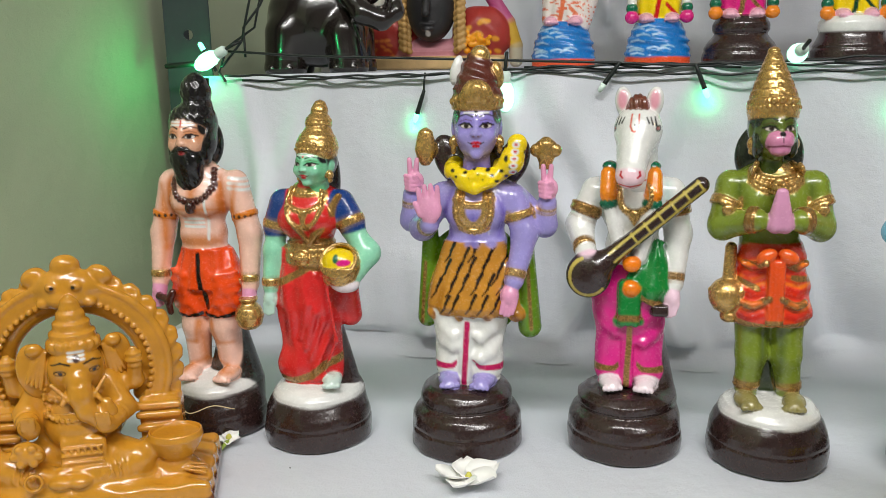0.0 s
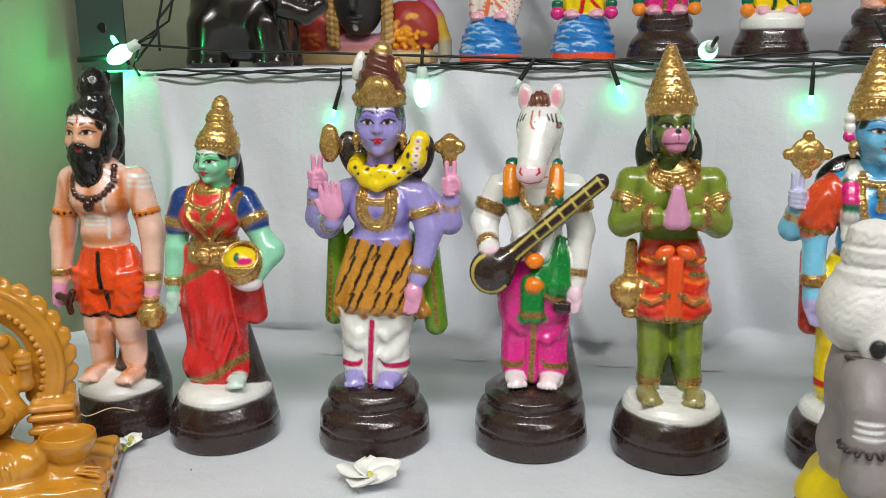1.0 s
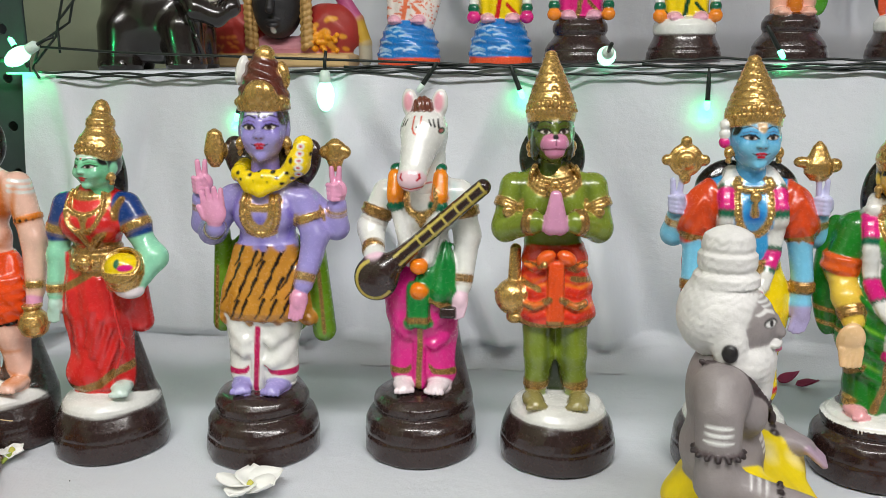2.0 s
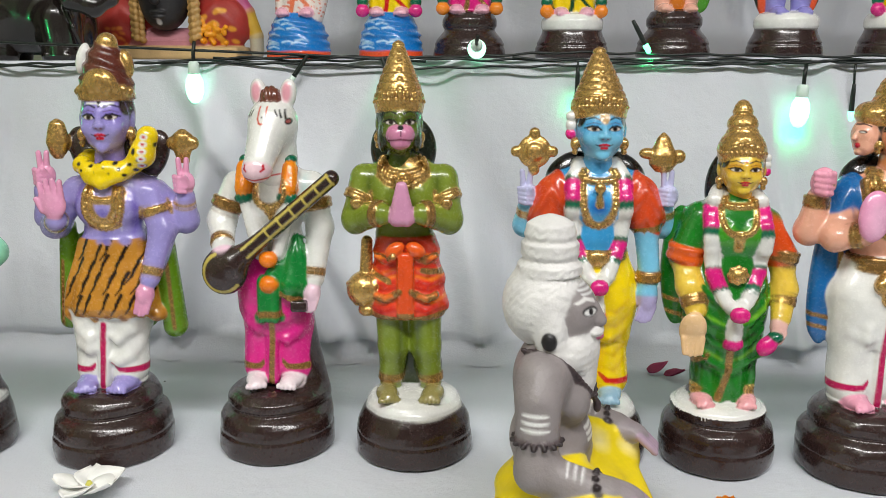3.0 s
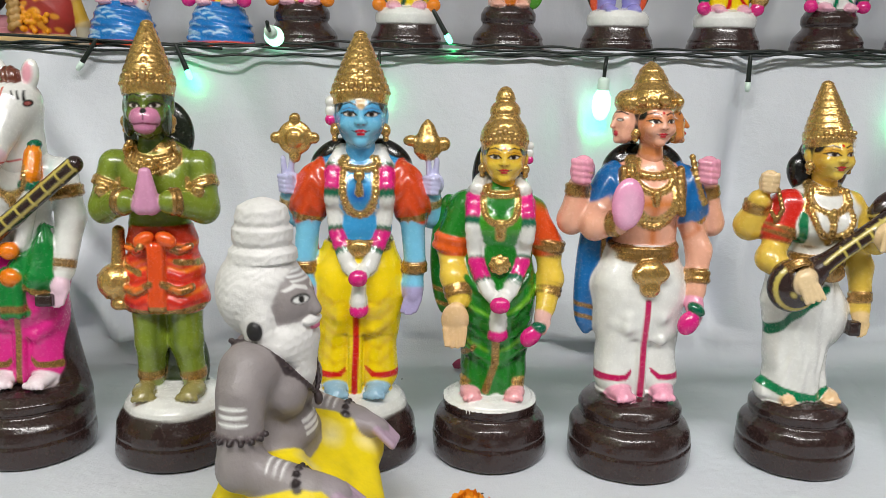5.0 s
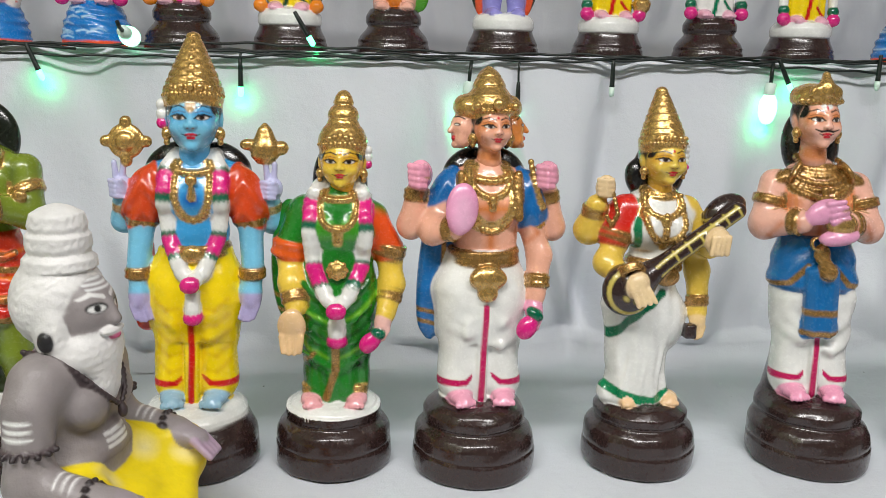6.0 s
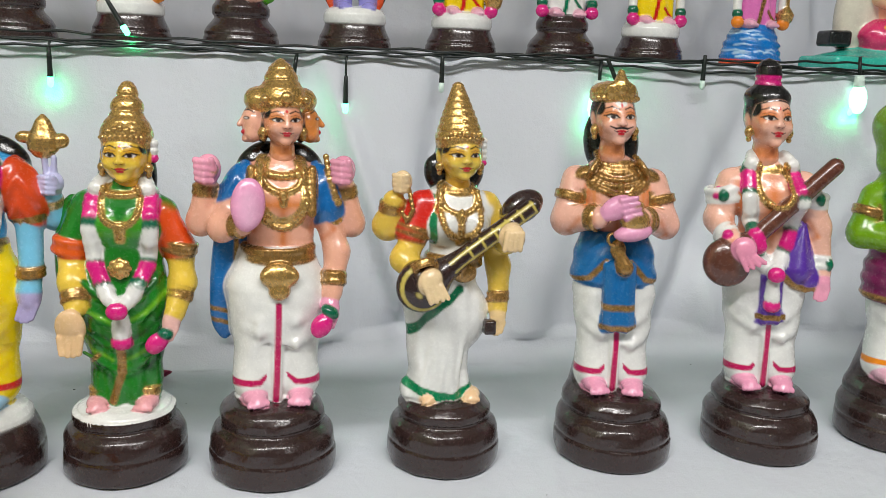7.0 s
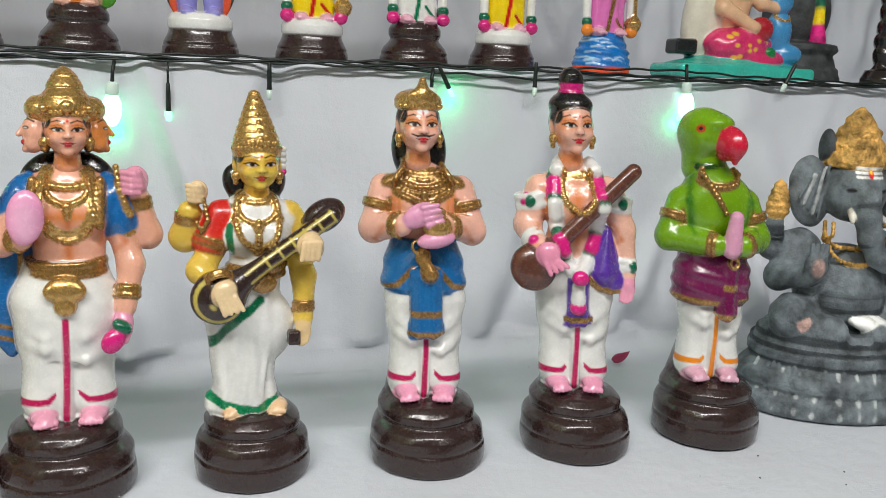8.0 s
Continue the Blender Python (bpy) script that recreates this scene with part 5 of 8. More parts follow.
def green_sari_lady():
    c = Clay(1.05)
    yel, grn = rgb(232, 196, 70), rgb(22, 122, 30)
    base_brown(c, 40.6, 42)
    c.lathe((0, 0, 38), [(0, 30), (2, 31), (5, 30), (7.5, 25), (9, 14)], WHITE, 0.8, 1.0, "disc", HAND_WOBBLE)
    support(c, 0, BROWN, 30)
    c.lathe((1, 0, 46), [(0, 20), (4, 23), (25, 22), (50, 27), (75, 29), (95, 24), (108, 20)], grn, 3, 0.7, "sari", lambda x, y, z: 0.9 * np.sin(0.5 * x) + 0.4 * np.sin(0.25 * z + 0.3 * x))
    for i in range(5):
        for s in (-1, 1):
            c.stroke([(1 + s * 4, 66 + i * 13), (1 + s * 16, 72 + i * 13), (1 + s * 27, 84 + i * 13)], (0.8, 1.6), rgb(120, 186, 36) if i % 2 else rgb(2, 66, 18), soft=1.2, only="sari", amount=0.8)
    c.stroke([(2, 100), (2, 70), (-4, 50)], 2.4, DKGOLD, only="sari")
    c.stroke([(-20, 74), (-12, 82)], 1.5, DKGOLD, only="sari")
    for s in (-1, 1):
        foot(c, 1 + s * 16, -12, 44, rgb(235, 165, 170), -s * 10, 0.85)
        c.ring((1 + s * 14, -4, 54), (0, 0, 1), 8, 2.6, GOLD, 0.8)
    c.ell((-30, 10, 140), (12, 8, 44), grn, 4, tag="sari")
    c.stroke([(-40, 118), (-22, 114)], 1.4, GOLD, only="sari")
    c.stroke([(-40, 108), (-24, 104)], 1.4, GOLD, only="sari")
    trunk(c, 3, grn, 19, 22, 148, 186, 22)
    for s in (-1, 1):
        c.ell((3 + s * 9, -11, 168), (10, 8, 10), rgb(60, 150, 30), 3, tag="body")
    limb(c, [(-18, 2, 177), (-28, -2, 152)], [11.5, 10.5], grn, "sari")
    c.ring((-28, -2, 152), (0.2, 0, 1), 10.8, 4, rgb(226, 92, 24), 0.8)
    limb(c, [(-28, -2, 150), (-26, -12, 130), (-23, -20, 116)], [9.5, 8.5, 7], yel)
    c.ring((-24, -17, 121), (0.2, -0.5, -0.8), 8.2, 2.4, DKGOLD, 0.6)
    c.ell((-25, -26, 104), (9, 5, 13), rgb(240, 200, 150), 2, (16, 0, 0), "palm")
    for i in range(4):
        c.cap((-31 + i * 4, -28, 98), (-30 + i * 3.4, -29, 86 + abs(i - 1.5)), 2.2, 1.8, rgb(240, 200, 150), 0.8, "palm")
    limb(c, [(24, 2, 178), (35, 0, 152)], [11, 10.5], rgb(226, 80, 24))
    c.ring((36, 0, 152), (0.2, 0, 1), 10.6, 2.6, DKGOLD, 0.6)
    limb(c, [(36, 0, 150), (38, -4, 128), (34, -14, 110)], [9, 8, 6.5], yel)
    c.ring((37, -8, 120), (-0.2, -0.4, -0.9), 7.6, 2.0, DKGOLD, 0.6)
    relaxed(c, (32, -17, 104), rgb(240, 190, 180), 0.8, -3)
    c.ell((24, -22, 92), (6, 5, 8), MAGENTA, 1, (0, 40, 0))
    c.ell((29, -21, 98), (5, 5, 4), DKGREEN, 1)
    for i in range(4):
        for s in (-1, 1):
            c.chain(on_front(c, [(2 + s * 3, -18, 72 + i * 15), (2 + s * 12, -17, 76 + i * 15), (2 + s * 21, -12, 86 + i * 15)], -0.4), 1.2, grn, 3, tag="sari")
    garland(c, 3, 196, 19, 116, r=4.4)
    necklace(c, 3, 194, 12, 7, -12, 2.2)
    necklace(c, 3, 196, 13, 28, -19, 2.0, bead=3.0, tail=1)
    for i in range(8):
        c.ell((3 + 5 * math.sin(i * 0.785), -20, 141 + 5 * math.cos(i * 0.785)), (2.4, 2, 2.4), GOLD, 0.6)
    c.ell((3, -21, 141), (4, 3, 4), GOLD, 0.8)
    hair_back(c, 3, 196, 18, 30)
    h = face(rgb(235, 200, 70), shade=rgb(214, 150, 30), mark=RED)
    gem_crown(h, 47)
    for i in range(3):
        h.ell((20, 2, 9 - i * 6), (3.6, 3.6, 4), WHITE if i < 2 else MAGENTA, 1)
    return [(c, (0, 0, 0), (0, 0, 0)), (h, (5, -2, 211), (0, 0, -3))]


def four_faced_elder():
    c = Clay(1.05)
    skin, blu = rgb(238, 176, 150), rgb(18, 104, 172)
    base_brown(c, 43, 50)
    support(c, 2)
    dhoti(c, 3, WHITE, WINE, WINE, rgb(240, 165, 190), 1.12, 126)
    c.lathe((4, 0, 118), [(-26, 26), (-10, 31), (0, 33), (18, 31), (36, 25)], WHITE, 4, 0.64, "dhoti", folds(0.35, 0.2, 0.16))
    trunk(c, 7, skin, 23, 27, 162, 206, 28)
    c.dab((7, -14, 184), (24, 9, 4), AMBER, 4, only="body", amount=0.8)
    c.dab((7, -16, 170), (4, 9, 22), AMBER, 4, only="body", amount=0.6)
    c.ell((-29, 8, 140), (13, 8, 52), blu, 4, (0, 6, 0), "shawl", folds(0.7, 0.5, 0.05))
    c.stroke([(-24, 160), (-26, 96)], 1.8, DKGOLD, only="shawl")
    for z in (112, 104):
        c.stroke([(-46, z), (-24, z - 4)], 1.5, DKGOLD, only="shawl")
    for s in (-1, 1):
        c.ell((7 + s * 31, 2, 186), (13, 13, 24), blu, 4, (0, -s * 14, 0), "shawl", folds(0.7, 0.5, 0.3))
        c.cap((7 + s * 21, -8, 206), (7 + s * 20, -16, 178), 3, 3, DKGOLD, 2)
        c.ell((7 + s * 16, 11, 210), (17, 8, 10), HAIR, 4, (0, s * 35, 0), "hair")
    c.stroke([(30, 164), (52, 172)], 2.4, GOLD, only="shawl")
    limb(c, [(-24, 6, 194), (-48, 4, 170), (-44, 0, 194)], [10, 9.5, 7.5], skin)
    fist(c, (-44, -4, 206), rgb(238, 160, 185), 1.2, False)
    c.ring((-45, 1, 191), (0.1, 0, 1), 8.2, 2.6, DKGOLD, 0.6)
    c.ell((-42, -9, 203), (7, 4, 4), GOLD, 1, (0, -30, 0))
    limb(c, [(38, 6, 194), (58, 6, 168), (52, 0, 194)], [10, 9.5, 7.5], skin)
    fist(c, (49, -4, 206), rgb(238, 160, 185), 1.2, False)
    c.ring((53, 1, 190), (-0.2, 0, 1), 8.2, 2.6, DKGOLD, 0.6)
    c.chain([(38, -4, 214), (40, -8, 200), (44, -9, 188), (48, -9, 182)], 2.4, GOLD, 1, 4)
    limb(c, [(-22, 0, 192), (-34, -8, 168), (-20, -22, 172)], [11, 9.5, 7], skin)
    c.ring((-23, -19, 171), (0.7, -0.7, 0.1), 8, 2.4, DKGOLD, 0.6)
    c.ell((-17, -28, 186), (11.5, 5.5, 17), rgb(240, 160, 200), 2, (0, 5, 0), "palm")
    c.dab((-17, -32, 184), (7, 5, 12), rgb(248, 200, 225), 4, only="palm", amount=0.6)
    limb(c, [(40, 2, 176), (46, -4, 150), (42, -12, 124)], [10, 9, 7], skin)
    c.ring((43.5, -10, 133), (-0.1, -0.3, -1), 8.2, 3, DKGOLD, 0.6)
    relaxed(c, (40, -15, 114), rgb(240, 160, 190), 0.95, -3)
    c.ell((33, -22, 104), (7, 5.5, 9), MAGENTA, 1, (0, 40, 0))
    c.ell((39, -21, 113), (7, 5, 4), DKGREEN, 1, (0, 30, 0))
    necklace(c, 7, 214, 17, 12, -13, 3.0)
    necklace(c, 7, 214, 15, 22, -18, 2.2, bead=3.2, tail=1)
    necklace(c, 7, 214, 19, 46, -19, 2.4, bead=3.6)
    necklace(c, 7, 214, 17, 41, -19.5, 1.6)
    c.ring((5, 0, 150), (0, 0, 1), 25, 3.6, DKGOLD, 1, 0.76)
    c.stroke([(-18, 158), (6, 146), (30, 158)], 3, DKGOLD, only="dhoti")
    c.ell((4, -21, 138), (13, 6, 9), GOLD, 2)
    c.ell((4, -22, 128), (7, 5, 6), GOLD, 2)
    for s in (-1, 1):
        c.ell((4 + s * 9, -22, 138), (4.5, 4, 4.5), GOLD, 1)
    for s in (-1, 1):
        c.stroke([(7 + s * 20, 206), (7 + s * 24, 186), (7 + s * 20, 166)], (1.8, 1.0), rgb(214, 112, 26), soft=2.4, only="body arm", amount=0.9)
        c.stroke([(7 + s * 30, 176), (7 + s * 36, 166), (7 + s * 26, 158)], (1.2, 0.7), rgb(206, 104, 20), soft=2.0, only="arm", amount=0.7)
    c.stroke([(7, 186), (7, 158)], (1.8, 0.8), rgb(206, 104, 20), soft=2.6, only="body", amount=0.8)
    h = face(skin, shade=AMBER, mark=RED)
    h.lathe((0, 4, 12), [(-6, 18.5), (0, 20), (6, 21), (14, 19.5), (19, 16), (21.5, 14.2), (23, 14.6), (28, 12.6), (31, 10.4), (32.4, 10.6), (36, 7.4), (39, 4.4), (41, 1)], GOLD, 1.2, 0.97, "crown", EMBOSS, 6)
    for s in (-1, 1):
        h.ell((s * 18, 9, 16), (13, 14, 12), GOLD, 2, waves=EMBOSS)
        h.ell((s * 16, 4, -7), (5, 8, 14), HAIR, 1, tag="hair")
        side = skin if s < 0 else rgb(226, 140, 70)
        h.ell((s * 22, 9, -3), (11.5, 12, 15), side, 1, tag="cheek")
        h.ell((s * 25, 7, -13), (7.5, 9, 8), side, 3, tag="cheek")
        h.cap((s * 32.5, 6, 1), (s * 35.5, 5.5, -5), 1.2, 2.2, side, 2, "cheek")
        h.ell((s * 32, 5, -11.5), (2.2, 2.6, 2.2), LIP, 0.8, tag="cheek")
        h.ell((s * 30.5, 6, -17.5), (3, 3.6, 3), side, 2, tag="cheek")
        h.dab((s * 31, 0, 1), (3.2, 4.4, 1.5), rgb(40, 20, 16), 0.5, only="cheek")
        h.dab((s * 31.5, 0, 0.8), (2.4, 3.4, 0.7), rgb(226, 220, 214), 0.4, only="cheek")
        h.stroke([(s * 24, 6), (s * 28, 8), (s * 33, 6.5)], (0.6, 0.5), BLACK, only="cheek")
        h.ell((s * 17, -12, 18), (4, 4, 4), GOLD, 1)
    h.ell((0, -18.5, 20), (5.5, 4, 5.5), GOLD, 1)
    for i in range(11):
        a = radians(-65 + 13 * i)
        h.ell((19.4 * math.sin(a), 3 - 19 * math.cos(a), 14), (2, 2, 2), GOLD, 0.8)
    return [(c, (0, 0, 0), (0, 0, 0)), (h, (8, -3, 234), (0, 0, 6))]


def white_sari_minstrel():
    c = Clay(1.05)
    yel = rgb(228, 192, 78)
    base_brown(c, 40, 48)
    support(c, 2)
    c.ell((8, 0, 106), (21, 17, 26), WHITE, 8, tag="sari")
    for i in range(5):
        c.cap((-8 + 4.5 * i, -14, 112 - i), (-20 + 6 * i, -16 + abs(i - 2), 56), 1.4, 1.8, WHITE, 3.5, "sari")
    c.lathe((-6, 0, 46), [(0, 24), (4, 26), (22, 22), (45, 24), (70, 28), (88, 24), (100, 19)], WHITE, 3, 0.72, "sari", lambda x, y, z: 0.9 * np.sin(0.55 * x + 0.04 * z) + 0.4 * np.sin(0.2 * z + 0.4 * x))
    c.stroke([(-36, 62), (-20, 55), (0, 50), (18, 56)], 3.2, rgb(0, 130, 80), only="sari")
    c.stroke([(-30, 96), (-16, 112), (4, 128)], 3.0, rgb(0, 110, 70), only="sari")
    for s in (-1, 1):
        foot(c, s * 17, -10, 46, rgb(235, 195, 150), -s * 14, 0.8)
    trunk(c, 3, WHITE, 18, 21, 148, 192, 22)
    for s in (-1, 1):
        c.ell((3 + s * 9, -11, 172), (10, 9, 10), WHITE, 3, tag="body")
    c.stroke([(-14, 190), (-16, 172), (-14, 160)], 2.2, rgb(0, 120, 75), only="body")
    c.ring((3, 0, 146), (0, 0, 1), 19.5, 3.4, DKGOLD, 1, 0.8)
    c.ell((6, -18, 140), (9, 4, 7), DKGOLD, 1)
    limb(c, [(-20, 2, 188), (-27, -2, 166)], [12, 11], rgb(214, 40, 30))
    c.ring((-26.5, -2, 166), (0.3, 0.1, 1), 10.6, 2.4, DKGOLD, 0.6)
    limb(c, [(-27, -2, 164), (-34, -8, 148), (-24, -24, 138)], [9.5, 9, 7], yel)
    limb(c, [(-18, 10, 188), (-43, 8, 168), (-40, 2, 186)], [9, 10, 7.5], yel)
    fist(c, (-36, 0, 200), rgb(236, 206, 160), 0.95, False)
    c.ring((-41, 4, 182), (0.1, -0.3, 1), 8.4, 2.4, DKGOLD, 0.6)
    c.chain([(-31, -6, 194), (-29, -10, 182), (-33, -10, 174), (-37, -8, 182)], 1.8, DKGOLD, 0.6, 3.2)
    lute(c, (-24, -24, 133), (52, -20, 186), 18, gourd=True)
    c.ell((48, -10, 184), (16, 9, 11), BROWN, 2, (0, -30, 0), "lute")
    c.ell((-21, -33, 138), (7.5, 5, 9), rgb(238, 210, 165), 2, (0, 25, 0), "palm")
    for i in range(4):
        c.cap((-25 + i * 3.6, -36, 136), (-21 + i * 3.8, -38, 125 + i), 2.1, 1.7, rgb(238, 210, 165), 0.8, "palm")
    c.ring((-24, -27, 147), (0.2, -0.6, -0.8), 8.2, 2.2, DKGOLD, 0.6)
    limb(c, [(26, 4, 188), (38, 2, 162), (36, -16, 160)], [11, 10, 8], yel)
    c.ell((36, -28, 166), (9, 6.5, 10), rgb(236, 206, 160), 2, tag="palm")
    for i in range(4):
        c.cap((31 + i * 3.4, -33, 170), (29 + i * 3.6, -34, 159), 2.1, 1.8, rgb(236, 206, 160), 0.8, "palm")
    limb(c, [(30, 4, 168), (36, 0, 140), (35, -8, 112)], [9.5, 8.5, 6.5], yel)
    c.ring((35, -6, 120), (0, -0.2, -1), 7.6, 2.4, DKGOLD, 0.6)
    relaxed(c, (34, -11, 106), rgb(238, 205, 150), 0.8, -2)
    c.box((27, -14, 100), (4, 4, 5), 1.2, BROWN, 0.6)
    necklace(c, 3, 200, 13, 7, -12, 2.0, bead=2.8)
    necklace(c, 3, 200, 14, 20, -19, 2.4, bead=3.2, tail=1)
    necklace(c, 3, 200, 16, 36, -20, 2.4, bead=3.4)
    c.chain(on_front(c, [(3, -18, 182), (3, -19, 172), (3, -19, 160)], 0.6), 2.0, GOLD, 0.6, 3.2)
    c.ell((-6, 10, 203), (11, 8, 15), HAIR, 3, (0, -28, 0), "hair")
    c.ell((13, 10, 203), (11, 8, 15), HAIR, 3, (0, 28, 0), "hair")
    hair_back(c, 4, 206, 16, 26)
    h = face(rgb(232, 200, 84), shade=rgb(214, 150, 40), mark=RED)
    cone_crown(h, 8, 51, 20.5, steps=6)
    for i in range(5):
        h.ell((20.5, 2, 12 - i * 5), (3.6, 3.6, 3.2), WHITE if i < 4 else MAGENTA, 1)
    return [(c, (0, 0, 0), (0, 0, 0)), (h, (4, -2, 219), (0, 0, 4))]


def moustached_prince():
    c = Clay(1.05)
    skin, blu = rgb(238, 182, 162), rgb(16, 102, 164)
    base_brown(c, 43, 49)
    support(c, -10, BROWN, 50, -4)
    dhoti(c, -2, WHITE, WINE, WINE, rgb(240, 160, 190), 1.0, 120)
    c.lathe((-3, 0, 127), [(0, 29), (3, 32), (8, 33), (22, 30), (38, 25)], blu, 3, 0.66, "wrap", folds(0.6, 0.3, 0.35))
    c.stroke([(-38, 129), (-24, 133), (-12, 146)], 2.0, DKGOLD, only="wrap")
    c.stroke([(32, 129), (18, 133), (6, 146)], 2.0, DKGOLD, only="wrap")
    c.box((-2, -19, 121), (11.5, 6, 26), 5.5, blu, 2, tag="sash", waves=folds(0.5, 0.9, 0))
    for z in (114, 99):
        c.stroke([(-14, z), (10, z)], 2.2, DKGOLD, only="sash")
    c.ell((-5, -24, 156), (6, 4, 7), DKGOLD, 1.5)
    c.ring((-9, -25, 163), (0.2, -1, 0.2), 5, 1.6, GOLD, 0.6)
    c.cap((-4, -25, 152), (0, -25, 144), 4, 6.5, DKGOLD, 2)
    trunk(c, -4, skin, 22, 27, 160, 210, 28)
    for x in (-22, 14):
        c.dab((x, -10, 192), (4, 10, 14), AMBER, 4, only="body arm", amount=0.8)
    for s in (-1, 1):
        e = (-4 + s * 37, -4, 172)
        limb(c, [(-4 + s * 29, 2, 205), e, (-4 + s * 16, -24, 178)], [12, 10.5, 8], skin)
        c.ring(np.array(e) * 0.5 + np.array((-4 + s * 29, 2, 205)) * 0.5, (s * 8, -6, -33), 12, 2.2, DKGOLD, 0.6)
        c.ell((-4 + s * 25, -3, 206), (9, 7, 4.5), DKGOLD, 1.5, (0, s * 28, 0))
        c.ring((-4 + s * 19, -21, 177), (s * 0.7, 0.7, 0), 9, 2.6, DKGOLD, 0.6)
    c.ell((-8, -30, 186), (13, 6, 8), PINK, 2, (0, -28, 0), "palm")
    for i in range(4):
        c.cap((-6 + 1.2 * i, -35, 192 - 4 * i), (5 + i, -34, 194 - 3.6 * i), 2.2, 1.7, PINK, 0.8, "palm")
    c.ell((4, -30, 169), (14, 7, 6), PINK, 2, (0, -10, 0), "palm")
    c.ell((5, -29, 178), (11, 8, 8), GOLD, 1)
    c.lathe((5, -29, 184), [(0, 5), (3, 6.5), (6, 6), (9, 1)], GOLD, 1)
    collar(c, -4, 222, 24, 22, -13, 5, DKGOLD)
    c.chain([(-4, -20, 200), (-2, -21, 182)], 2.6, DKGOLD, 1)
    c.ell((-6, 12, 228), (21, 11, 28), HAIR, 4, (0, -4, 0), "hair")
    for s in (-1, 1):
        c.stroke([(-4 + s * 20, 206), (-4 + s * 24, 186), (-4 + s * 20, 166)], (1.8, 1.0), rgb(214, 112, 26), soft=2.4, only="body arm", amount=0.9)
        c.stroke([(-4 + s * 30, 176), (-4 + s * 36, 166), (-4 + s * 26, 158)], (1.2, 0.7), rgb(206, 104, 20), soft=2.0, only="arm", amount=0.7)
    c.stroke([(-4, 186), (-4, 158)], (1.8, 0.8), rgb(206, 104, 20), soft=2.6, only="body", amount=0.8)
    h = face(skin, shade=AMBER)
    for s in (-1, 1):
        h.stroke([(s * 0.6, -7.4), (s * 4.5, -8.2), (s * 9.5, -6.6)], (1.0, 0.45), BLACK, only="face")
    h.dab((0, -17, 11), (5, 8, 2.6), WHITE, 0.6, only="face")
    h.dab((0, -17, 9.5), (0.9, 8, 1.8), RED, 0.4, only="face")
    h.lathe((0, 3, 11.5), [(0, 18.6), (2, 19.6), (7, 19.8), (11, 18), (14, 13), (16, 6)], GOLD, 1.2, 0.96, "crown", EMBOSS)
    h.ell((0, -13.5, 21), (13, 4.5, 7.5), GOLD, 3, waves=EMBOSS)
    h.cap((0, -13, 26), (1, -10, 34), 6, 3, GOLD, 3, waves=EMBOSS)
    h.ell((0, -17.5, 22), (4, 2.4, 4.6), GOLD, 1)
    for i in range(9):
        a = radians(-60 + 15 * i)
        h.ell((19.2 * math.sin(a), 3 - 18.8 * math.cos(a), 14.5), (2.2, 2, 2.2), GOLD, 0.8)
    return [(c, (0, 0, 0), (0, 0, 0)), (h, (-7, -2, 243), (0, 0, 8))]


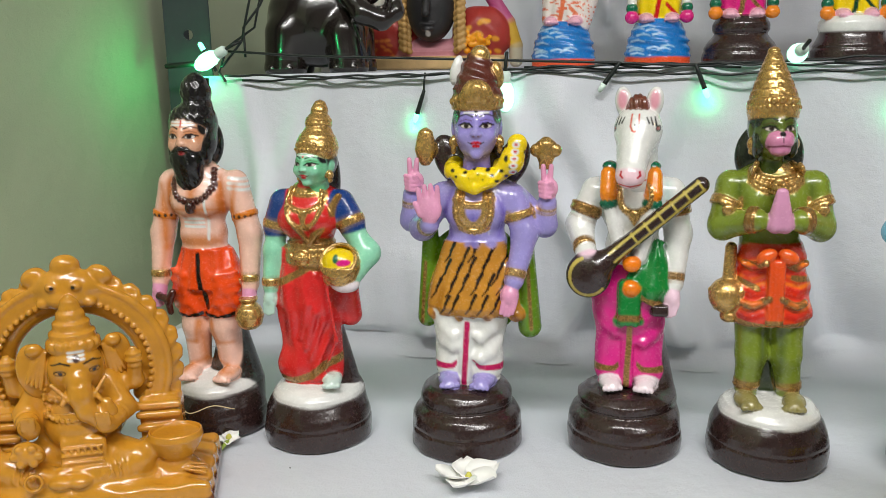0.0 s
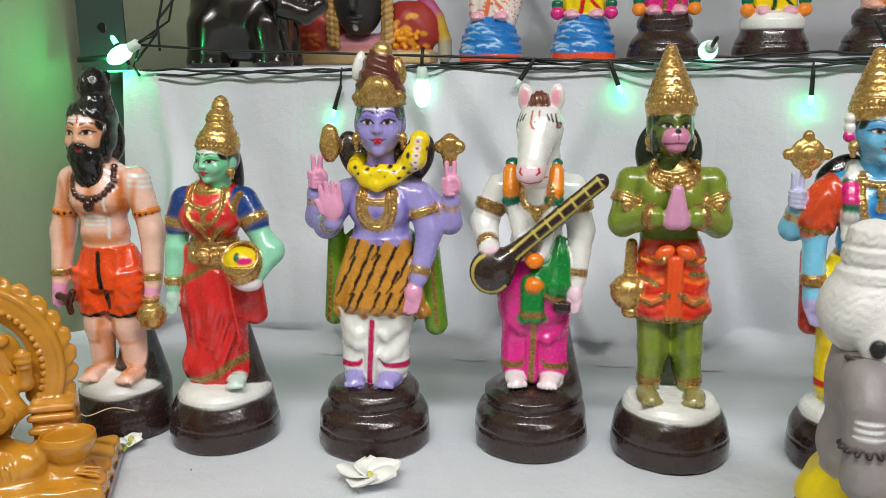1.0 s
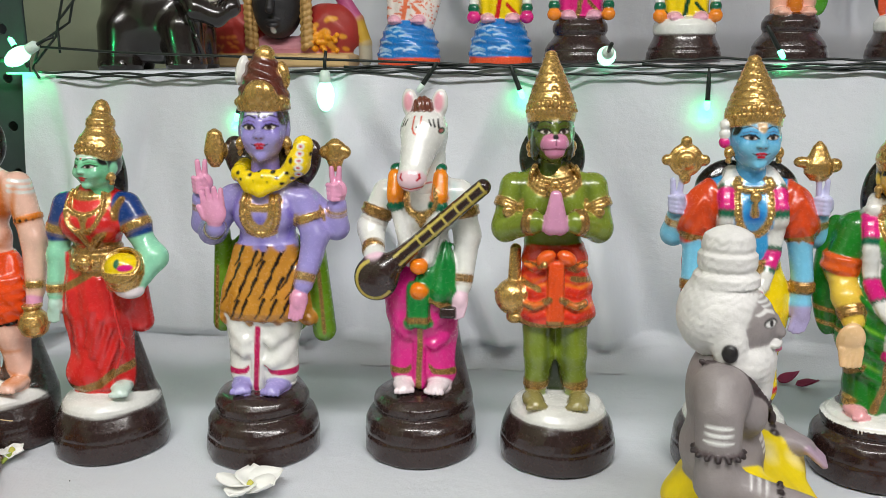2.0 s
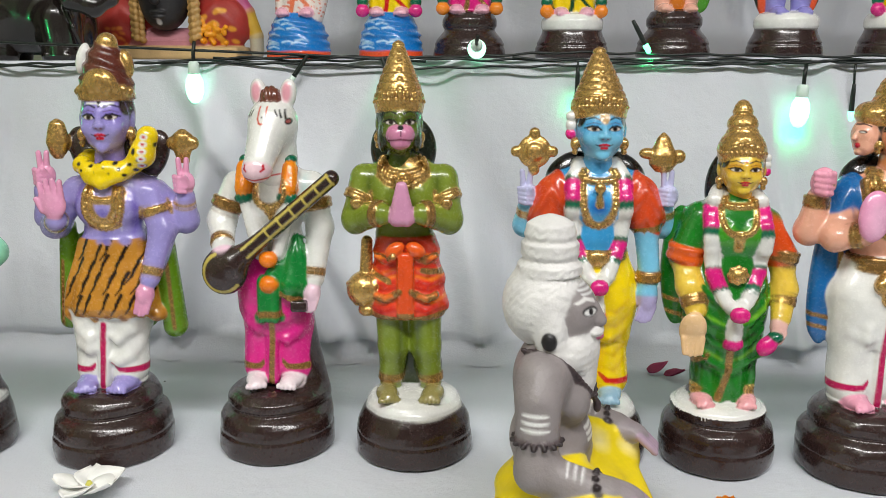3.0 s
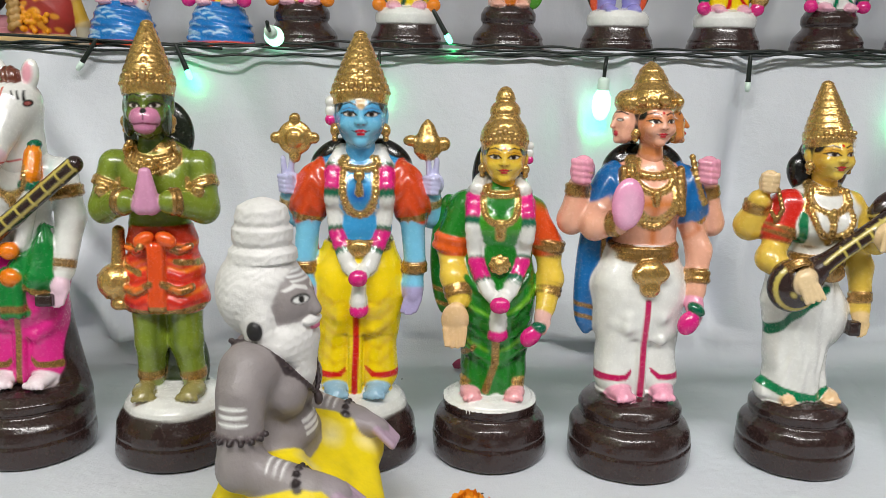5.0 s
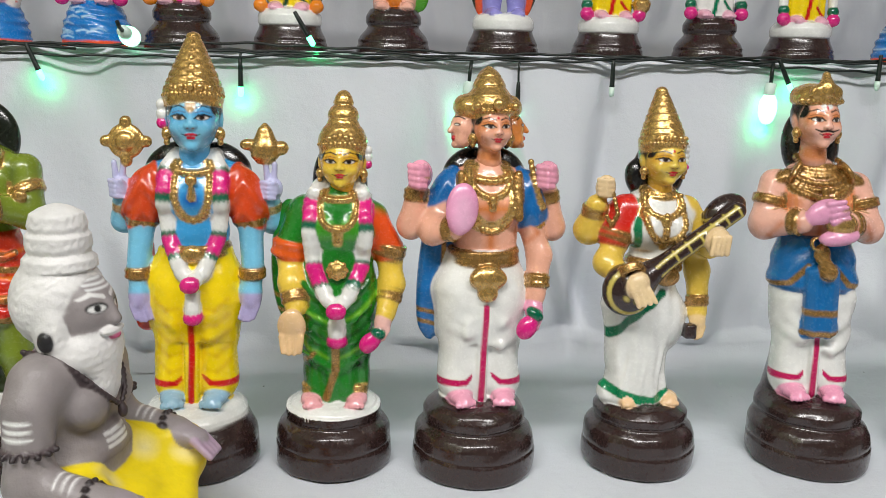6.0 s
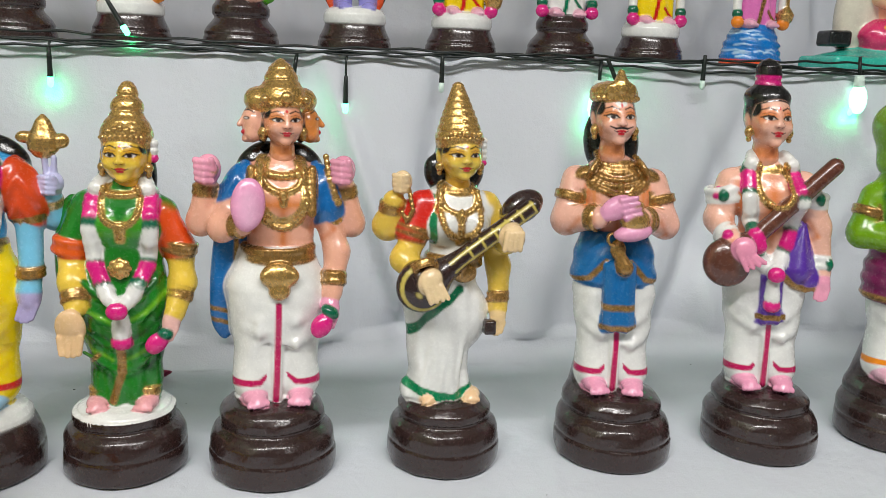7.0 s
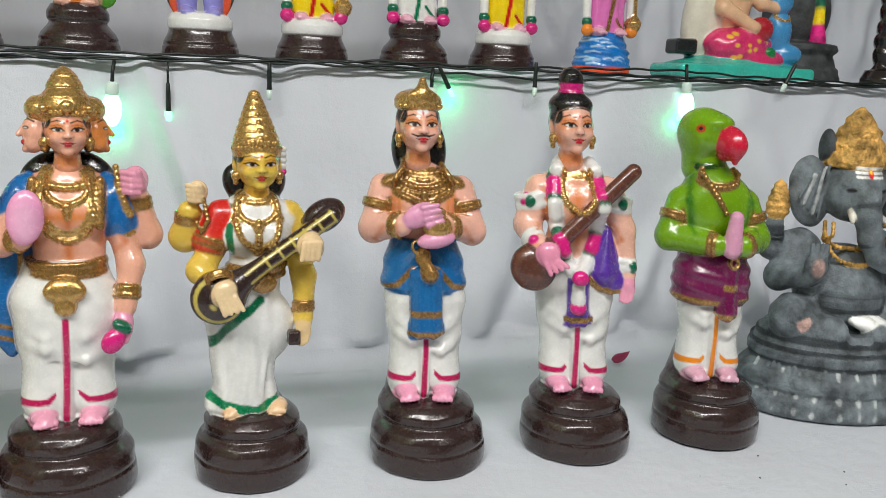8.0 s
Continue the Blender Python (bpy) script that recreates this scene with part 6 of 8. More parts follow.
def garlanded_minstrel():
    c = Clay(1.05)
    skin = rgb(238, 184, 162)
    base_brown(c, 43, 48)
    support(c, -4, BROWN, 44, -6)
    dhoti(c, -2, WHITE, WINE, WINE, rgb(240, 160, 190), 1.0, 124)
    c.lathe((-2, 0, 118), [(-26, 22), (-10, 27), (0, 29), (16, 28), (32, 24)], WHITE, 4, 0.66, "dhoti", folds(0.35, 0.2, 0.16))
    fan = lambda x, y, z: 0.7 * np.sin(14 * np.arctan2(x - 22, 178 - z))
    c.cap((20, -9, 172), (18, -12, 142), 5, 12, PURPLE, 3, "sash", fan)
    c.cap((20, -9, 160), (26, -10, 134), 6, 9, PURPLE, 3, "sash", fan)
    c.chain(on_front(c, [(4, -18, 138), (14, -18, 131), (24, -16, 127), (34, -12, 128)], 0.4), 2.3, DKGOLD, 1)
    c.box((-2, -18, 120), (8.5, 5.5, 20), 5, PURPLE, 2, tag="sash", waves=folds(0.5, 0.9, 0))
    c.stroke([(-12, 106), (10, 106)], 2, DKGOLD, only="sash")
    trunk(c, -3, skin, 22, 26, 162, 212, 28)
    for x, z in ((-22, 195), (16, 195), (-3, 196), (-3, 176)):
        c.dab((x, -12, z), (7, 10, 12), rgb(226, 120, 30), 5, only="body arm", amount=0.8)
    for s in (-1, 1):
        c.ring((-3 + s * 33, 2, 193), (s * 0.2, 0, 1), 12.4, 4, WHITE, 1)
        c.ell((-3 + s * 36, -10, 193), (4, 4, 5), DKGREEN, 1)
    c.ell((-42, -6, 193), (4.5, 5, 5), MAGENTA, 1)
    limb(c, [(-30, 2, 206), (-40, -2, 174), (-34, -22, 160)], [12, 10.5, 8], skin)
    c.ring((-37, -14, 165), (0.4, -0.7, -0.5), 9, 2.6, WHITE, 1)
    c.ell((-38, -24, 166), (4, 4, 4), MAGENTA, 1)
    lute(c, (-38, -24, 146), (38, -22, 219), 18, rgb(96, 56, 44), rgb(112, 68, 52), True)
    c.ell((-28, -33, 158), (9, 6, 9), rgb(236, 150, 180), 2, (0, 30, 0), "palm")
    for i in range(4):
        c.cap((-32 + i * 3.6, -36, 154), (-27 + i * 4.2, -38, 144 + i * 2), 2.2, 1.8, rgb(236, 150, 180), 0.8, "palm")
    limb(c, [(26, 2, 206), (36, 0, 172), (38, -8, 140)], [12, 10, 7.5], skin)
    c.ring((37, -6, 146), (0, -0.2, -1), 8.8, 3.2, WHITE, 1)
    c.ell((41, -13, 146), (4, 4, 5), DKGREEN, 1)
    relaxed(c, (38, -11, 132), rgb(238, 160, 185), 0.9, -2)
    garland(c, -3, 222, 19, 140, r=5.0)
    necklace(c, -3, 220, 12, 8, -13, 2.2)
    necklace(c, -3, 220, 13, 32, -20, 2.2, bead=3.4)
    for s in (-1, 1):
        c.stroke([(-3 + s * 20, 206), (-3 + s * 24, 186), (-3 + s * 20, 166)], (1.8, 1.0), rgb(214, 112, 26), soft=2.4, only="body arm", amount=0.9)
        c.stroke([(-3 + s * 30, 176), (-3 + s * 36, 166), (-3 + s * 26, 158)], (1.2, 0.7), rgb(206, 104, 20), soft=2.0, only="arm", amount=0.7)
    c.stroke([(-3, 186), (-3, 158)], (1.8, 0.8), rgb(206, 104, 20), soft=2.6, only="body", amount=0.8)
    h = face(skin, shade=rgb(226, 120, 30), mark=RED)
    h.ell((0, 4, 14.5), (18.6, 17.5, 12), HAIR, 2, tag="hair")
    h.lathe((0, 4, 21), [(0, 12), (3, 11), (7, 9.5), (12, 10.5), (18, 9.5), (22, 6), (24, 1)], HAIR, 1.5, 1, "hair")
    h.ring((0, 4, 28), (0, 0, 1), 9.2, 3.2, MAGENTA, 1)
    return [(c, (0, 0, 0), (0, 0, 0)), (h, (-6, -2, 246), (0, 0, 8))]


def parrot_sage():
    c = Clay(1.05)
    grn, plum = rgb(116, 164, 16), rgb(112, 16, 76)
    base_brown(c, 43, 48)
    support(c, -8, BROWN, 48, -8)
    dhoti(c, -2, WHITE, rgb(238, 140, 20), rgb(238, 140, 20), rgb(224, 170, 190), 1.0, 122)
    c.lathe((-4, 0, 112), [(0, 32), (4, 35), (24, 35), (44, 29)], plum, 3, 0.72, "wrap", lambda x, y, z: 0.7 * np.sin(0.5 * z + 0.1 * x))
    c.stroke([(-40, 116), (-4, 114), (34, 116)], 2.4, DKGOLD, only="wrap")
    c.ell((4, -21, 142), (8, 7, 12), plum, 2, tag="sash")
    c.cap((4, -22, 134), (4, -21, 108), 6, 9, plum, 2, "sash", folds(0.5, 0.9, 0))
    c.ring((5, -27, 148), (0.1, -1, 0.1), 4.6, 1.8, GOLD, 0.6)
    for z in (128, 104):
        c.stroke([(-5, z), (16, z)], 2.4, GOLD, only="sash")
    trunk(c, -5, grn, 27, 31, 168, 204, 26)
    c.ell((-6, 0, 188), (34, 23, 30), grn, 6, tag="body")
    c.cap((-10, 2, 204), (-16, 2, 226), 21, 15.5, grn, 7, "body")
    c.ring((-15, 2, 221), (0, 0, 1), 17.2, 1.2, rgb(24, 70, 14), 1)
    for x0, x1 in ((-30, -34), (18, 24)):
        c.stroke([(x0, 214), (x1, 194), (x1 + 4, 170)], (1.6, 1.0), rgb(20, 100, 16), soft=2, only="body arm", amount=0.8)
    for s in (-1, 1):
        e = (-6 + s * 40, -2, 164)
        limb(c, [(-6 + s * 30, 2, 196), e, (0 + s * 12, -27, 162)], [13, 11.5, 9], grn)
        c.ring(np.array(e) * 0.5 + np.array((-6 + s * 30, 2, 196)) * 0.5, (s * 9, -4, -32), 12.8, 2.4, DKGOLD, 0.6)
        c.ring((0 + s * 14, -25, 162), (s * 0.8, 0.6, 0), 9.6, 2.6, DKGOLD, 0.6)
        c.stroke([(-6 + s * 26, 196), (-6 + s * 24, 176)], 1.5, rgb(20, 110, 20), soft=2.5, only="body arm", amount=0.8)
    c.cap((0, -31, 160), (2, -32, 184), 8, 6, rgb(224, 160, 190), 2, "palm")
    necklace(c, -8, 222, 20, 16, -18, 2.8, DKGOLD, 4)
    c.chain([(-24, -17, 216), (-10, -24, 196), (-4, -26, 186)], 2.4, DKGOLD, 1, 4)
    h = Clay(0.65)
    h.ell((0, 2, 3), (20, 23, 21), grn, 3, tag="head")
    h.ell((0, -12, 12), (15, 11, 7), grn, 5, tag="head")
    h.cap((0, 4, -6), (0, 5, -24), 16, 14, grn, 5, "head")
    beak = rgb(205, 26, 58)
    h.ell((0, -23, -2), (10.5, 15, 13), beak, 1, (18, 0, 0), "beak")
    h.cap((0, -30, -5), (0, -29, -17), 6.5, 2.2, beak, 4, "beak")
    h.ell((0, -20, -13), (6.5, 7, 4), rgb(170, 20, 44), 1, tag="beak")
    for s in (-1, 1):
        h.dab((s * 19, -7, 8), (5, 4, 3.4), rgb(190, 60, 20), 0.5)
        h.dab((s * 20, -7, 8), (4, 2, 1.8), BLACK, 0.4)
    h.dab((0, -8, -20), (19, 14, 2), rgb(20, 90, 16), 2, only="head", amount=0.8)
    return [(c, (0, 0, 0), (0, 0, 0)), (h, (-18, 0, 246), (0, 0, 34))]


# figure, x, y, turn, lean, head size, head height, girth
ROW = [
    (bearded_sage, -0.2095, 0.004, 0, (-0.02, 0.04), (1.0, 1.0, 1.02), 238, 0.93, "bearded_sage_figurine", "bearded sage figurine in orange loincloth on brown base"),
    (sari_lady, -0.1218, 0.001, 0, (0, 0.03), (0.83, 0.88, 0.76), 218, 1.0, "sari_lady_figurine", "green-faced lady figurine in red sari holding a basket"),
    (blue_ascetic, -0.0011, 0.0056, 0, (0, 0.08), (1.0, 1.0, 1.12), 245, 1.0, "ascetic_figurine", "lavender four-armed figurine with tiger skirt and yellow snake"),
    (horse_minstrel, 0.1196, 0.020, 0, (0, 0.06), (1.0, 1.05, 1.0), 235, 0.96, "horse_headed_figurine", "white horse-headed figurine with lute and pink dhoti"),
    (monkey_devotee, 0.2242, 0.0172, 2, (0, 0.03), (0.95, 0.95, 0.98), 243, 0.92, "monkey_figurine", "olive green monkey figurine with joined palms and gold crown"),
    (blue_king_god, 0.352, 0.015, 0, (0, 0.07), (1.0, 1.0, 1.0), 239, 1.0, "blue_god_figurine", "blue crowned figurine in yellow dhoti with flower garland"),
    (green_sari_lady, 0.4478, 0.0136, -2, (0, 0.05), (0.81, 0.86, 0.79), 212.5, 1.06, "green_sari_figurine", "yellow-faced lady figurine in green sari with garland"),
    (four_faced_elder, 0.547, 0.001, 4, (0, 0.08), (0.82, 0.88, 0.75), 238, 0.95, "four_faced_figurine", "four-faced figurine in white dhoti with blue shawl"),
    (white_sari_minstrel, 0.6682, 0.003, 3, (0, 0.03), (0.85, 0.88, 0.77), 219, 1.0, "lute_lady_figurine", "yellow-faced lady figurine in white sari playing a lute"),
    (moustached_prince, 0.7972, 0.0, -11, (-0.03, 0.09), (0.9, 0.95, 0.9), 247, 0.97, "prince_figurine", "moustached prince figurine in blue sash and white dhoti"),
    (garlanded_minstrel, 0.9187, -0.0007, -14, (-0.05, 0.05), (0.92, 0.97, 0.95), 250, 0.97, "minstrel_figurine", "garlanded minstrel figurine with brown lute and topknot"),
    (parrot_sage, 1.0394, 0.0024, -14, (-0.02, 0.04), (1.0, 1.06, 0.98), 243, 0.9, "parrot_headed_figurine", "green parrot-headed figurine with red beak and plum sash"),
]
for make, x, y, yaw, lean, size, hz, girth, nm, label in ROW:
    (body, o, r), (top, off, rot) = make()
    statue(nm, [(body, o, r), (top, (off[0], off[1], hz), rot)], ENAMEL, put(x, y, 0, yaw), label, lean=lean, head=size, girth=girth)


# ---- larger clay pieces on the lower step ----
def seated_elder():
    """Grey seated elder with white hair, beard and yellow cloth."""
    c = Clay(1.1)
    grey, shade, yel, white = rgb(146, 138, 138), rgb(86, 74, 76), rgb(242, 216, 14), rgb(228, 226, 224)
    c.lathe((0, -4, 0), [(0, 50), (3, 54), (12, 54), (18, 50)], BROWN, 2, 0.86, "base")
    c.ell((0, -6, 36), (56, 40, 26), yel, 6, tag="lap", waves=lambda x, y, z: 0.9 * np.sin(0.18 * x + 0.15 * z + 0.1 * y))
    for s in (-1, 1):
        c.cap((s * 22, -6, 54), (s * 47, -30, 48), 19, 19, yel, 8, "lap", folds(0.8, 0.12, 0.3))
        c.cap((s * 50, -26, 42), (s * 8, -46, 30), 16, 13, yel, 8, "lap")
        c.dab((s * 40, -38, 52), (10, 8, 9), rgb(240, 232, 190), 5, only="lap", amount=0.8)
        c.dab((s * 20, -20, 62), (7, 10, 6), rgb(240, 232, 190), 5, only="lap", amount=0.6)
    c.ell((4, -44, 24), (12, 9, 6), BROWN, 2)
    c.ell((0, 2, 72), (29, 24, 24), grey, 8, tag="body")
    c.ell((0, 4, 104), (31, 20, 28), grey, 8, tag="body")
    c.cap((-27, 5, 116), (27, 5, 116), 15, 15, grey, 10, "body")
    for s in (-1, 1):
        c.ell((s * 13, -12, 100), (14, 9, 12), grey, 6, tag="body")
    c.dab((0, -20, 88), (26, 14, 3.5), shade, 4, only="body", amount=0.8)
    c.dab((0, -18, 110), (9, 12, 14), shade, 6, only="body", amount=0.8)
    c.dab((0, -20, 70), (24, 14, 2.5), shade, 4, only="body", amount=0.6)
    for i in range(3):
        c.stroke([(-9, 76 + i * 3.4), (9, 76 + i * 3.4)], 1.1, white, only="body")
    for s in (-1, 1):
        a, e, w = np.array((s * 37, 5, 112.0)), np.array((s * 43, 4, 70.0)), np.array((s * 43, -33, 63.0))
        limb(c, [a, e, w], [14, 11, 8.5], grey, "arm", 6)
        c.ell(w + (-s * 3, -9, -1), (8, 12, 6), rgb(152, 142, 146), 4, (14, 0, 0), "palm")
        for i in range(4):
            c.cap(w + (-s * 3 - 6 + i * 4, -15, -2), w + (-s * 5 - 6 + i * 4, -25, -10), 2.6, 2.2, rgb(172, 148, 168), 1, "palm")
        c.ring(a * 0.42 + e * 0.58, e - a, 13.0, 0.8, shade, 0.6)
        for i in range(9):
            b = radians(-100 + 25 * i) * s
            q = a * 0.42 + e * 0.58
            c.ell((q[0] + s * 13.4 * math.cos(b), q[1] - 13.4 * math.sin(b), q[2]), (1.7, 1.7, 1.7), rgb(48, 38, 40), 0.6, bias=0.5)
        for i in range(12):
            b = radians(30 * i)
            c.ell(w + (9.3 * math.cos(b), 3 + 2.5 * math.sin(b), 1.5 + 9.3 * math.sin(b)), (1.7, 1.7, 1.7), rgb(48, 38, 40), 0.5, bias=0.4)
        for i in range(3):
            q = a * 0.72 + e * 0.28 + (0, 0, 4 - i * 4)
            c.dab(q + (s * 13, 0, 0), (6, 10, 1.1), rgb(240, 240, 238), 0.5, only="arm")
            c.dab(w + (0, 12 + i * 4, 6 + i * 1.5), (8, 1.0, 8), rgb(225, 222, 222), 0.5, only="arm")
    for s in (-1, 1):
        pts = [(s * 21, 16, 130), (s * 23, 0, 129), (s * 21, -10, 122), (s * 14, -18, 110), (s * 7, -22, 102), (0, -23, 96)]
        c.chain(pts, 1.7, rgb(60, 48, 50), 0.6, 3.4)
    c.ell((0, -24, 93), (3, 2.4, 4), rgb(60, 48, 50), 1)
    h = Clay(0.8)
    rough = lambda x, y, z: 0.12 * np.sin(1.6 * x + 2.4 * np.sin(0.5 * z + 0.3 * y)) + 0.12 * np.sin(1.3 * z + 0.5 * y + 2.4 * np.sin(0.4 * x + 0.6 * y))
    h.ell((0, 7, 2), (24, 24, 26), white, 2, tag="hair", waves=rough)
    h.ell((0, -6, -2), (18.5, 17, 20), grey, 1, tag="face")
    h.cap((0, -22, 3), (0, -25, -5), 2, 3.4, grey, 3, "face")
    h.ell((0, -11, -22), (19, 14, 17), white, 3, tag="beard", waves=rough)
    h.ell((0, -15, -38), (11, 9, 17), white, 5, tag="beard", waves=rough)
    h.ell((0, -23, -11), (9, 4, 2.6), white, 1, tag="beard")
    h.ell((0, -24.5, -14), (4, 2.6, 1.8), rgb(200, 90, 130), 1)
    h.lathe((0, 5, 20), [(0, 18.5), (5, 18), (8, 15), (11, 16.2), (17, 16), (19, 14), (22, 14.6), (28, 13), (31, 8), (33, 2)], white, 2, 1, "hair", rough)
    for s in (-1, 1):
        h.ell((s * 19, -1, -11), (6, 9, 15), white, 3, tag="hair", waves=rough)
        h.ell((s * 13, -6, -24), (9, 10, 14), white, 4, tag="beard", waves=rough)
        h.ell((s * 25, -2, -13), (2.5, 4, 5), rgb(32, 30, 32), 0.8, bias=0.4)
        h.dab((s * 8, -20, 2), (5.6, 9, 2.8), BLACK, 0.5, only="face")
        h.dab((s * 8, -20, 1.6), (4.6, 9, 1.9), rgb(230, 230, 228), 0.5, only="face")
        h.dab((s * 8, -20, 1.8), (1.8, 9, 1.9), BLACK, 0.4, only="face")
        h.stroke([(s * 3, 7), (s * 9, 9), (s * 14, 7)], (1.2, 0.7), white, only="face")
    for i in range(3):
        h.stroke([(-9, 11 + i * 2.2), (9, 11 + i * 2.2)], 0.6, rgb(225, 225, 225), only="face")
    return [(c, (0, 0, 0), (0, 0, 0)), (h, (0, 1, 150), (0, 0, -6))]


def lamp_shrine():
    """Mustard-glazed elephant-headed deity seated under an arch, with an oil bowl at each side."""
    c = Clay(1.1)
    mus, brn = rgb(206, 143, 42), rgb(104, 58, 30)
    c.box((0, 6, 4), (94, 46, 4), 2, brn, 1)
    c.box((0, 4, 12), (92, 44, 6), 4, mus, 3, waves=lambda x, y, z: 0.7 * np.sin(0.2 * x + 0.3 * y))
    c.ell((0, 0, 18), (70, 38, 16), mus, 8)
    # arch with a groove, beads and a leafy rim
    n = 40
    for i in range(n):
        a0, a1 = radians(-30 + 240 * i / n), radians(-30 + 240 * (i + 1) / n)
        p = [(58 * math.cos(a), 18, 92 + 56 * math.sin(a)) for a in (a0, a1)]
        c.cap(p[0], p[1], 9.5, 9.5, mus, 3)
        for rr, yy, b in ((52, 8, 2.2), (64, 10, 3.0)):
            q = [(rr * math.cos(a), yy, 92 + (rr - 1) * math.sin(a)) for a in (a0, (a0 + a1) / 2)]
            for v in q[: 2 if rr > 60 else 1]:
                c.ell(v, (b, b, b), mus, 0.7)
        if i % 2 == 0:
            c.ell((69 * math.cos(a0), 18, 92 + 67 * math.sin(a0)), (5.2, 4.5, 5.2), mus, 1.5)
    for s in (-1, 1):
        c.box((s * 56, 14, 46), (15, 12, 22), 5, mus, 4)
        for z in (36, 46, 56, 63):
            c.cap((s * 42, 1, z), (s * 69, 1, z), 2.8, 2.8, mus, 1)
        c.lathe((s * 68, -14, 28), [(0, 8), (4, 13), (11, 17), (17, 19.5), (19, 19)], mus, 1.5, 0.85, "bowl")
        c.ring((s * 68, -14, 47), (0, 0, 1), 18.6, 1.8, mus, 0.8, 0.85)
        c.cap((s * 68, -10, 16), (s * 68, -12, 30), 16, 9, mus, 5)
    # beast mask on the crown of the arch
    c.ell((0, 12, 152), (22, 12, 15), mus, 4)
    c.ell((0, 6, 145), (14, 9, 7), mus, 3)
    c.ell((0, 5, 136), (6, 6, 7), mus, 2)
    c.ell((0, 12, 168), (10, 8, 8), mus, 2)
    for s in (-1, 1):
        c.ell((s * 22, 14, 160), (9, 6, 7), mus, 2, (0, s * 30, 0))
        c.dab((s * 7, 0, 155), (1.6, 6, 1.6), BLACK, 0.5)
        c.ell((s * 8, 2, 155), (4, 4, 3.5), mus, 1)
        c.ell((s * 15, 6, 143), (5, 5, 4), mus, 1.5)
    # inner band of the arch
    for i in range(n):
        a0, a1 = radians(-30 + 240 * i / n), radians(-30 + 240 * (i + 1) / n)
        c.cap((49 * math.cos(a0), 18, 92 + 47 * math.sin(a0)), (49 * math.cos(a1), 18, 92 + 47 * math.sin(a1)), 6.5, 6.5, mus, 2)
        if i % 2:
            c.cap((66 * math.cos(a0), 16, 92 + 64 * math.sin(a0)), (71 * math.cos(a0 + 0.04), 17, 92 + 69 * math.sin(a0 + 0.04)), 4.8, 2.6, mus, 2)
    # seated body, lap cloth and folded legs
    c.ell((0, 6, 62), (31, 19, 36), mus, 6)
    c.ell((2, -9, 58), (21, 16, 18), mus, 5)
    c.ring((2, -6, 66), (0, 0.2, 1), 22, 1.6, mus, 1, 0.85)
    c.box((8, -25, 40), (15, 4, 14), 3, mus, 3, (-14, 0, 4))
    for k in range(4):
        c.cap((-5, -29 - k * 0.9, 48 - k * 5), (21, -28 - k * 0.9, 49 - k * 5), 1.1, 1.1, mus, 0.7)
    for k in range(6):
        c.cap((-4 + k * 4.4, -29, 48), (-2 + k * 4.4, -29, 43), 1.0, 1.0, mus, 0.6)
    for s in (-1, 1):
        c.cap((s * 16, -4, 36), (s * 42, -18, 33), 13, 11.5, mus, 6)
        c.cap((s * 42, -18, 30), (s * 8, -30, 27), 10, 7, mus, 5)
        for k in range(4):
            c.ring((s * (34 - 5 * k), -22 - 2 * k, 30 - k * 0.6), (-s * 0.9, -0.35, 0), 10.5 - 0.9 * k, 1.0, mus, 0.8)
        c.ell((s * 6, -36, 27), (8, 6, 4.5), mus, 2)
        c.cap((s * 22, 2, 86), (s * 33, -4, 66), 8.5, 8, mus, 5)
        c.cap((s * 33, -4, 66), (s * 27, -22, 62), 7.5, 6, mus, 4)
        for k in range(3):
            c.ring((s * (31 - 1.8 * k), -9 - 5 * k, 65 - k), (-s * 0.3, -0.9, -0.2), 8.2 - 0.6 * k, 1.4, mus, 0.6)
        c.cap((s * 22, 8, 84), (s * 40, 6, 82), 7, 6, mus, 4)
        c.cap((s * 40, 6, 82), (s * 42, 2, 96), 6, 5, mus, 3)
        c.ell((s * 42, 0, 101), (6, 5, 8), mus, 2, waves=lambda x, y, z: 0.6 * np.sin(1.3 * z))
        c.ell((s * 24, -26, 64), (6.5, 5, 7.5), mus, 2)
        for i in range(4):
            c.cap((s * 21 + i * 2.2 * s, -30, 65), (s * 20 + i * 2.5 * s, -31, 73), 1.6, 1.3, mus, 0.7)
        for k in range(3):
            c.cap((s * 50, -16, 25 + k * 2.5), (s * 88, -28 + 4 * k, 21 + k), 1.4, 1.0, mus, 2)
    c.ell((-26, -30, 48), (11, 7, 8), mus, 2, (0, 20, 0))
    for k in range(6):
        c.ell((-26 + 8 * math.cos(k * 1.05), -35, 48 + 6 * math.sin(k * 1.05)), (3, 2.5, 3), mus, 1)
    c.ring((-22, -40, 31), (0.2, -1, 0.2), 6, 1.8, mus, 0.6)
    necklace(c, 0, 92, 22, 16, -16, 2.6, mus, 4.2)
    necklace(c, 0, 92, 20, 26, -20, 2.0, mus, 3.6)
    h = Clay(0.85)
    h.ell((0, 0, 0), (20, 18, 21), mus, 4, tag="face")
    h.ell((0, -7, 7), (15, 12, 10), mus, 4, tag="face")
    trunk_pts = [(0, -16, -4), (0, -20, -15), (3, -22, -26), (11, -23, -33), (18, -22, -29), (17, -23, -22)]
    limb(h, trunk_pts, [8.5, 8, 7, 6, 5.2, 4.2], mus, "face", 4)
    for z in range(5):
        h.ring((0.4 * z, -19 - z * 0.6, -9 - z * 4), (0.1, -0.2, -1), 8.2 - z * 0.4, 0.8, mus, 1)
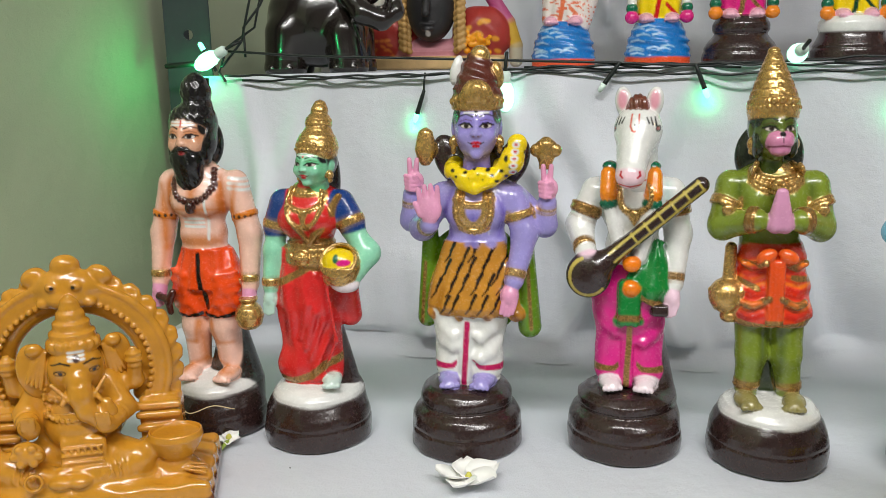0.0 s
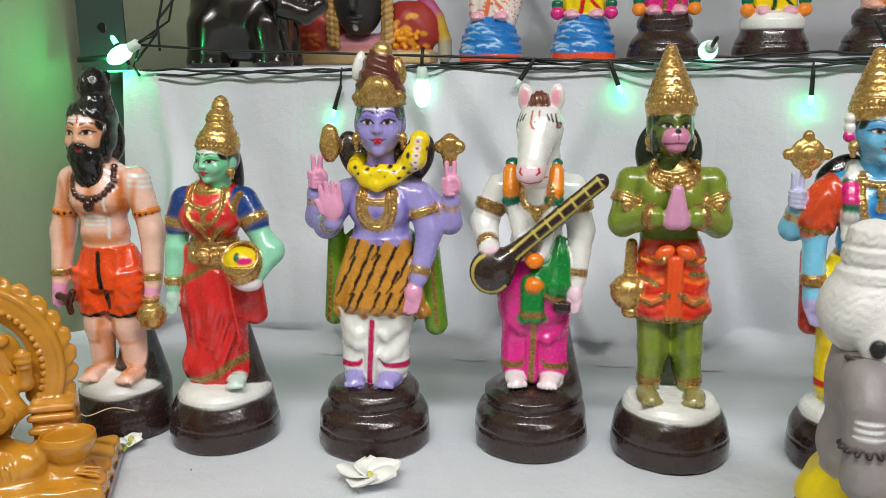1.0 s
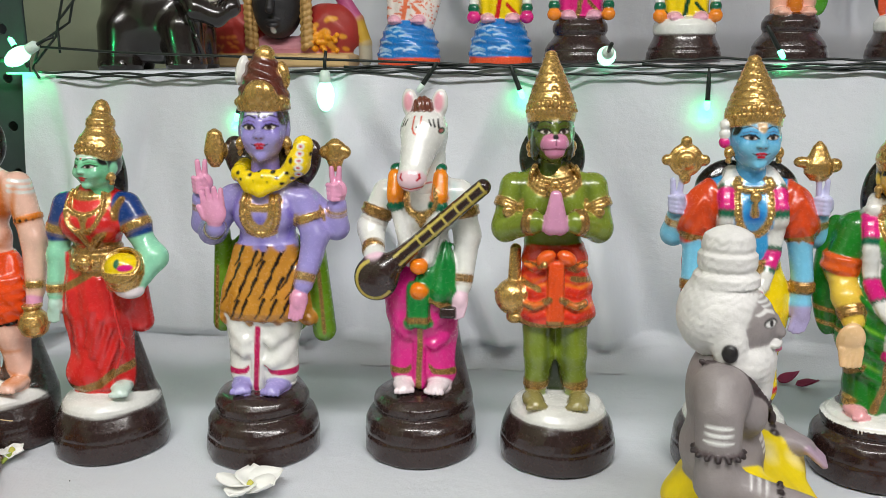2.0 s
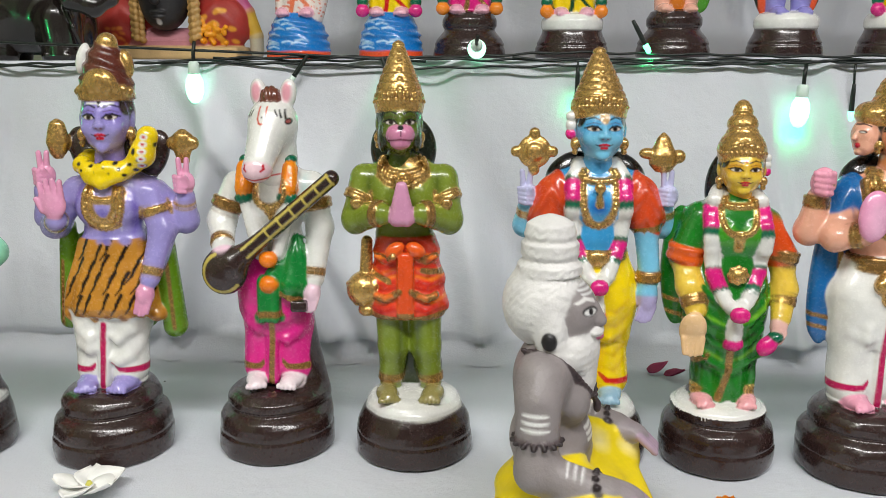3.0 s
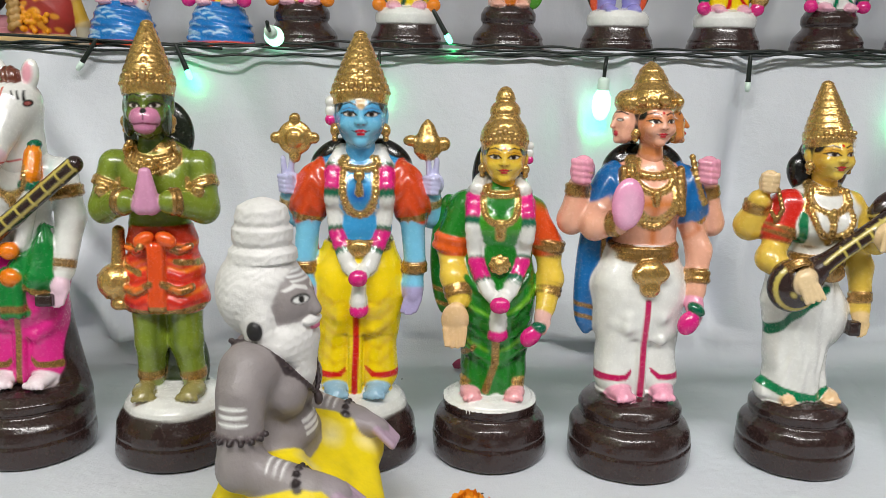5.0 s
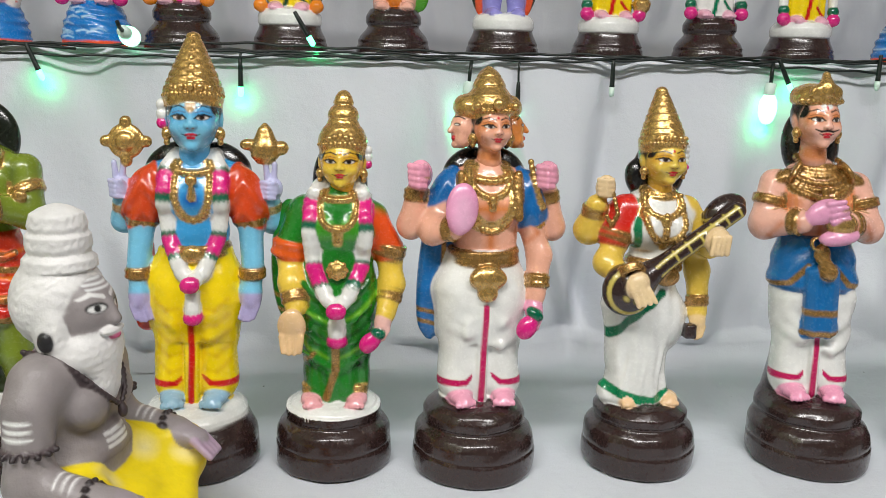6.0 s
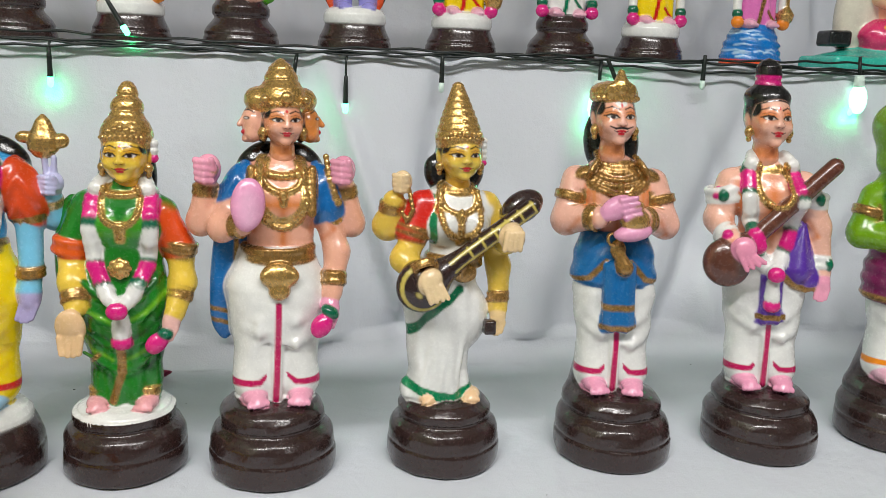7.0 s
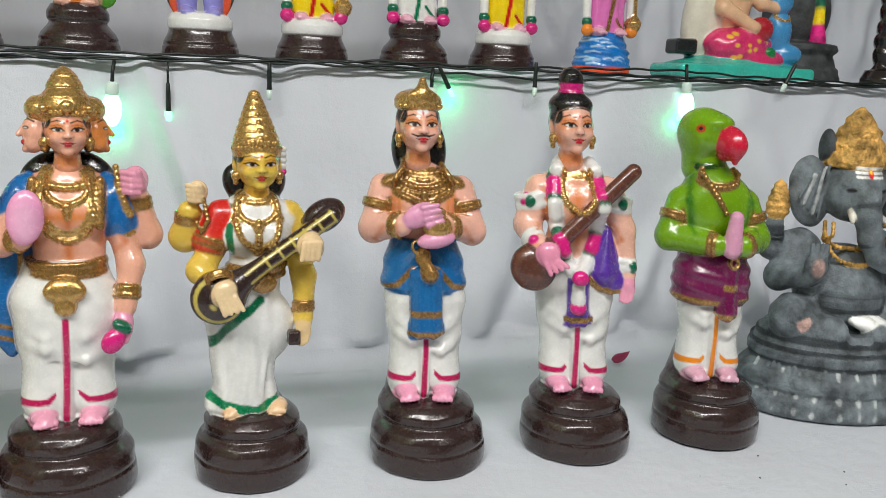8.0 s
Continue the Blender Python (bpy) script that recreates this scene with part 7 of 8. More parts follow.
    for s in (-1, 1):
        h.ell((s * 27, 5, 0), (13, 5, 21), mus, 3, (0, s * 10, 0), "ear")
        for k in range(4):
            h.cap((s * (20 + 2.5 * k), 0, 14 - 2 * k), (s * (25 + 3 * k), -0.5, -12 + 2 * k), 1.6, 1.2, mus, 1.2, "ear")
        h.ell((s * 27, 0, 17), (6, 4, 5), mus, 2, tag="ear")
    for s in (-1, 1):
        h.dab((s * 12, -15, 2), (4.6, 9, 1.9), BLACK, 0.5, (0, s * 6, 0))
        h.dab((s * 12, -15, 1.8), (3.6, 9, 1.1), mus, 0.4, (0, s * 6, 0))
        h.dab((s * 11.5, -15, 1.8), (1.5, 9, 1.2), BLACK, 0.4)
        h.stroke([(s * 5, 8), (s * 11, 9.5), (s * 17, 7)], (0.8, 0.4), BLACK)
        h.cap((s * 9, -16, -14), (s * 13, -24, -18), 3, 1.5, mus, 2)
        h.chain([(s * 18, -14, -6), (s * 12, -19, -12), (s * 7, -24, -17)], 1.8, mus, 0.8, 3.2)
    for i in range(3):
        h.stroke([(-5, 11 + i * 2.6), (5, 11 + i * 2.6)], 1.0, rgb(225, 222, 215))
    h.dab((0, -20, 12), (2.6, 9, 3), rgb(80, 60, 55), 0.6)
    h.lathe((0, 3, 14), [(0, 18.5), (3, 19.5), (7, 19), (9, 16.5), (13, 16.5), (15, 13.5), (20, 13), (22, 10.5), (27, 10), (29, 8), (35, 6.5), (40, 2)], mus, 1.2, 1.0, "cap", EMBOSS)
    for i in range(7):
        a = radians(-54 + 18 * i)
        h.ell((18.5 * math.sin(a), 3 - 18 * math.cos(a), 20), (2.6, 2.0, 3.4), mus, 1)
    return [(c, (0, 0, 0), (0, 0, 0)), (h, (4, -4, 98), (0, 0, 16))]


def stone_deity():
    """Slate-grey elephant-headed deity on a tiered stone seat, with gold trim."""
    c = Clay(1.5)
    st, lt, dk = rgb(98, 106, 110), rgb(165, 170, 170), rgb(52, 58, 62)
    wob = lambda x, y, z: 0.8 * np.sin(0.11 * x + 0.3 * z) * np.cos(0.13 * y + 0.1 * x)
    c.lathe((0, 0, 0), [(0, 112), (4, 114), (16, 112), (22, 104), (26, 108), (34, 104), (46, 92), (50, 90), (52, 94), (60, 93), (66, 88), (74, 84), (80, 78)], st, 2, 0.72, "seat", wob)
    flute = random.Random(4)
    for i in range(44):
        a = math.pi * (1.0 + i / 43.0)
        q = flute.uniform(-0.05, 0.05)
        c.cap((93 * math.cos(a), 67 * math.sin(a), 46 + flute.uniform(-4, 2)), (111 * math.cos(a + q), 80 * math.sin(a + q), 6), 1.6, 3.0, st if i % 3 else lt, 2.5, "seat")
    for z, r in ((50, 92), (56, 94), (64, 92), (72, 86)):
        c.ring((0, 0, z), (0, 0, 1), r, 1.8, dk if z != 56 else st, 1.5, 0.72)
    for i in range(9):
        a = math.pi * (1.08 + 0.105 * i)
        c.ell((101 * math.cos(a), 73 * math.sin(a), 34), (11, 6, 7), st, 3, (0, 0, math.degrees(a) + 90), "seat", wob)
    c.ell((0, 0, 120), (52, 42, 44), st, 8, tag="body", waves=wob)
    c.ell((0, -16, 112), (40, 32, 32), st, 8, tag="body")
    for z in (104, 110, 116):
        c.ring((0, -8, z), (0, 0, 1), 44, 1.2, dk, 1, 0.9)
    for s in (-1, 1):
        c.cap((s * 30, -4, 92), (s * 66, -24, 94), 22, 22, st, 8, "body", wob)
        c.cap((s * 66, -24, 88), (s * 22, -48, 84), 16, 12, st, 8, "body")
        c.ell((s * 58, -40, 90), (12, 8, 7), rgb(206, 170, 160), 2, tag="foot")
        c.cap((s * 44, 4, 158), (s * 74, -2, 130), 17, 15, st, 6, "arm", wob)
        c.cap((s * 74, -2, 130), (s * 54, -34, 136), 14, 11, st, 5, "arm")
        c.ell((s * 52, -40, 146), (13, 8, 15), st, 3, tag="palm")
        c.dab((s * 52, -48, 146), (7, 6, 9), rgb(206, 170, 160), 2, only="palm")
        for i in range(4):
            c.cap((s * (44 + i * 5), -42, 154), (s * (43 + i * 5.5), -43, 168), 3, 2.4, st, 1, "palm")
        c.cap((s * 48, 10, 164), (s * 84, 6, 158), 13, 12, st, 6, "arm")
        c.cap((s * 84, 6, 158), (s * 84, 0, 184), 12, 9, st, 5, "arm")
        for i in range(3):
            c.ring((s * 84, 2, 168 + i * 5), (0, 0, 1), 11.4, 1.3, dk, 1)
        c.lathe((s * 84, -2, 188), [(0, 9), (6, 13), (14, 13), (24, 10), (32, 7), (38, 2)], GOLD, 2, 0.8, "tool", lambda x, y, z: 0.6 * np.sin(0.9 * z))
    c.ell((22, -44, 90), (30, 12, 9), WHITE, 3, (0, 12, 0), "wrap")
    c.stroke([(38, 96), (44, 80)], 1.8, MAGENTA, only="wrap")
    necklace(c, 0, 190, 44, 28, -30, 3.2, GOLD, 5)
    necklace(c, 0, 192, 40, 44, -42, 3.0, GOLD, 5)
    h = Clay(1.2)
    h.ell((0, 0, 0), (36, 30, 32), st, 5, tag="face", waves=wob)
    h.ell((0, -12, 8), (26, 20, 18), st, 6, tag="face")
    limb(h, [(0, -26, -6), (0, -34, -22), (4, -38, -42), (14, -38, -60), (26, -36, -66), (32, -36, -58)], [15, 13, 12, 10, 9, 6], st, "face", 5)
    for z in range(8):
        h.ring((z * 0.5, -31 - z, -12 - z * 5), (0.1, -0.2, -1), 13.5 - z * 0.4, 1.2, dk, 1)
    for s in (-1, 1):
        h.ell((s * 48, 6, -4), (24, 8, 36), st, 4, (0, s * 14, 0), "ear", wob)
        h.ell((s * 50, 0, -4), (15, 4, 25), st, 3, (0, s * 14, 0), "ear")
        for k in range(5):
            h.cap((s * (34 + 5 * k), -4, 22 - 3 * k), (s * (40 + 6 * k), -4, -30 + 5 * k), 1.8, 1.4, lt if k % 2 else st, 2, "ear")
        h.dab((s * 17, -22, 2), (6, 10, 2.6), BLACK, 0.8)
        h.ell((s * 17, -23, 8), (9, 5, 3), st, 3, (0, s * 12, 0))
        h.cap((s * 12, -24, -20), (s * 20, -40, -26), 5, 2.5, rgb(200, 196, 184), 2)
    for i in range(3):
        h.stroke([(-14, 15 + i * 4), (14, 15 + i * 4)], 1.3, rgb(230, 230, 226))
    h.dab((0, -30, 18), (3, 9, 4.5), RED, 0.6)
    h.dab((0, -30, 20), (1.5, 9, 2), YELLOW, 0.6)
    h.lathe((0, 6, 22), [(0, 34), (5, 36), (12, 33), (16, 29), (24, 28), (28, 24), (36, 23), (40, 17), (46, 15), (54, 7), (58, 2)], GOLD, 2, 0.95, "crown", lambda x, y, z: 0.9 * np.sin(0.5 * z) * np.sin(0.4 * x))
    h.ell((-32, 10, 40), (8, 12, 18), dk, 3)
    return [(c, (0, 0, 0), (0, 0, 0)), (h, (0, -4, 218), (0, 0, 0))]


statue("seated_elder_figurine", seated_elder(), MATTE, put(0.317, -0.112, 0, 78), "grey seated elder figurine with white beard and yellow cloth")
statue("glazed_lamp_shrine", lamp_shrine(), GLAZE, put(-0.25, -0.122, 0, 22, 0.96), "mustard glazed elephant-headed deity under an arch with oil bowls", "figurine", head=(0.94, 0.95, 0.98))
statue("stone_deity_figurine", stone_deity(), STONE, put(1.196, 0.045, 0, -12, (0.8, 0.8, 0.91)), "slate grey elephant-headed deity on tiered base with gold crown", "figurine")


# ---- the upper step ----
def upper_doll(kind, cloth_col, line, base, blossom=MAGENTA, skin=SKIN):
    """A taller doll of the upper step; only its lower half comes into view."""
    c = Clay(1.6)
    if base == "brown":
        c.lathe((0, 0, 0), [(0, 42), (3, 43), (10, 42), (14, 40), (16, 41), (22, 38), (30, 31), (33, 29), (36, 32), (44, 32), (47, 30), (52, 27), (54, 18)], BROWN, 1.2, 0.9, "base")
        z0 = 52
    elif base == "white":
        c.lathe((0, 0, 0), [(0, 42), (3, 43), (12, 42), (14, 40), (16, 41), (26, 36), (32, 34)], BROWN, 1.2, 0.9, "base")
        c.lathe((0, 0, 30), [(0, 33), (4, 36), (12, 36), (18, 32), (21, 20)], WHITE, 1.2, 0.9, "disc")
        z0 = 48
    else:
        c.lathe((0, 0, 0), [(0, 38), (9, 38)], rgb(236, 84, 40), 0.8, 0.9, "foot_rim")
        c.lathe((0, 0, 9), [(0, 38), (6, 38), (12, 36), (14, 35), (18, 36), (26, 32), (28, 31), (34, 30), (42, 22), (46, 12)], rgb(16, 120, 200), 1.0, 0.9, "wave", lambda x, y, z: 0.8 * np.sin(0.7 * z + 0.12 * x))
        rnd = random.Random(len(kind) * 7)
        for i in range(14):
            x, z = rnd.uniform(-32, 32), rnd.uniform(12, 44)
            c.stroke([(x - 7, z), (x, z + 1.5), (x + 7, z - 0.5)], (1.2, 0.5), rgb(190, 225, 245), soft=0.8, only="wave", amount=0.85)
        z0 = 50
    if kind == "robe":
        c.lathe((0, 0, z0 - 2), [(0, 24), (5, 27), (40, 27), (80, 30), (110, 24)], cloth_col, 3, 0.7, "dhoti", folds(0.9, 0.5, 0.05))
        c.stroke([(0, z0 + 90), (2, z0 + 40), (-4, z0 + 2)], 2.6, line, only="dhoti")
        c.stroke([(-28, z0 + 8), (-6, z0 + 1)], (2.6, 1.6), line, only="dhoti")
        c.stroke([(8, z0 + 18), (20, z0 + 6)], 2.0, line, only="dhoti")
        for s in (-1, 1):
            foot(c, s * 15, -14, z0 - 2, rgb(236, 176, 196), -s * 10)
    elif kind == "legs":
        for s in (-1, 1):
            limb(c, [(s * 14, 0, 125), (s * 13, -1, 90), (s * 14, 0, z0 + 6)], [17, 13, 10], skin, "leg")
            foot(c, s * 15, -13, z0 - 2, skin, -s * 10)
        c.lathe((0, 0, 112), [(0, 31), (30, 27)], cloth_col, 3, 0.7, "wrap")
    else:
        dhoti(c, 0, cloth_col, line, line, rgb(236, 176, 196), 1.05, 126, z0)
    if blossom:
        for s in (-1, 1):
            c.cap((s * 31, -8, 130), (s * 31, -12, z0 + 20), 6, 5.5, WHITE, 2, "garland")
            c.ell((s * 31, -14, z0 + 14), (7, 6, 6.5), DKGREEN, 1)
            c.ell((s * 31, -16, z0 + 4), (8, 7, 7.5), blossom, 1)
    trunk(c, 0, skin, 23, 27, 162, 210, 28)
    c.ell((0, 0, 150), (27, 18, 26), cloth_col, 6, tag="wrap")
    for s in (-1, 1):
        limb(c, [(s * 30, 2, 204), (s * 42, -2, 168), (s * 34, -18, 150)], [12, 10, 8], skin)
        c.ell((s * 33, -22, 148), (8, 7, 9), skin, 2)
    necklace(c, 0, 218, 16, 14, -14, 2.6)
    h = face(skin, shade=None, mark=RED)
    h.cell = 1.1
    cone_crown(h, 9, 50, 21, steps=4)
    return c, [(c, (0, 0, 0), (0, 0, 0)), (h, (0, -2, 240), (0, 0, 0))]


PURPLE_LIGHT = rgb(150, 145, 215)
UPPER = [
    ("robe", rgb(238, 226, 220), rgb(228, 120, 80), "blue", None, WHITE, 0.036, "white speckled figurine on a painted blue wave base"),
    ("robe", YELLOW, RED, "blue", MAGENTA, SKIN, 0.152, "figurine in yellow robe on a painted blue wave base"),
    ("robe", MAGENTA, DKGOLD, "brown", rgb(245, 140, 30), SKIN, 0.250, "figurine in pink robe on a glossy brown base"),
    ("robe", YELLOW, rgb(20, 70, 40), "white", rgb(245, 140, 30), SKIN, 0.376, "figurine in yellow robe on white-topped brown base"),
    ("legs", rgb(235, 110, 40), AMBER, "brown", None, SKIN, 0.500, "bare-legged figurine with green shawl on brown base"),
    ("legs", rgb(235, 90, 40), AMBER, "white", None, PURPLE_LIGHT, 0.632, "lavender-legged figurine in orange cape on white-topped base"),
    ("robe", YELLOW, RED, "white", MAGENTA, SKIN, 0.762, "figurine in yellow robe with gold pot on white-topped base"),
    ("robe", WHITE, rgb(0, 120, 80), "brown", MAGENTA, SKIN, 0.890, "figurine in white robe with green hem on brown base"),
    ("robe", YELLOW, RED, "white", MAGENTA, SKIN, 1.008, "figurine in yellow robe with red stripe on white-topped base"),
    ("robe", rgb(228, 120, 190), DKGOLD, "blue", rgb(245, 140, 30), SKIN, 1.150, "figurine in pink robe with mace on blue wave base"),
]
for i, (kind, col, line, base, blossom, skin, x, label) in enumerate(UPPER):
    c, bits = upper_doll(kind, col, line, base, blossom, skin)
    if i == 0:
        rnd = random.Random(5)
        for k in range(120):
            px, pz = rnd.uniform(-28, 28), rnd.uniform(52, 100)
            c.stroke([(px - 1.6, pz), (px + 1.6, pz + rnd.uniform(-1, 1))], 0.8, rgb(228, 110, 70), only="dhoti")
        c.dab((-4, -20, 92), (7, 10, 9), rgb(10, 110, 50), 1, only="dhoti")
        c.cap((22, -6, 52), (34, -10, 84), 11, 9, rgb(238, 226, 220), 4, "bird")
        c.cap((34, -10, 88), (58, -14, 84), 8, 4, rgb(20, 120, 200), 3, "bird")
        for k in range(30):
            c.stroke([(18 + rnd.uniform(0, 20), 48 + rnd.uniform(0, 30))] * 2, 1.0, rgb(228, 110, 70), only="bird")
    if i == 4:
        c.ell((24, 6, 86), (16, 8, 36), rgb(70, 150, 20), 4, (0, -12, 0), "shawl")
        c.cap((0, -12, 120), (0, -12, 60), 7, 8, AMBER, 3)
    if i == 5:
        for s in (-1, 1):
            c.ell((s * 30, 6, 92), (13, 8, 46), rgb(230, 84, 36), 4, (0, s * 8, 0), "cape")
            c.stroke([(s * 38, 130), (s * 40, 90), (s * 34, 54)], 1.8, rgb(40, 60, 50), only="cape")
    if i in (6, 9):
        c.lathe((34, -14, 54), [(0, 5), (4, 9), (12, 11), (18, 7), (22, 4), (60, 3)], GOLD, 1)
    if i == 7:
        c.ell((28, -2, 92), (12, 10, 36), PURPLE, 4, tag="shawl")
    statue("upper_figurine", bits, ENAMEL, put(x + 0.006 + 0.02 * max(0, x - 0.5), 0.505, shelf_z(x) + 0.0015, 0, 1.05), label, "figurine", "figurines on the upper step")


def black_elephant():
    """Stout elephant with short fused legs, an arched gap between them and the trunk curled to one side."""
    c = Clay(1.4)
    col = rgb(34, 27, 25)
    c.ell((-8, 4, 64), (64, 44, 58), col, 8, waves=lambda x, y, z: 0.8 * np.sin(0.07 * x + 0.05 * z))
    for x, y, r in ((-46, -18, 25), (34, -20, 23), (-46, 24, 24), (36, 24, 24)):
        c.cap((x * 0.9, y, 46), (x, y, 10), r + 3, r, col, 10)
        c.lathe((x, y, 0), [(0, r), (5, r + 1.5), (12, r)], col, 3)
        for k in range(3):
            c.ell((x - 12 + 11 * k, y - r + 2, 5), (4.5, 3, 4.5), col, 1.2)
    c.chain([(44, -22, 112), (48, -36, 86), (46, -40, 62), (54, -40, 36), (60, -34, 14)], 2.4, col, 2)
    c.ell((58, -14, 98), (36, 30, 30), col, 8)
    limb(c, [(44, -40, 88), (58, -48, 68), (80, -46, 60), (96, -38, 70), (94, -34, 88)], [14, 13, 12, 10, 8], col, "trunk", 5)
    for k in range(6):
        c.ring((56 + 7 * k, -47 + 0.6 * k, 68 - 2 * k + 0.6 * k * k), (1, 0, -0.2), 13 - 0.5 * k, 1.0, col, 1)
    c.ell((30, -26, 110), (22, 9, 28), col, 4, (0, 0, -20))
    c.cap((74, -46, 74), (84, -54, 82), 5, 3, rgb(205, 196, 188), 2)
    c.dab((70, -46, 94), (5, 12, 8), rgb(205, 198, 192), 1)
    return [(c, (0, 0, 0), (0, 0, 0))]


def dark_bust():
    """Dark face with a white forehead mark, gilt curls and an arched frame behind."""
    c = Clay(1.6)
    blk, rosy, red = rgb(36, 34, 36), rgb(196, 130, 140), rgb(165, 48, 40)
    c.box((0, 0, 8), (96, 36, 8), 4, rgb(206, 172, 120), 2)
    c.cap((-44, 4, 24), (44, 4, 24), 16, 16, rosy, 6)
    for s in (-1, 1):
        c.ell((s * 62, 8, 44), (40, 24, 38), red, 6, (0, s * 24, 0), "cape", folds(0.8, 0.2, 0.2))
        for i in range(26):
            rnd = random.Random(i * 3 + s)
            c.ell((s * rnd.uniform(44, 78), -16 + rnd.uniform(-2, 3), rnd.uniform(20, 48)), (3.4, 3, 3.4), rgb(244, 160, 20), 0.8, tag="bloom") if s > 0 else None
        for i in range(36):
            c.ell((s * (32 + 5 * (i % 3)), -15 - 3 * ((i * 2) % 3), 24 + (i // 3) * 8 + 2.5 * (i % 3)), (4.4, 4, 4.4), rgb(186, 146, 84), 1.0)
        pts = [(s * 108, 16, 10), (s * 108, 14, 30), (s * 98, 14, 60), (s * 78, 14, 90), (s * 52, 14, 122), (s * 20, 14, 150), (0, 14, 156)]
        for j, (a, b) in enumerate(zip(pts, pts[1:])):
            c.cap(a, b, 9, 9, (rgb(190, 182, 160), rgb(196, 156, 40), rgb(176, 70, 120), rgb(176, 70, 120), rgb(196, 156, 40), rgb(176, 70, 120))[j], 2)
    for i in range(14):
        q = random.Random(i + 40)
        c.dab((q.uniform(46, 88), -18, q.uniform(20, 66)), (6, 20, 3.5), rgb(240, 170, 40), 1.2, (0, q.uniform(-40, 40), 0), "cape", 0.8)
        c.dab((-q.uniform(50, 90), -18, q.uniform(12, 40)), (4, 20, 2), rgb(230, 140, 60), 1.2, (0, q.uniform(-40, 40), 0), "cape", 0.6)
    h = Clay(1.2)
    h.ell((0, 0, 0), (33, 30, 46), blk, 4, tag="face")
    h.ell((0, -8, -22), (24, 20, 22), blk, 6, tag="face")
    h.cap((0, -30, 6), (0, -36, -10), 4, 6, blk, 4, "face")
    h.ell((0, -27, -24), (10, 5, 3), blk, 2, tag="face")
    h.ell((0, -26, -30), (8, 5, 3), blk, 2, tag="face")
    h.dab((0, -28, 26), (17, 20, 20), rgb(226, 222, 214), 0.8, only="face")
    h.stroke([(0, 44), (0, 12)], 2.6, rgb(176, 40, 40), only="face")
    h.dab((0, -30, -38), (5, 10, 6), rgb(214, 212, 210), 0.8, only="face")
    h.lathe((0, 4, 38), [(0, 36), (8, 36), (30, 28), (50, 14), (58, 4)], DKGOLD, 2)
    return [(c, (0, 0, 0), (0, 0, 0)), (h, (-2, -10, 82), (0, 0, 0))]


def mother_group():
    """A seated lady in pink with a blue child on a turquoise base, white cow behind."""
    c = Clay(1.7)
    tq = rgb(60, 190, 170)
    c.box((0, 0, 9), (104, 42, 9), 6, tq, 2)
    c.ell((0, 0, 16), (96, 38, 14), tq, 8)
    c.ell((-44, 12, 86), (30, 22, 66), rgb(226, 220, 202), 8, (0, 10, 0), "cow")
    c.box((-78, 6, 40), (16, 16, 10), 4, rgb(30, 34, 34), 2)
    pk = rgb(222, 52, 110)
    c.ell((-4, -12, 44), (48, 26, 24), pk, 8, tag="skirt", waves=folds(0.9, 0.2, 0.2))
    c.ell((26, -20, 28), (36, 16, 12), pk, 6, tag="skirt")
    for i in range(12):
        rnd = random.Random(i)
        c.dab((rnd.uniform(-40, 44), -30, rnd.uniform(24, 60)), (4, 14, 3), rgb(245, 190, 60), 0.8, only="skirt")
    c.ell((-10, -4, 100), (24, 18, 38), rgb(236, 190, 150), 6)
    c.ell((-10, -6, 106), (22, 16, 18), rgb(10, 110, 50), 3)
    limb(c, [(-30, -6, 122), (-34, -16, 92), (6, -30, 68)], [11, 10, 8], rgb(236, 190, 150))
    limb(c, [(10, -6, 122), (24, -16, 100), (44, -18, 96)], [11, 9, 7], rgb(236, 190, 150))
    c.cap((-34, 2, 150), (-38, 4, 50), 9, 9, rgb(238, 176, 30), 4)
    c.ell((22, -22, 66), (18, 15, 17), rgb(176, 30, 44), 2)
    bl = rgb(70, 150, 205)
    c.ell((58, -12, 64), (18, 16, 30), bl, 6)
    c.ell((56, -14, 104), (16, 15, 17), bl, 3)
    c.ell((72, -16, 36), (22, 16, 14), bl, 6)
    limb(c, [(46, -12, 82), (34, -22, 70)], [8, 6], bl)
    necklace(c, 57, 92, 12, 12, -27, 2, GOLD, 3.6)
    c.ell((34, -30, 36), (9, 7, 8), rgb(10, 130, 60), 2)
    c.ell((-10, -4, 156), (17, 18, 21), rgb(236, 190, 150), 3)
    c.ell((-10, 2, 160), (19, 19, 21), HAIR, 2)
    return [(c, (0, 0, 0), (0, 0, 0))]


def stone_shrine():
    c = Clay(1.8)
    st = rgb(58, 62, 62)
    c.lathe((0, 0, 0), [(0, 62), (6, 64), (20, 60), (24, 54), (40, 50), (48, 56), (56, 54), (60, 30)], st, 2, 0.8, waves=lambda x, y, z: 0.8 * np.sin(0.3 * z + 0.2 * x))
    c.ell((0, 4, 104), (44, 26, 54), st, 6)
    c.cap((6, -26, 62), (6, -24, 84), 12, 8, MAGENTA, 2)
    c.cap((6, -24, 86), (6, -22, 108), 8, 8, YELLOW, 1)
    c.cap((6, -22, 108), (6, -20, 124), 8, 7, DKGREEN, 1)
    return [(c, (0, 0, 0), (0, 0, 0))]


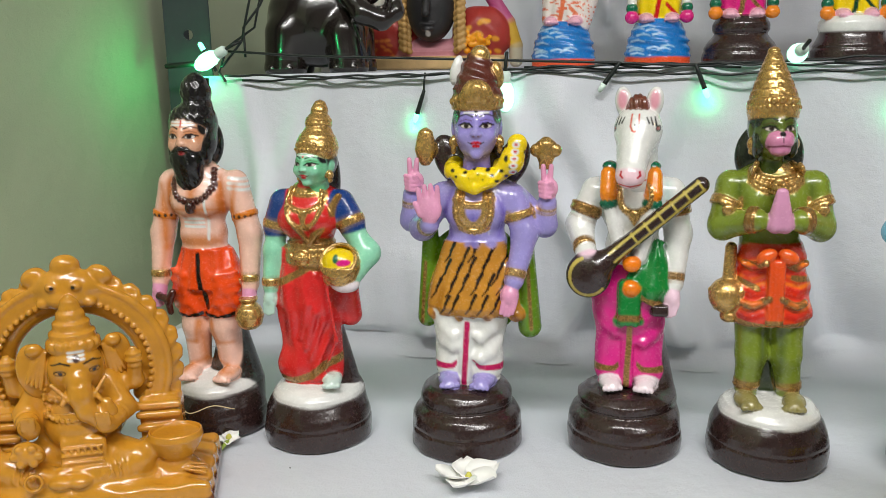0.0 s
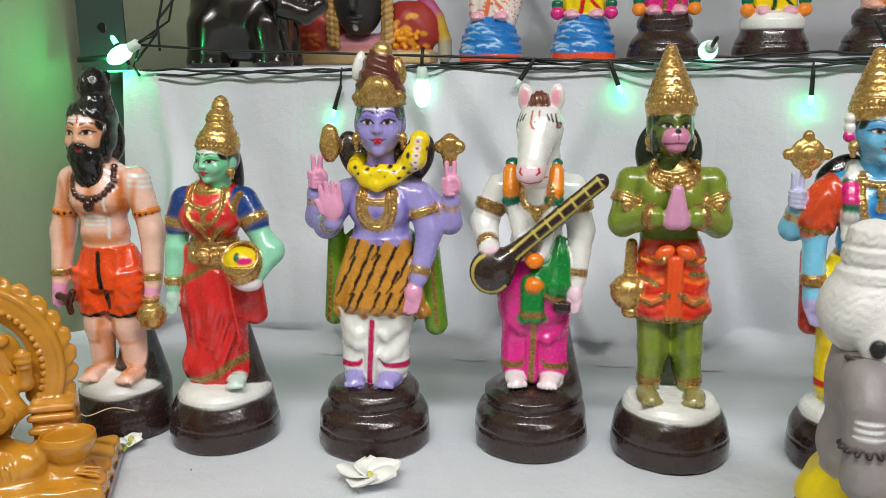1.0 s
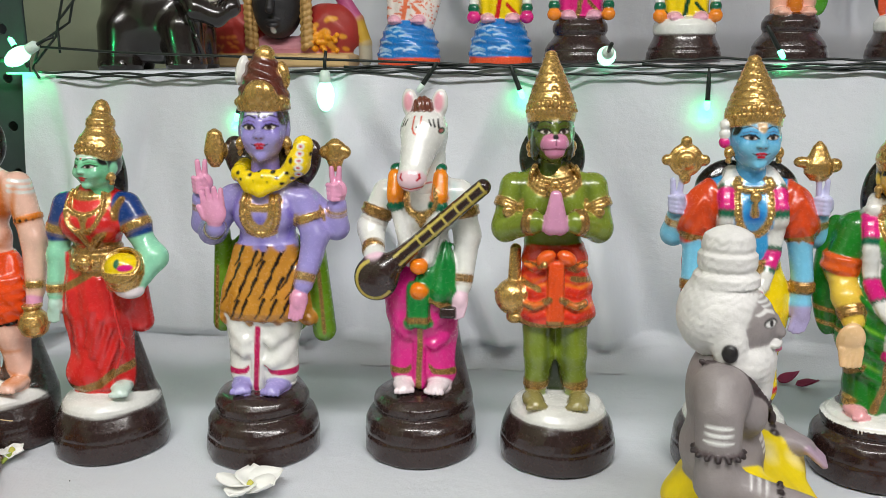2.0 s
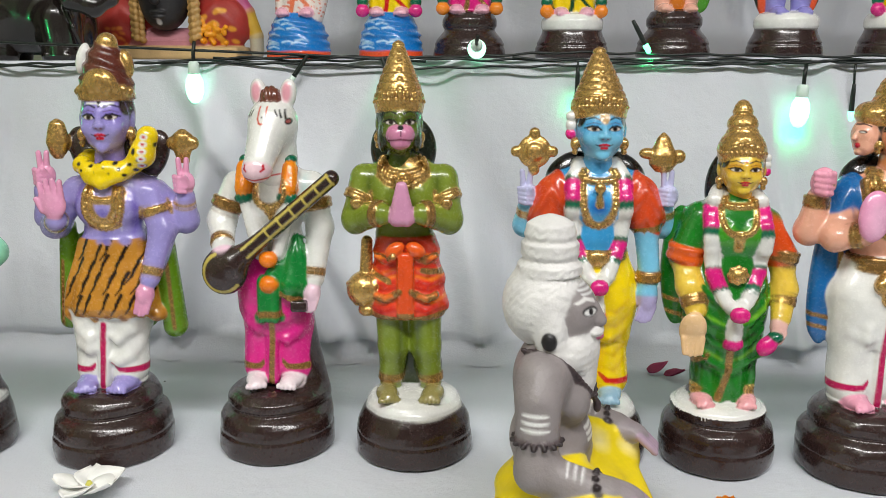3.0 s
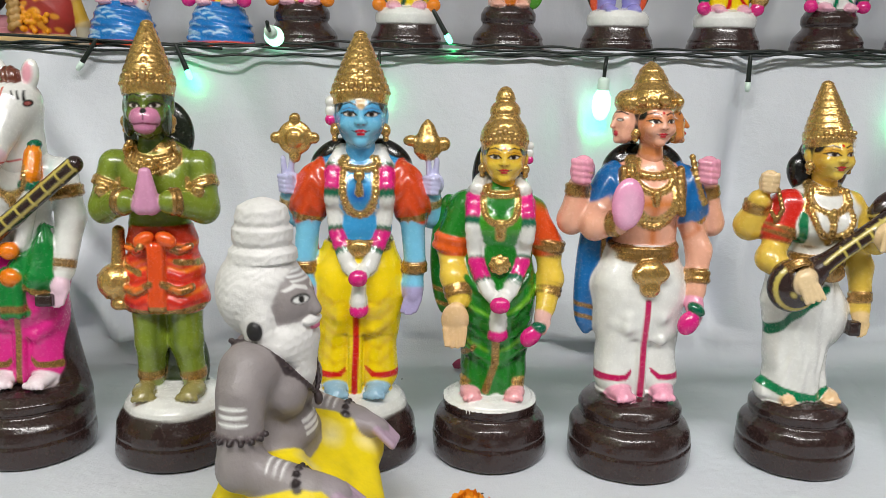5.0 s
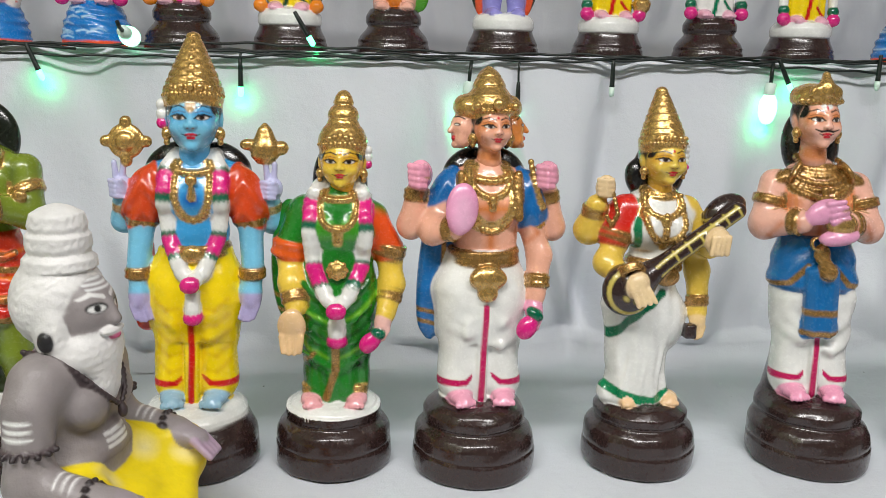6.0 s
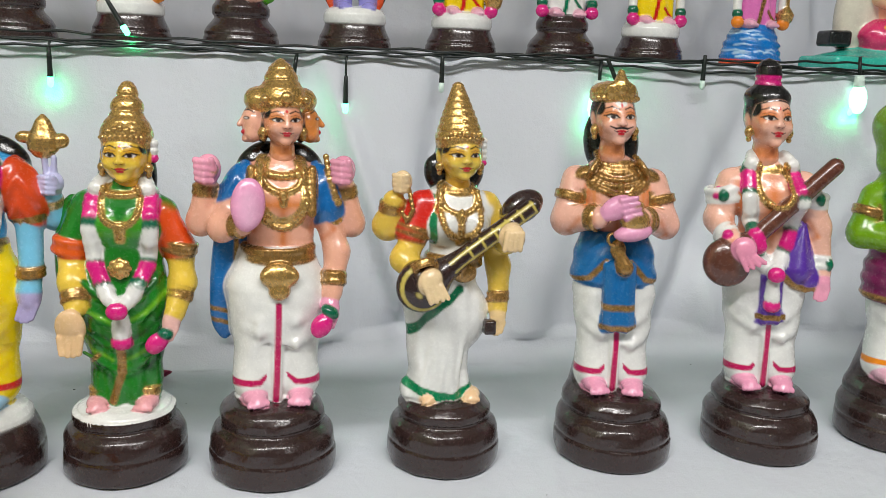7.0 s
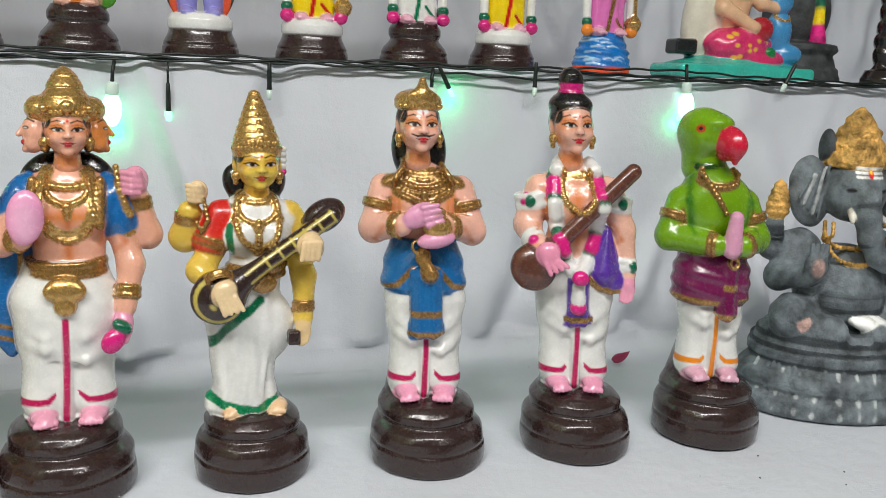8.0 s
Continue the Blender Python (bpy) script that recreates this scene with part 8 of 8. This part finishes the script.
def dark_statue():
    c = Clay(1.8)
    col = rgb(34, 26, 24)
    c.lathe((0, 0, 0), [(0, 46), (8, 46), (20, 40)], col, 3, 0.8)
    c.lathe((0, 0, 18), [(0, 30), (40, 34), (80, 30), (120, 34), (150, 20)], col, 6, 0.7, waves=lambda x, y, z: 1.2 * np.sin(0.3 * z + 0.3 * x))
    c.ell((0, 0, 190), (24, 24, 28), col, 6)
    c.cap((-30, -16, 120), (20, -30, 90), 10, 9, col, 6)
    c.ell((10, -30, 30), (6, 5, 16), rgb(190, 186, 180), 2)
    return [(c, (0, 0, 0), (0, 0, 0))]


statue("black_elephant_figurine", black_elephant(), GLAZE, put(-0.25, 0.43, shelf_z(-0.26) + 0.0015, 6, 1.0), "glossy black clay elephant figurine", "figurine", "figurines on the upper step")
statue("dark_bust_figurine", dark_bust(), MATTE, put(-0.132, 0.54, shelf_z(-0.13) + 0.0015, 0, 1.0), "dark-faced bust with white forehead mark and red cape", "figurine", "figurines on the upper step")
statue("mother_group_figurine", mother_group(), ENAMEL, put(1.374, 0.5, shelf_z(1.35) + 0.0015, 0, 1.05), "lady in pink with blue child on turquoise base", "figurine", "figurines on the upper step")
statue("stone_shrine_figurine", stone_shrine(), STONE, put(1.528, 0.55, shelf_z(1.53) + 0.0015, 0, 1.0), "dark grey stone shrine with coloured garland end", "figurine", "figurines on the upper step")
statue("dark_statue_figurine", dark_statue(), GLAZE, put(1.61, 0.45, shelf_z(1.61) + 0.0015, 0, 1.0), "glossy dark brown standing statue", "figurine", "figurines on the upper step")


# ---- string of lights along the edge ----
def sag(x, k):
    return 0.004 * math.sin(9 * x + k * 2.1) + 0.0025 * math.sin(17 * x + k) + 0.001 * math.sin(41 * x + 3 * k)


WIRE_Y = 0.2275
string = tagged(new("light_string"), "black twin-wire string of green fairy lights along the shelf edge", "fairy lights")
for k, (x0, x1, dz, dy) in enumerate(((-0.29, 1.8, 0.0005, 0.0), (-0.27, 1.8, -0.004, 0.002), (0.02, 1.8, 0.003, -0.001), (0.3, 1.8, -0.001, 0.001))):
    n = int((x1 - x0) / 0.008)
    pts = []
    for i in range(n + 1):
        x = x0 + (x1 - x0) * i / n
        tw = 2 * math.pi * x / 0.05 + k * 1.9
        pts.append((x, WIRE_Y - dy + 0.0009 * math.sin(tw), shelf_z(x) + dz + sag(x, k) * 0.5 + 0.0008 * math.cos(tw)))
    part("wire", tube_bm(pts, 0.00125, 5), WIRE, string)
# loose wires at the post end
for k, pts in enumerate(([(-0.29, 0.228, 0.276), (-0.30, 0.235, 0.285), (-0.292, 0.24, 0.31), (-0.262, 0.245, 0.33), (-0.245, 0.25, 0.40)],
                         [(-0.295, 0.232, 0.29), (-0.275, 0.24, 0.316), (-0.265, 0.245, 0.36), (-0.25, 0.25, 0.40)],
                         [(-0.27, 0.236, 0.30), (-0.272, 0.24, 0.33), (-0.255, 0.246, 0.352), (-0.235, 0.25, 0.39)],
                         [(-0.285, 0.228, 0.306), (-0.2, 0.226, 0.300), (-0.05, 0.2265, 0.2945), (0.1, 0.2265, 0.289), (0.22, 0.227, 0.283)],
                         [(-0.36, 0.235, 0.292), (-0.33, 0.232, 0.294), (-0.30, 0.23, 0.296)])):
    fine = []
    for a, b in zip(pts, pts[1:]):
        fine += [tuple(np.array(a) + (np.array(b) - np.array(a)) * t) for t in (0, 0.33, 0.66)]
    part("wire", tube_bm(fine + [pts[-1]], 0.0013 if k < 4 else 0.0028, 6), WIRE, string)


def shell_bulb(x, z, lit, tilt=(0, 0), y=0.222, power=0.03):
    """Lamp with a frosted egg-shaped cover hanging from a short holder."""
    m = Matrix.Translation((x, y, z)) @ Euler((radians(tilt[0]), radians(tilt[1]), 0)).to_matrix().to_4x4()
    b = part("shell_bulb", lathe_bm([(0.0002, -0.015), (0.0035, -0.0142), (0.0062, -0.011), (0.0082, -0.005), (0.0086, 0.001), (0.0078, 0.007), (0.0058, 0.011), (0.0050, 0.013)], 18), BULB_ON if lit else BULB_DIM, string, "frosted egg-shaped bulb")
    b.matrix_basis = m
    s = part("socket", lathe_bm([(0.0052, 0.0125), (0.0055, 0.0135), (0.0052, 0.022), (0.0035, 0.024)], 14), BULB_DIM, string)
    s.matrix_basis = m
    t = part("stem", tube_bm([(0, 0, 0.023), (0, 0.001, 0.033), (0.001, 0.003, 0.042)], 0.0018, 6), WIRE, string)
    t.matrix_basis = m
    if lit:
        lamp("bulb_light", "POINT", power, Matrix.Translation(m @ Vector((0, 0.004, -0.020))), (0.004,), (0.03, 1.0, 0.27))


def small_led(x, z, lit, tilt=0.0, y=0.224, power=0.012):
    m = Matrix.Translation((x, y, z)) @ Euler((0, radians(tilt), 0)).to_matrix().to_4x4()
    a = part("stem", lathe_bm([(0.0014, 0.0285), (0.0017, 0.028), (0.0021, 0.020), (0.0023, 0.006), (0.0026, 0.004)], 10), WIRE, string)
    a.matrix_basis = m
    b = part("led", lathe_bm([(0.0006, -0.0052), (0.0022, -0.004), (0.0026, -0.001), (0.0026, 0.004)], 10), LED_ON if lit else BULB_DIM, string, "small clear lamp")
    b.matrix_basis = m
    top = m @ Vector((0, 0, 0.0275))
    if top.z < shelf_z(x) - 0.004 and abs(tilt) < 90:
        part("lead", tube_bm([top, (top.x, (top.y + WIRE_Y) / 2, (top.z + shelf_z(x)) / 2), (top.x + 0.001, WIRE_Y, shelf_z(x))], 0.0011, 6), WIRE, string)
    if lit:
        lamp("led_light", "POINT", power, Matrix.Translation(m @ Vector((0, 0.002, -0.009))), (0.003,), (0.03, 1.0, 0.26))


for x, z, lit, tilt in ((-0.306, 0.297, True, (0, 62)), (0.003, 0.2585, True, (0, 0)), (0.267, 0.2945, True, (80, 0)), (0.563, 0.240, True, (0, 3)), (0.850, 0.246, True, (0, 2)), (1.130, 0.262, True, (0, -4))):
    shell_bulb(x, z, lit, tilt, power=0.14 if x < -0.2 else 0.024)
for x, z, lit, tilt in ((-0.312, 0.311, True, 150), (-0.087, 0.238, True, 18), (0.0945, 0.266, False, 35), (0.190, 0.260, True, -22), (0.360, 0.250, True, 0), (0.422, 0.2955, True, -30), (0.610, 0.236, True, 0),
                        (0.698, 0.258, False, 0), (0.871, 0.266, True, -28), (0.958, 0.270, False, 0), (1.125, 0.250, True, 20), (1.25, 0.285, False, 25)):
    small_led(x, z, lit, tilt)


# ---- fallen flowers and thread ----
def petal_bm(bm, length, width, curl, m):
    n, k = 6, 4
    g = []
    for i in range(n + 1):
        t = i / n
        w = width * math.sin(math.pi * min(0.97, 0.12 + 0.86 * t)) ** 0.8
        g.append([bm.verts.new(m @ Vector((w * (j / k - 0.5) * 2, length * t, curl * t * t + 0.25 * width * (abs(j / k - 0.5) * 2) ** 2 + 0.0012 * math.sin(5 * t + j)))) for j in range(k + 1)])
    for i in range(n):
        for j in range(k):
            bm.faces.new((g[i][j], g[i][j + 1], g[i + 1][j + 1], g[i + 1][j]))


def blossom(x, y, size, label, turn_deg=0.0, tilt=0.0):
    e = tagged(new("white_flower"), label, "flower")
    e.matrix_world = Matrix.Translation((x, y, 0.003)) @ Euler((radians(tilt), 0, radians(turn_deg))).to_matrix().to_4x4()
    for i in range(5):
        bm = bmesh.new()
        petal_bm(bm, size, size * 0.47, size * (0.10 + 0.12 * (i % 2)), pose(0, 0, 0.001 + 0.0006 * i, 4, 10, 72 * i + 8 * (i % 2)))
        p = part("petal", bm, PETAL, e)
        s = p.modifiers.new("thickness", "SOLIDIFY")
        s.thickness = 0.0006
    part("heart", lathe_bm([(0.0022, 0.002), (0.0026, 0.004), (0.0012, 0.0065)], 8), POLLEN, e, "yellow-green heart")
    return e


blossom(0.0125, -0.066, 0.0235, "white five-petalled flower lying on the cloth", 20)
f = blossom(-0.184, -0.034, 0.009, "small white flower with green stem on the cloth", 50, 12)
part("stem", tube_bm([(0, 0, 0.002), (-0.006, -0.006, 0.003), (-0.014, -0.012, 0.001)], [0.0018, 0.0016, 0.001]), STEM, f)
for x, y, r in ((0.43, 0.176, 20), (0.445, 0.172, -35), (1.04, 0.166, 15)):
    bm = bmesh.new()
    petal_bm(bm, 0.020, 0.0055, 0.006, pose(x, y, 0.0025, 6, 12, r - 90))
    p = tagged(part("fallen_petal", bm, PETAL_PINK), "dried dark pink petal on the cloth", "petal", "fallen petals")
    s = p.modifiers.new("thickness", "SOLIDIFY")
    s.thickness = 0.0007
mg = tagged(new("marigold"), "orange marigold head lying on the cloth", "flower")
mg.location = (0.427, -0.094, 0.0)
part("core", lathe_bm([(0.004, 0.0), (0.009, 0.003), (0.011, 0.008), (0.006, 0.013), (0.001, 0.015)], 12), MARIGOLD, mg)
rnd = random.Random(9)
bm = bmesh.new()
for i in range(90):
    a, el = i * 2.39996, math.asin(1 - 1.25 * (i + 0.5) / 90)
    d = Vector((math.cos(a) * math.cos(el), math.sin(a) * math.cos(el), math.sin(el)))
    q = d.to_track_quat("Y", "Z").to_matrix().to_4x4()
    petal_bm(bm, 0.0075 + rnd.uniform(-0.001, 0.001), 0.0036, 0.0022, Matrix.Translation(Vector((0, 0, 0.008)) + d * 0.008) @ q @ pose(0, 0, 0, rnd.uniform(-25, 10), 0, 0))
part("petals", bm, MARIGOLD, mg)
th = []
for i in range(40):
    t = i / 39
    th.append((-0.236 + 0.066 * t, -0.118 + 0.07 * t, 0.012 + 0.062 * math.sin(min(1, t * 1.6) * 2.4) * (1 - 0.35 * t) + 0.002 * math.sin(t * 17)))
tagged(part("loose_thread", tube_bm(th, 0.0004, 4), THREAD), "pale loose thread caught on the glazed shrine", "thread")
bm = bmesh.new()
rnd = random.Random(21)
for i in range(18):
    x, y, r = rnd.uniform(-0.25, 1.2), rnd.choice((rnd.uniform(-0.12, -0.05), rnd.uniform(0.05, 0.18))), rnd.uniform(0.0003, 0.0008)
    bmesh.ops.create_icosphere(bm, subdivisions=1, radius=r, matrix=pose(x, y, r * 0.7, 0, 0, rnd.uniform(0, 360)) @ Matrix.Diagonal((1.8, 1, 0.7, 1)))
tagged(part("crumbs", bm, STEEL), "small dark crumbs scattered on the cloth", "crumbs", kind="stuff")
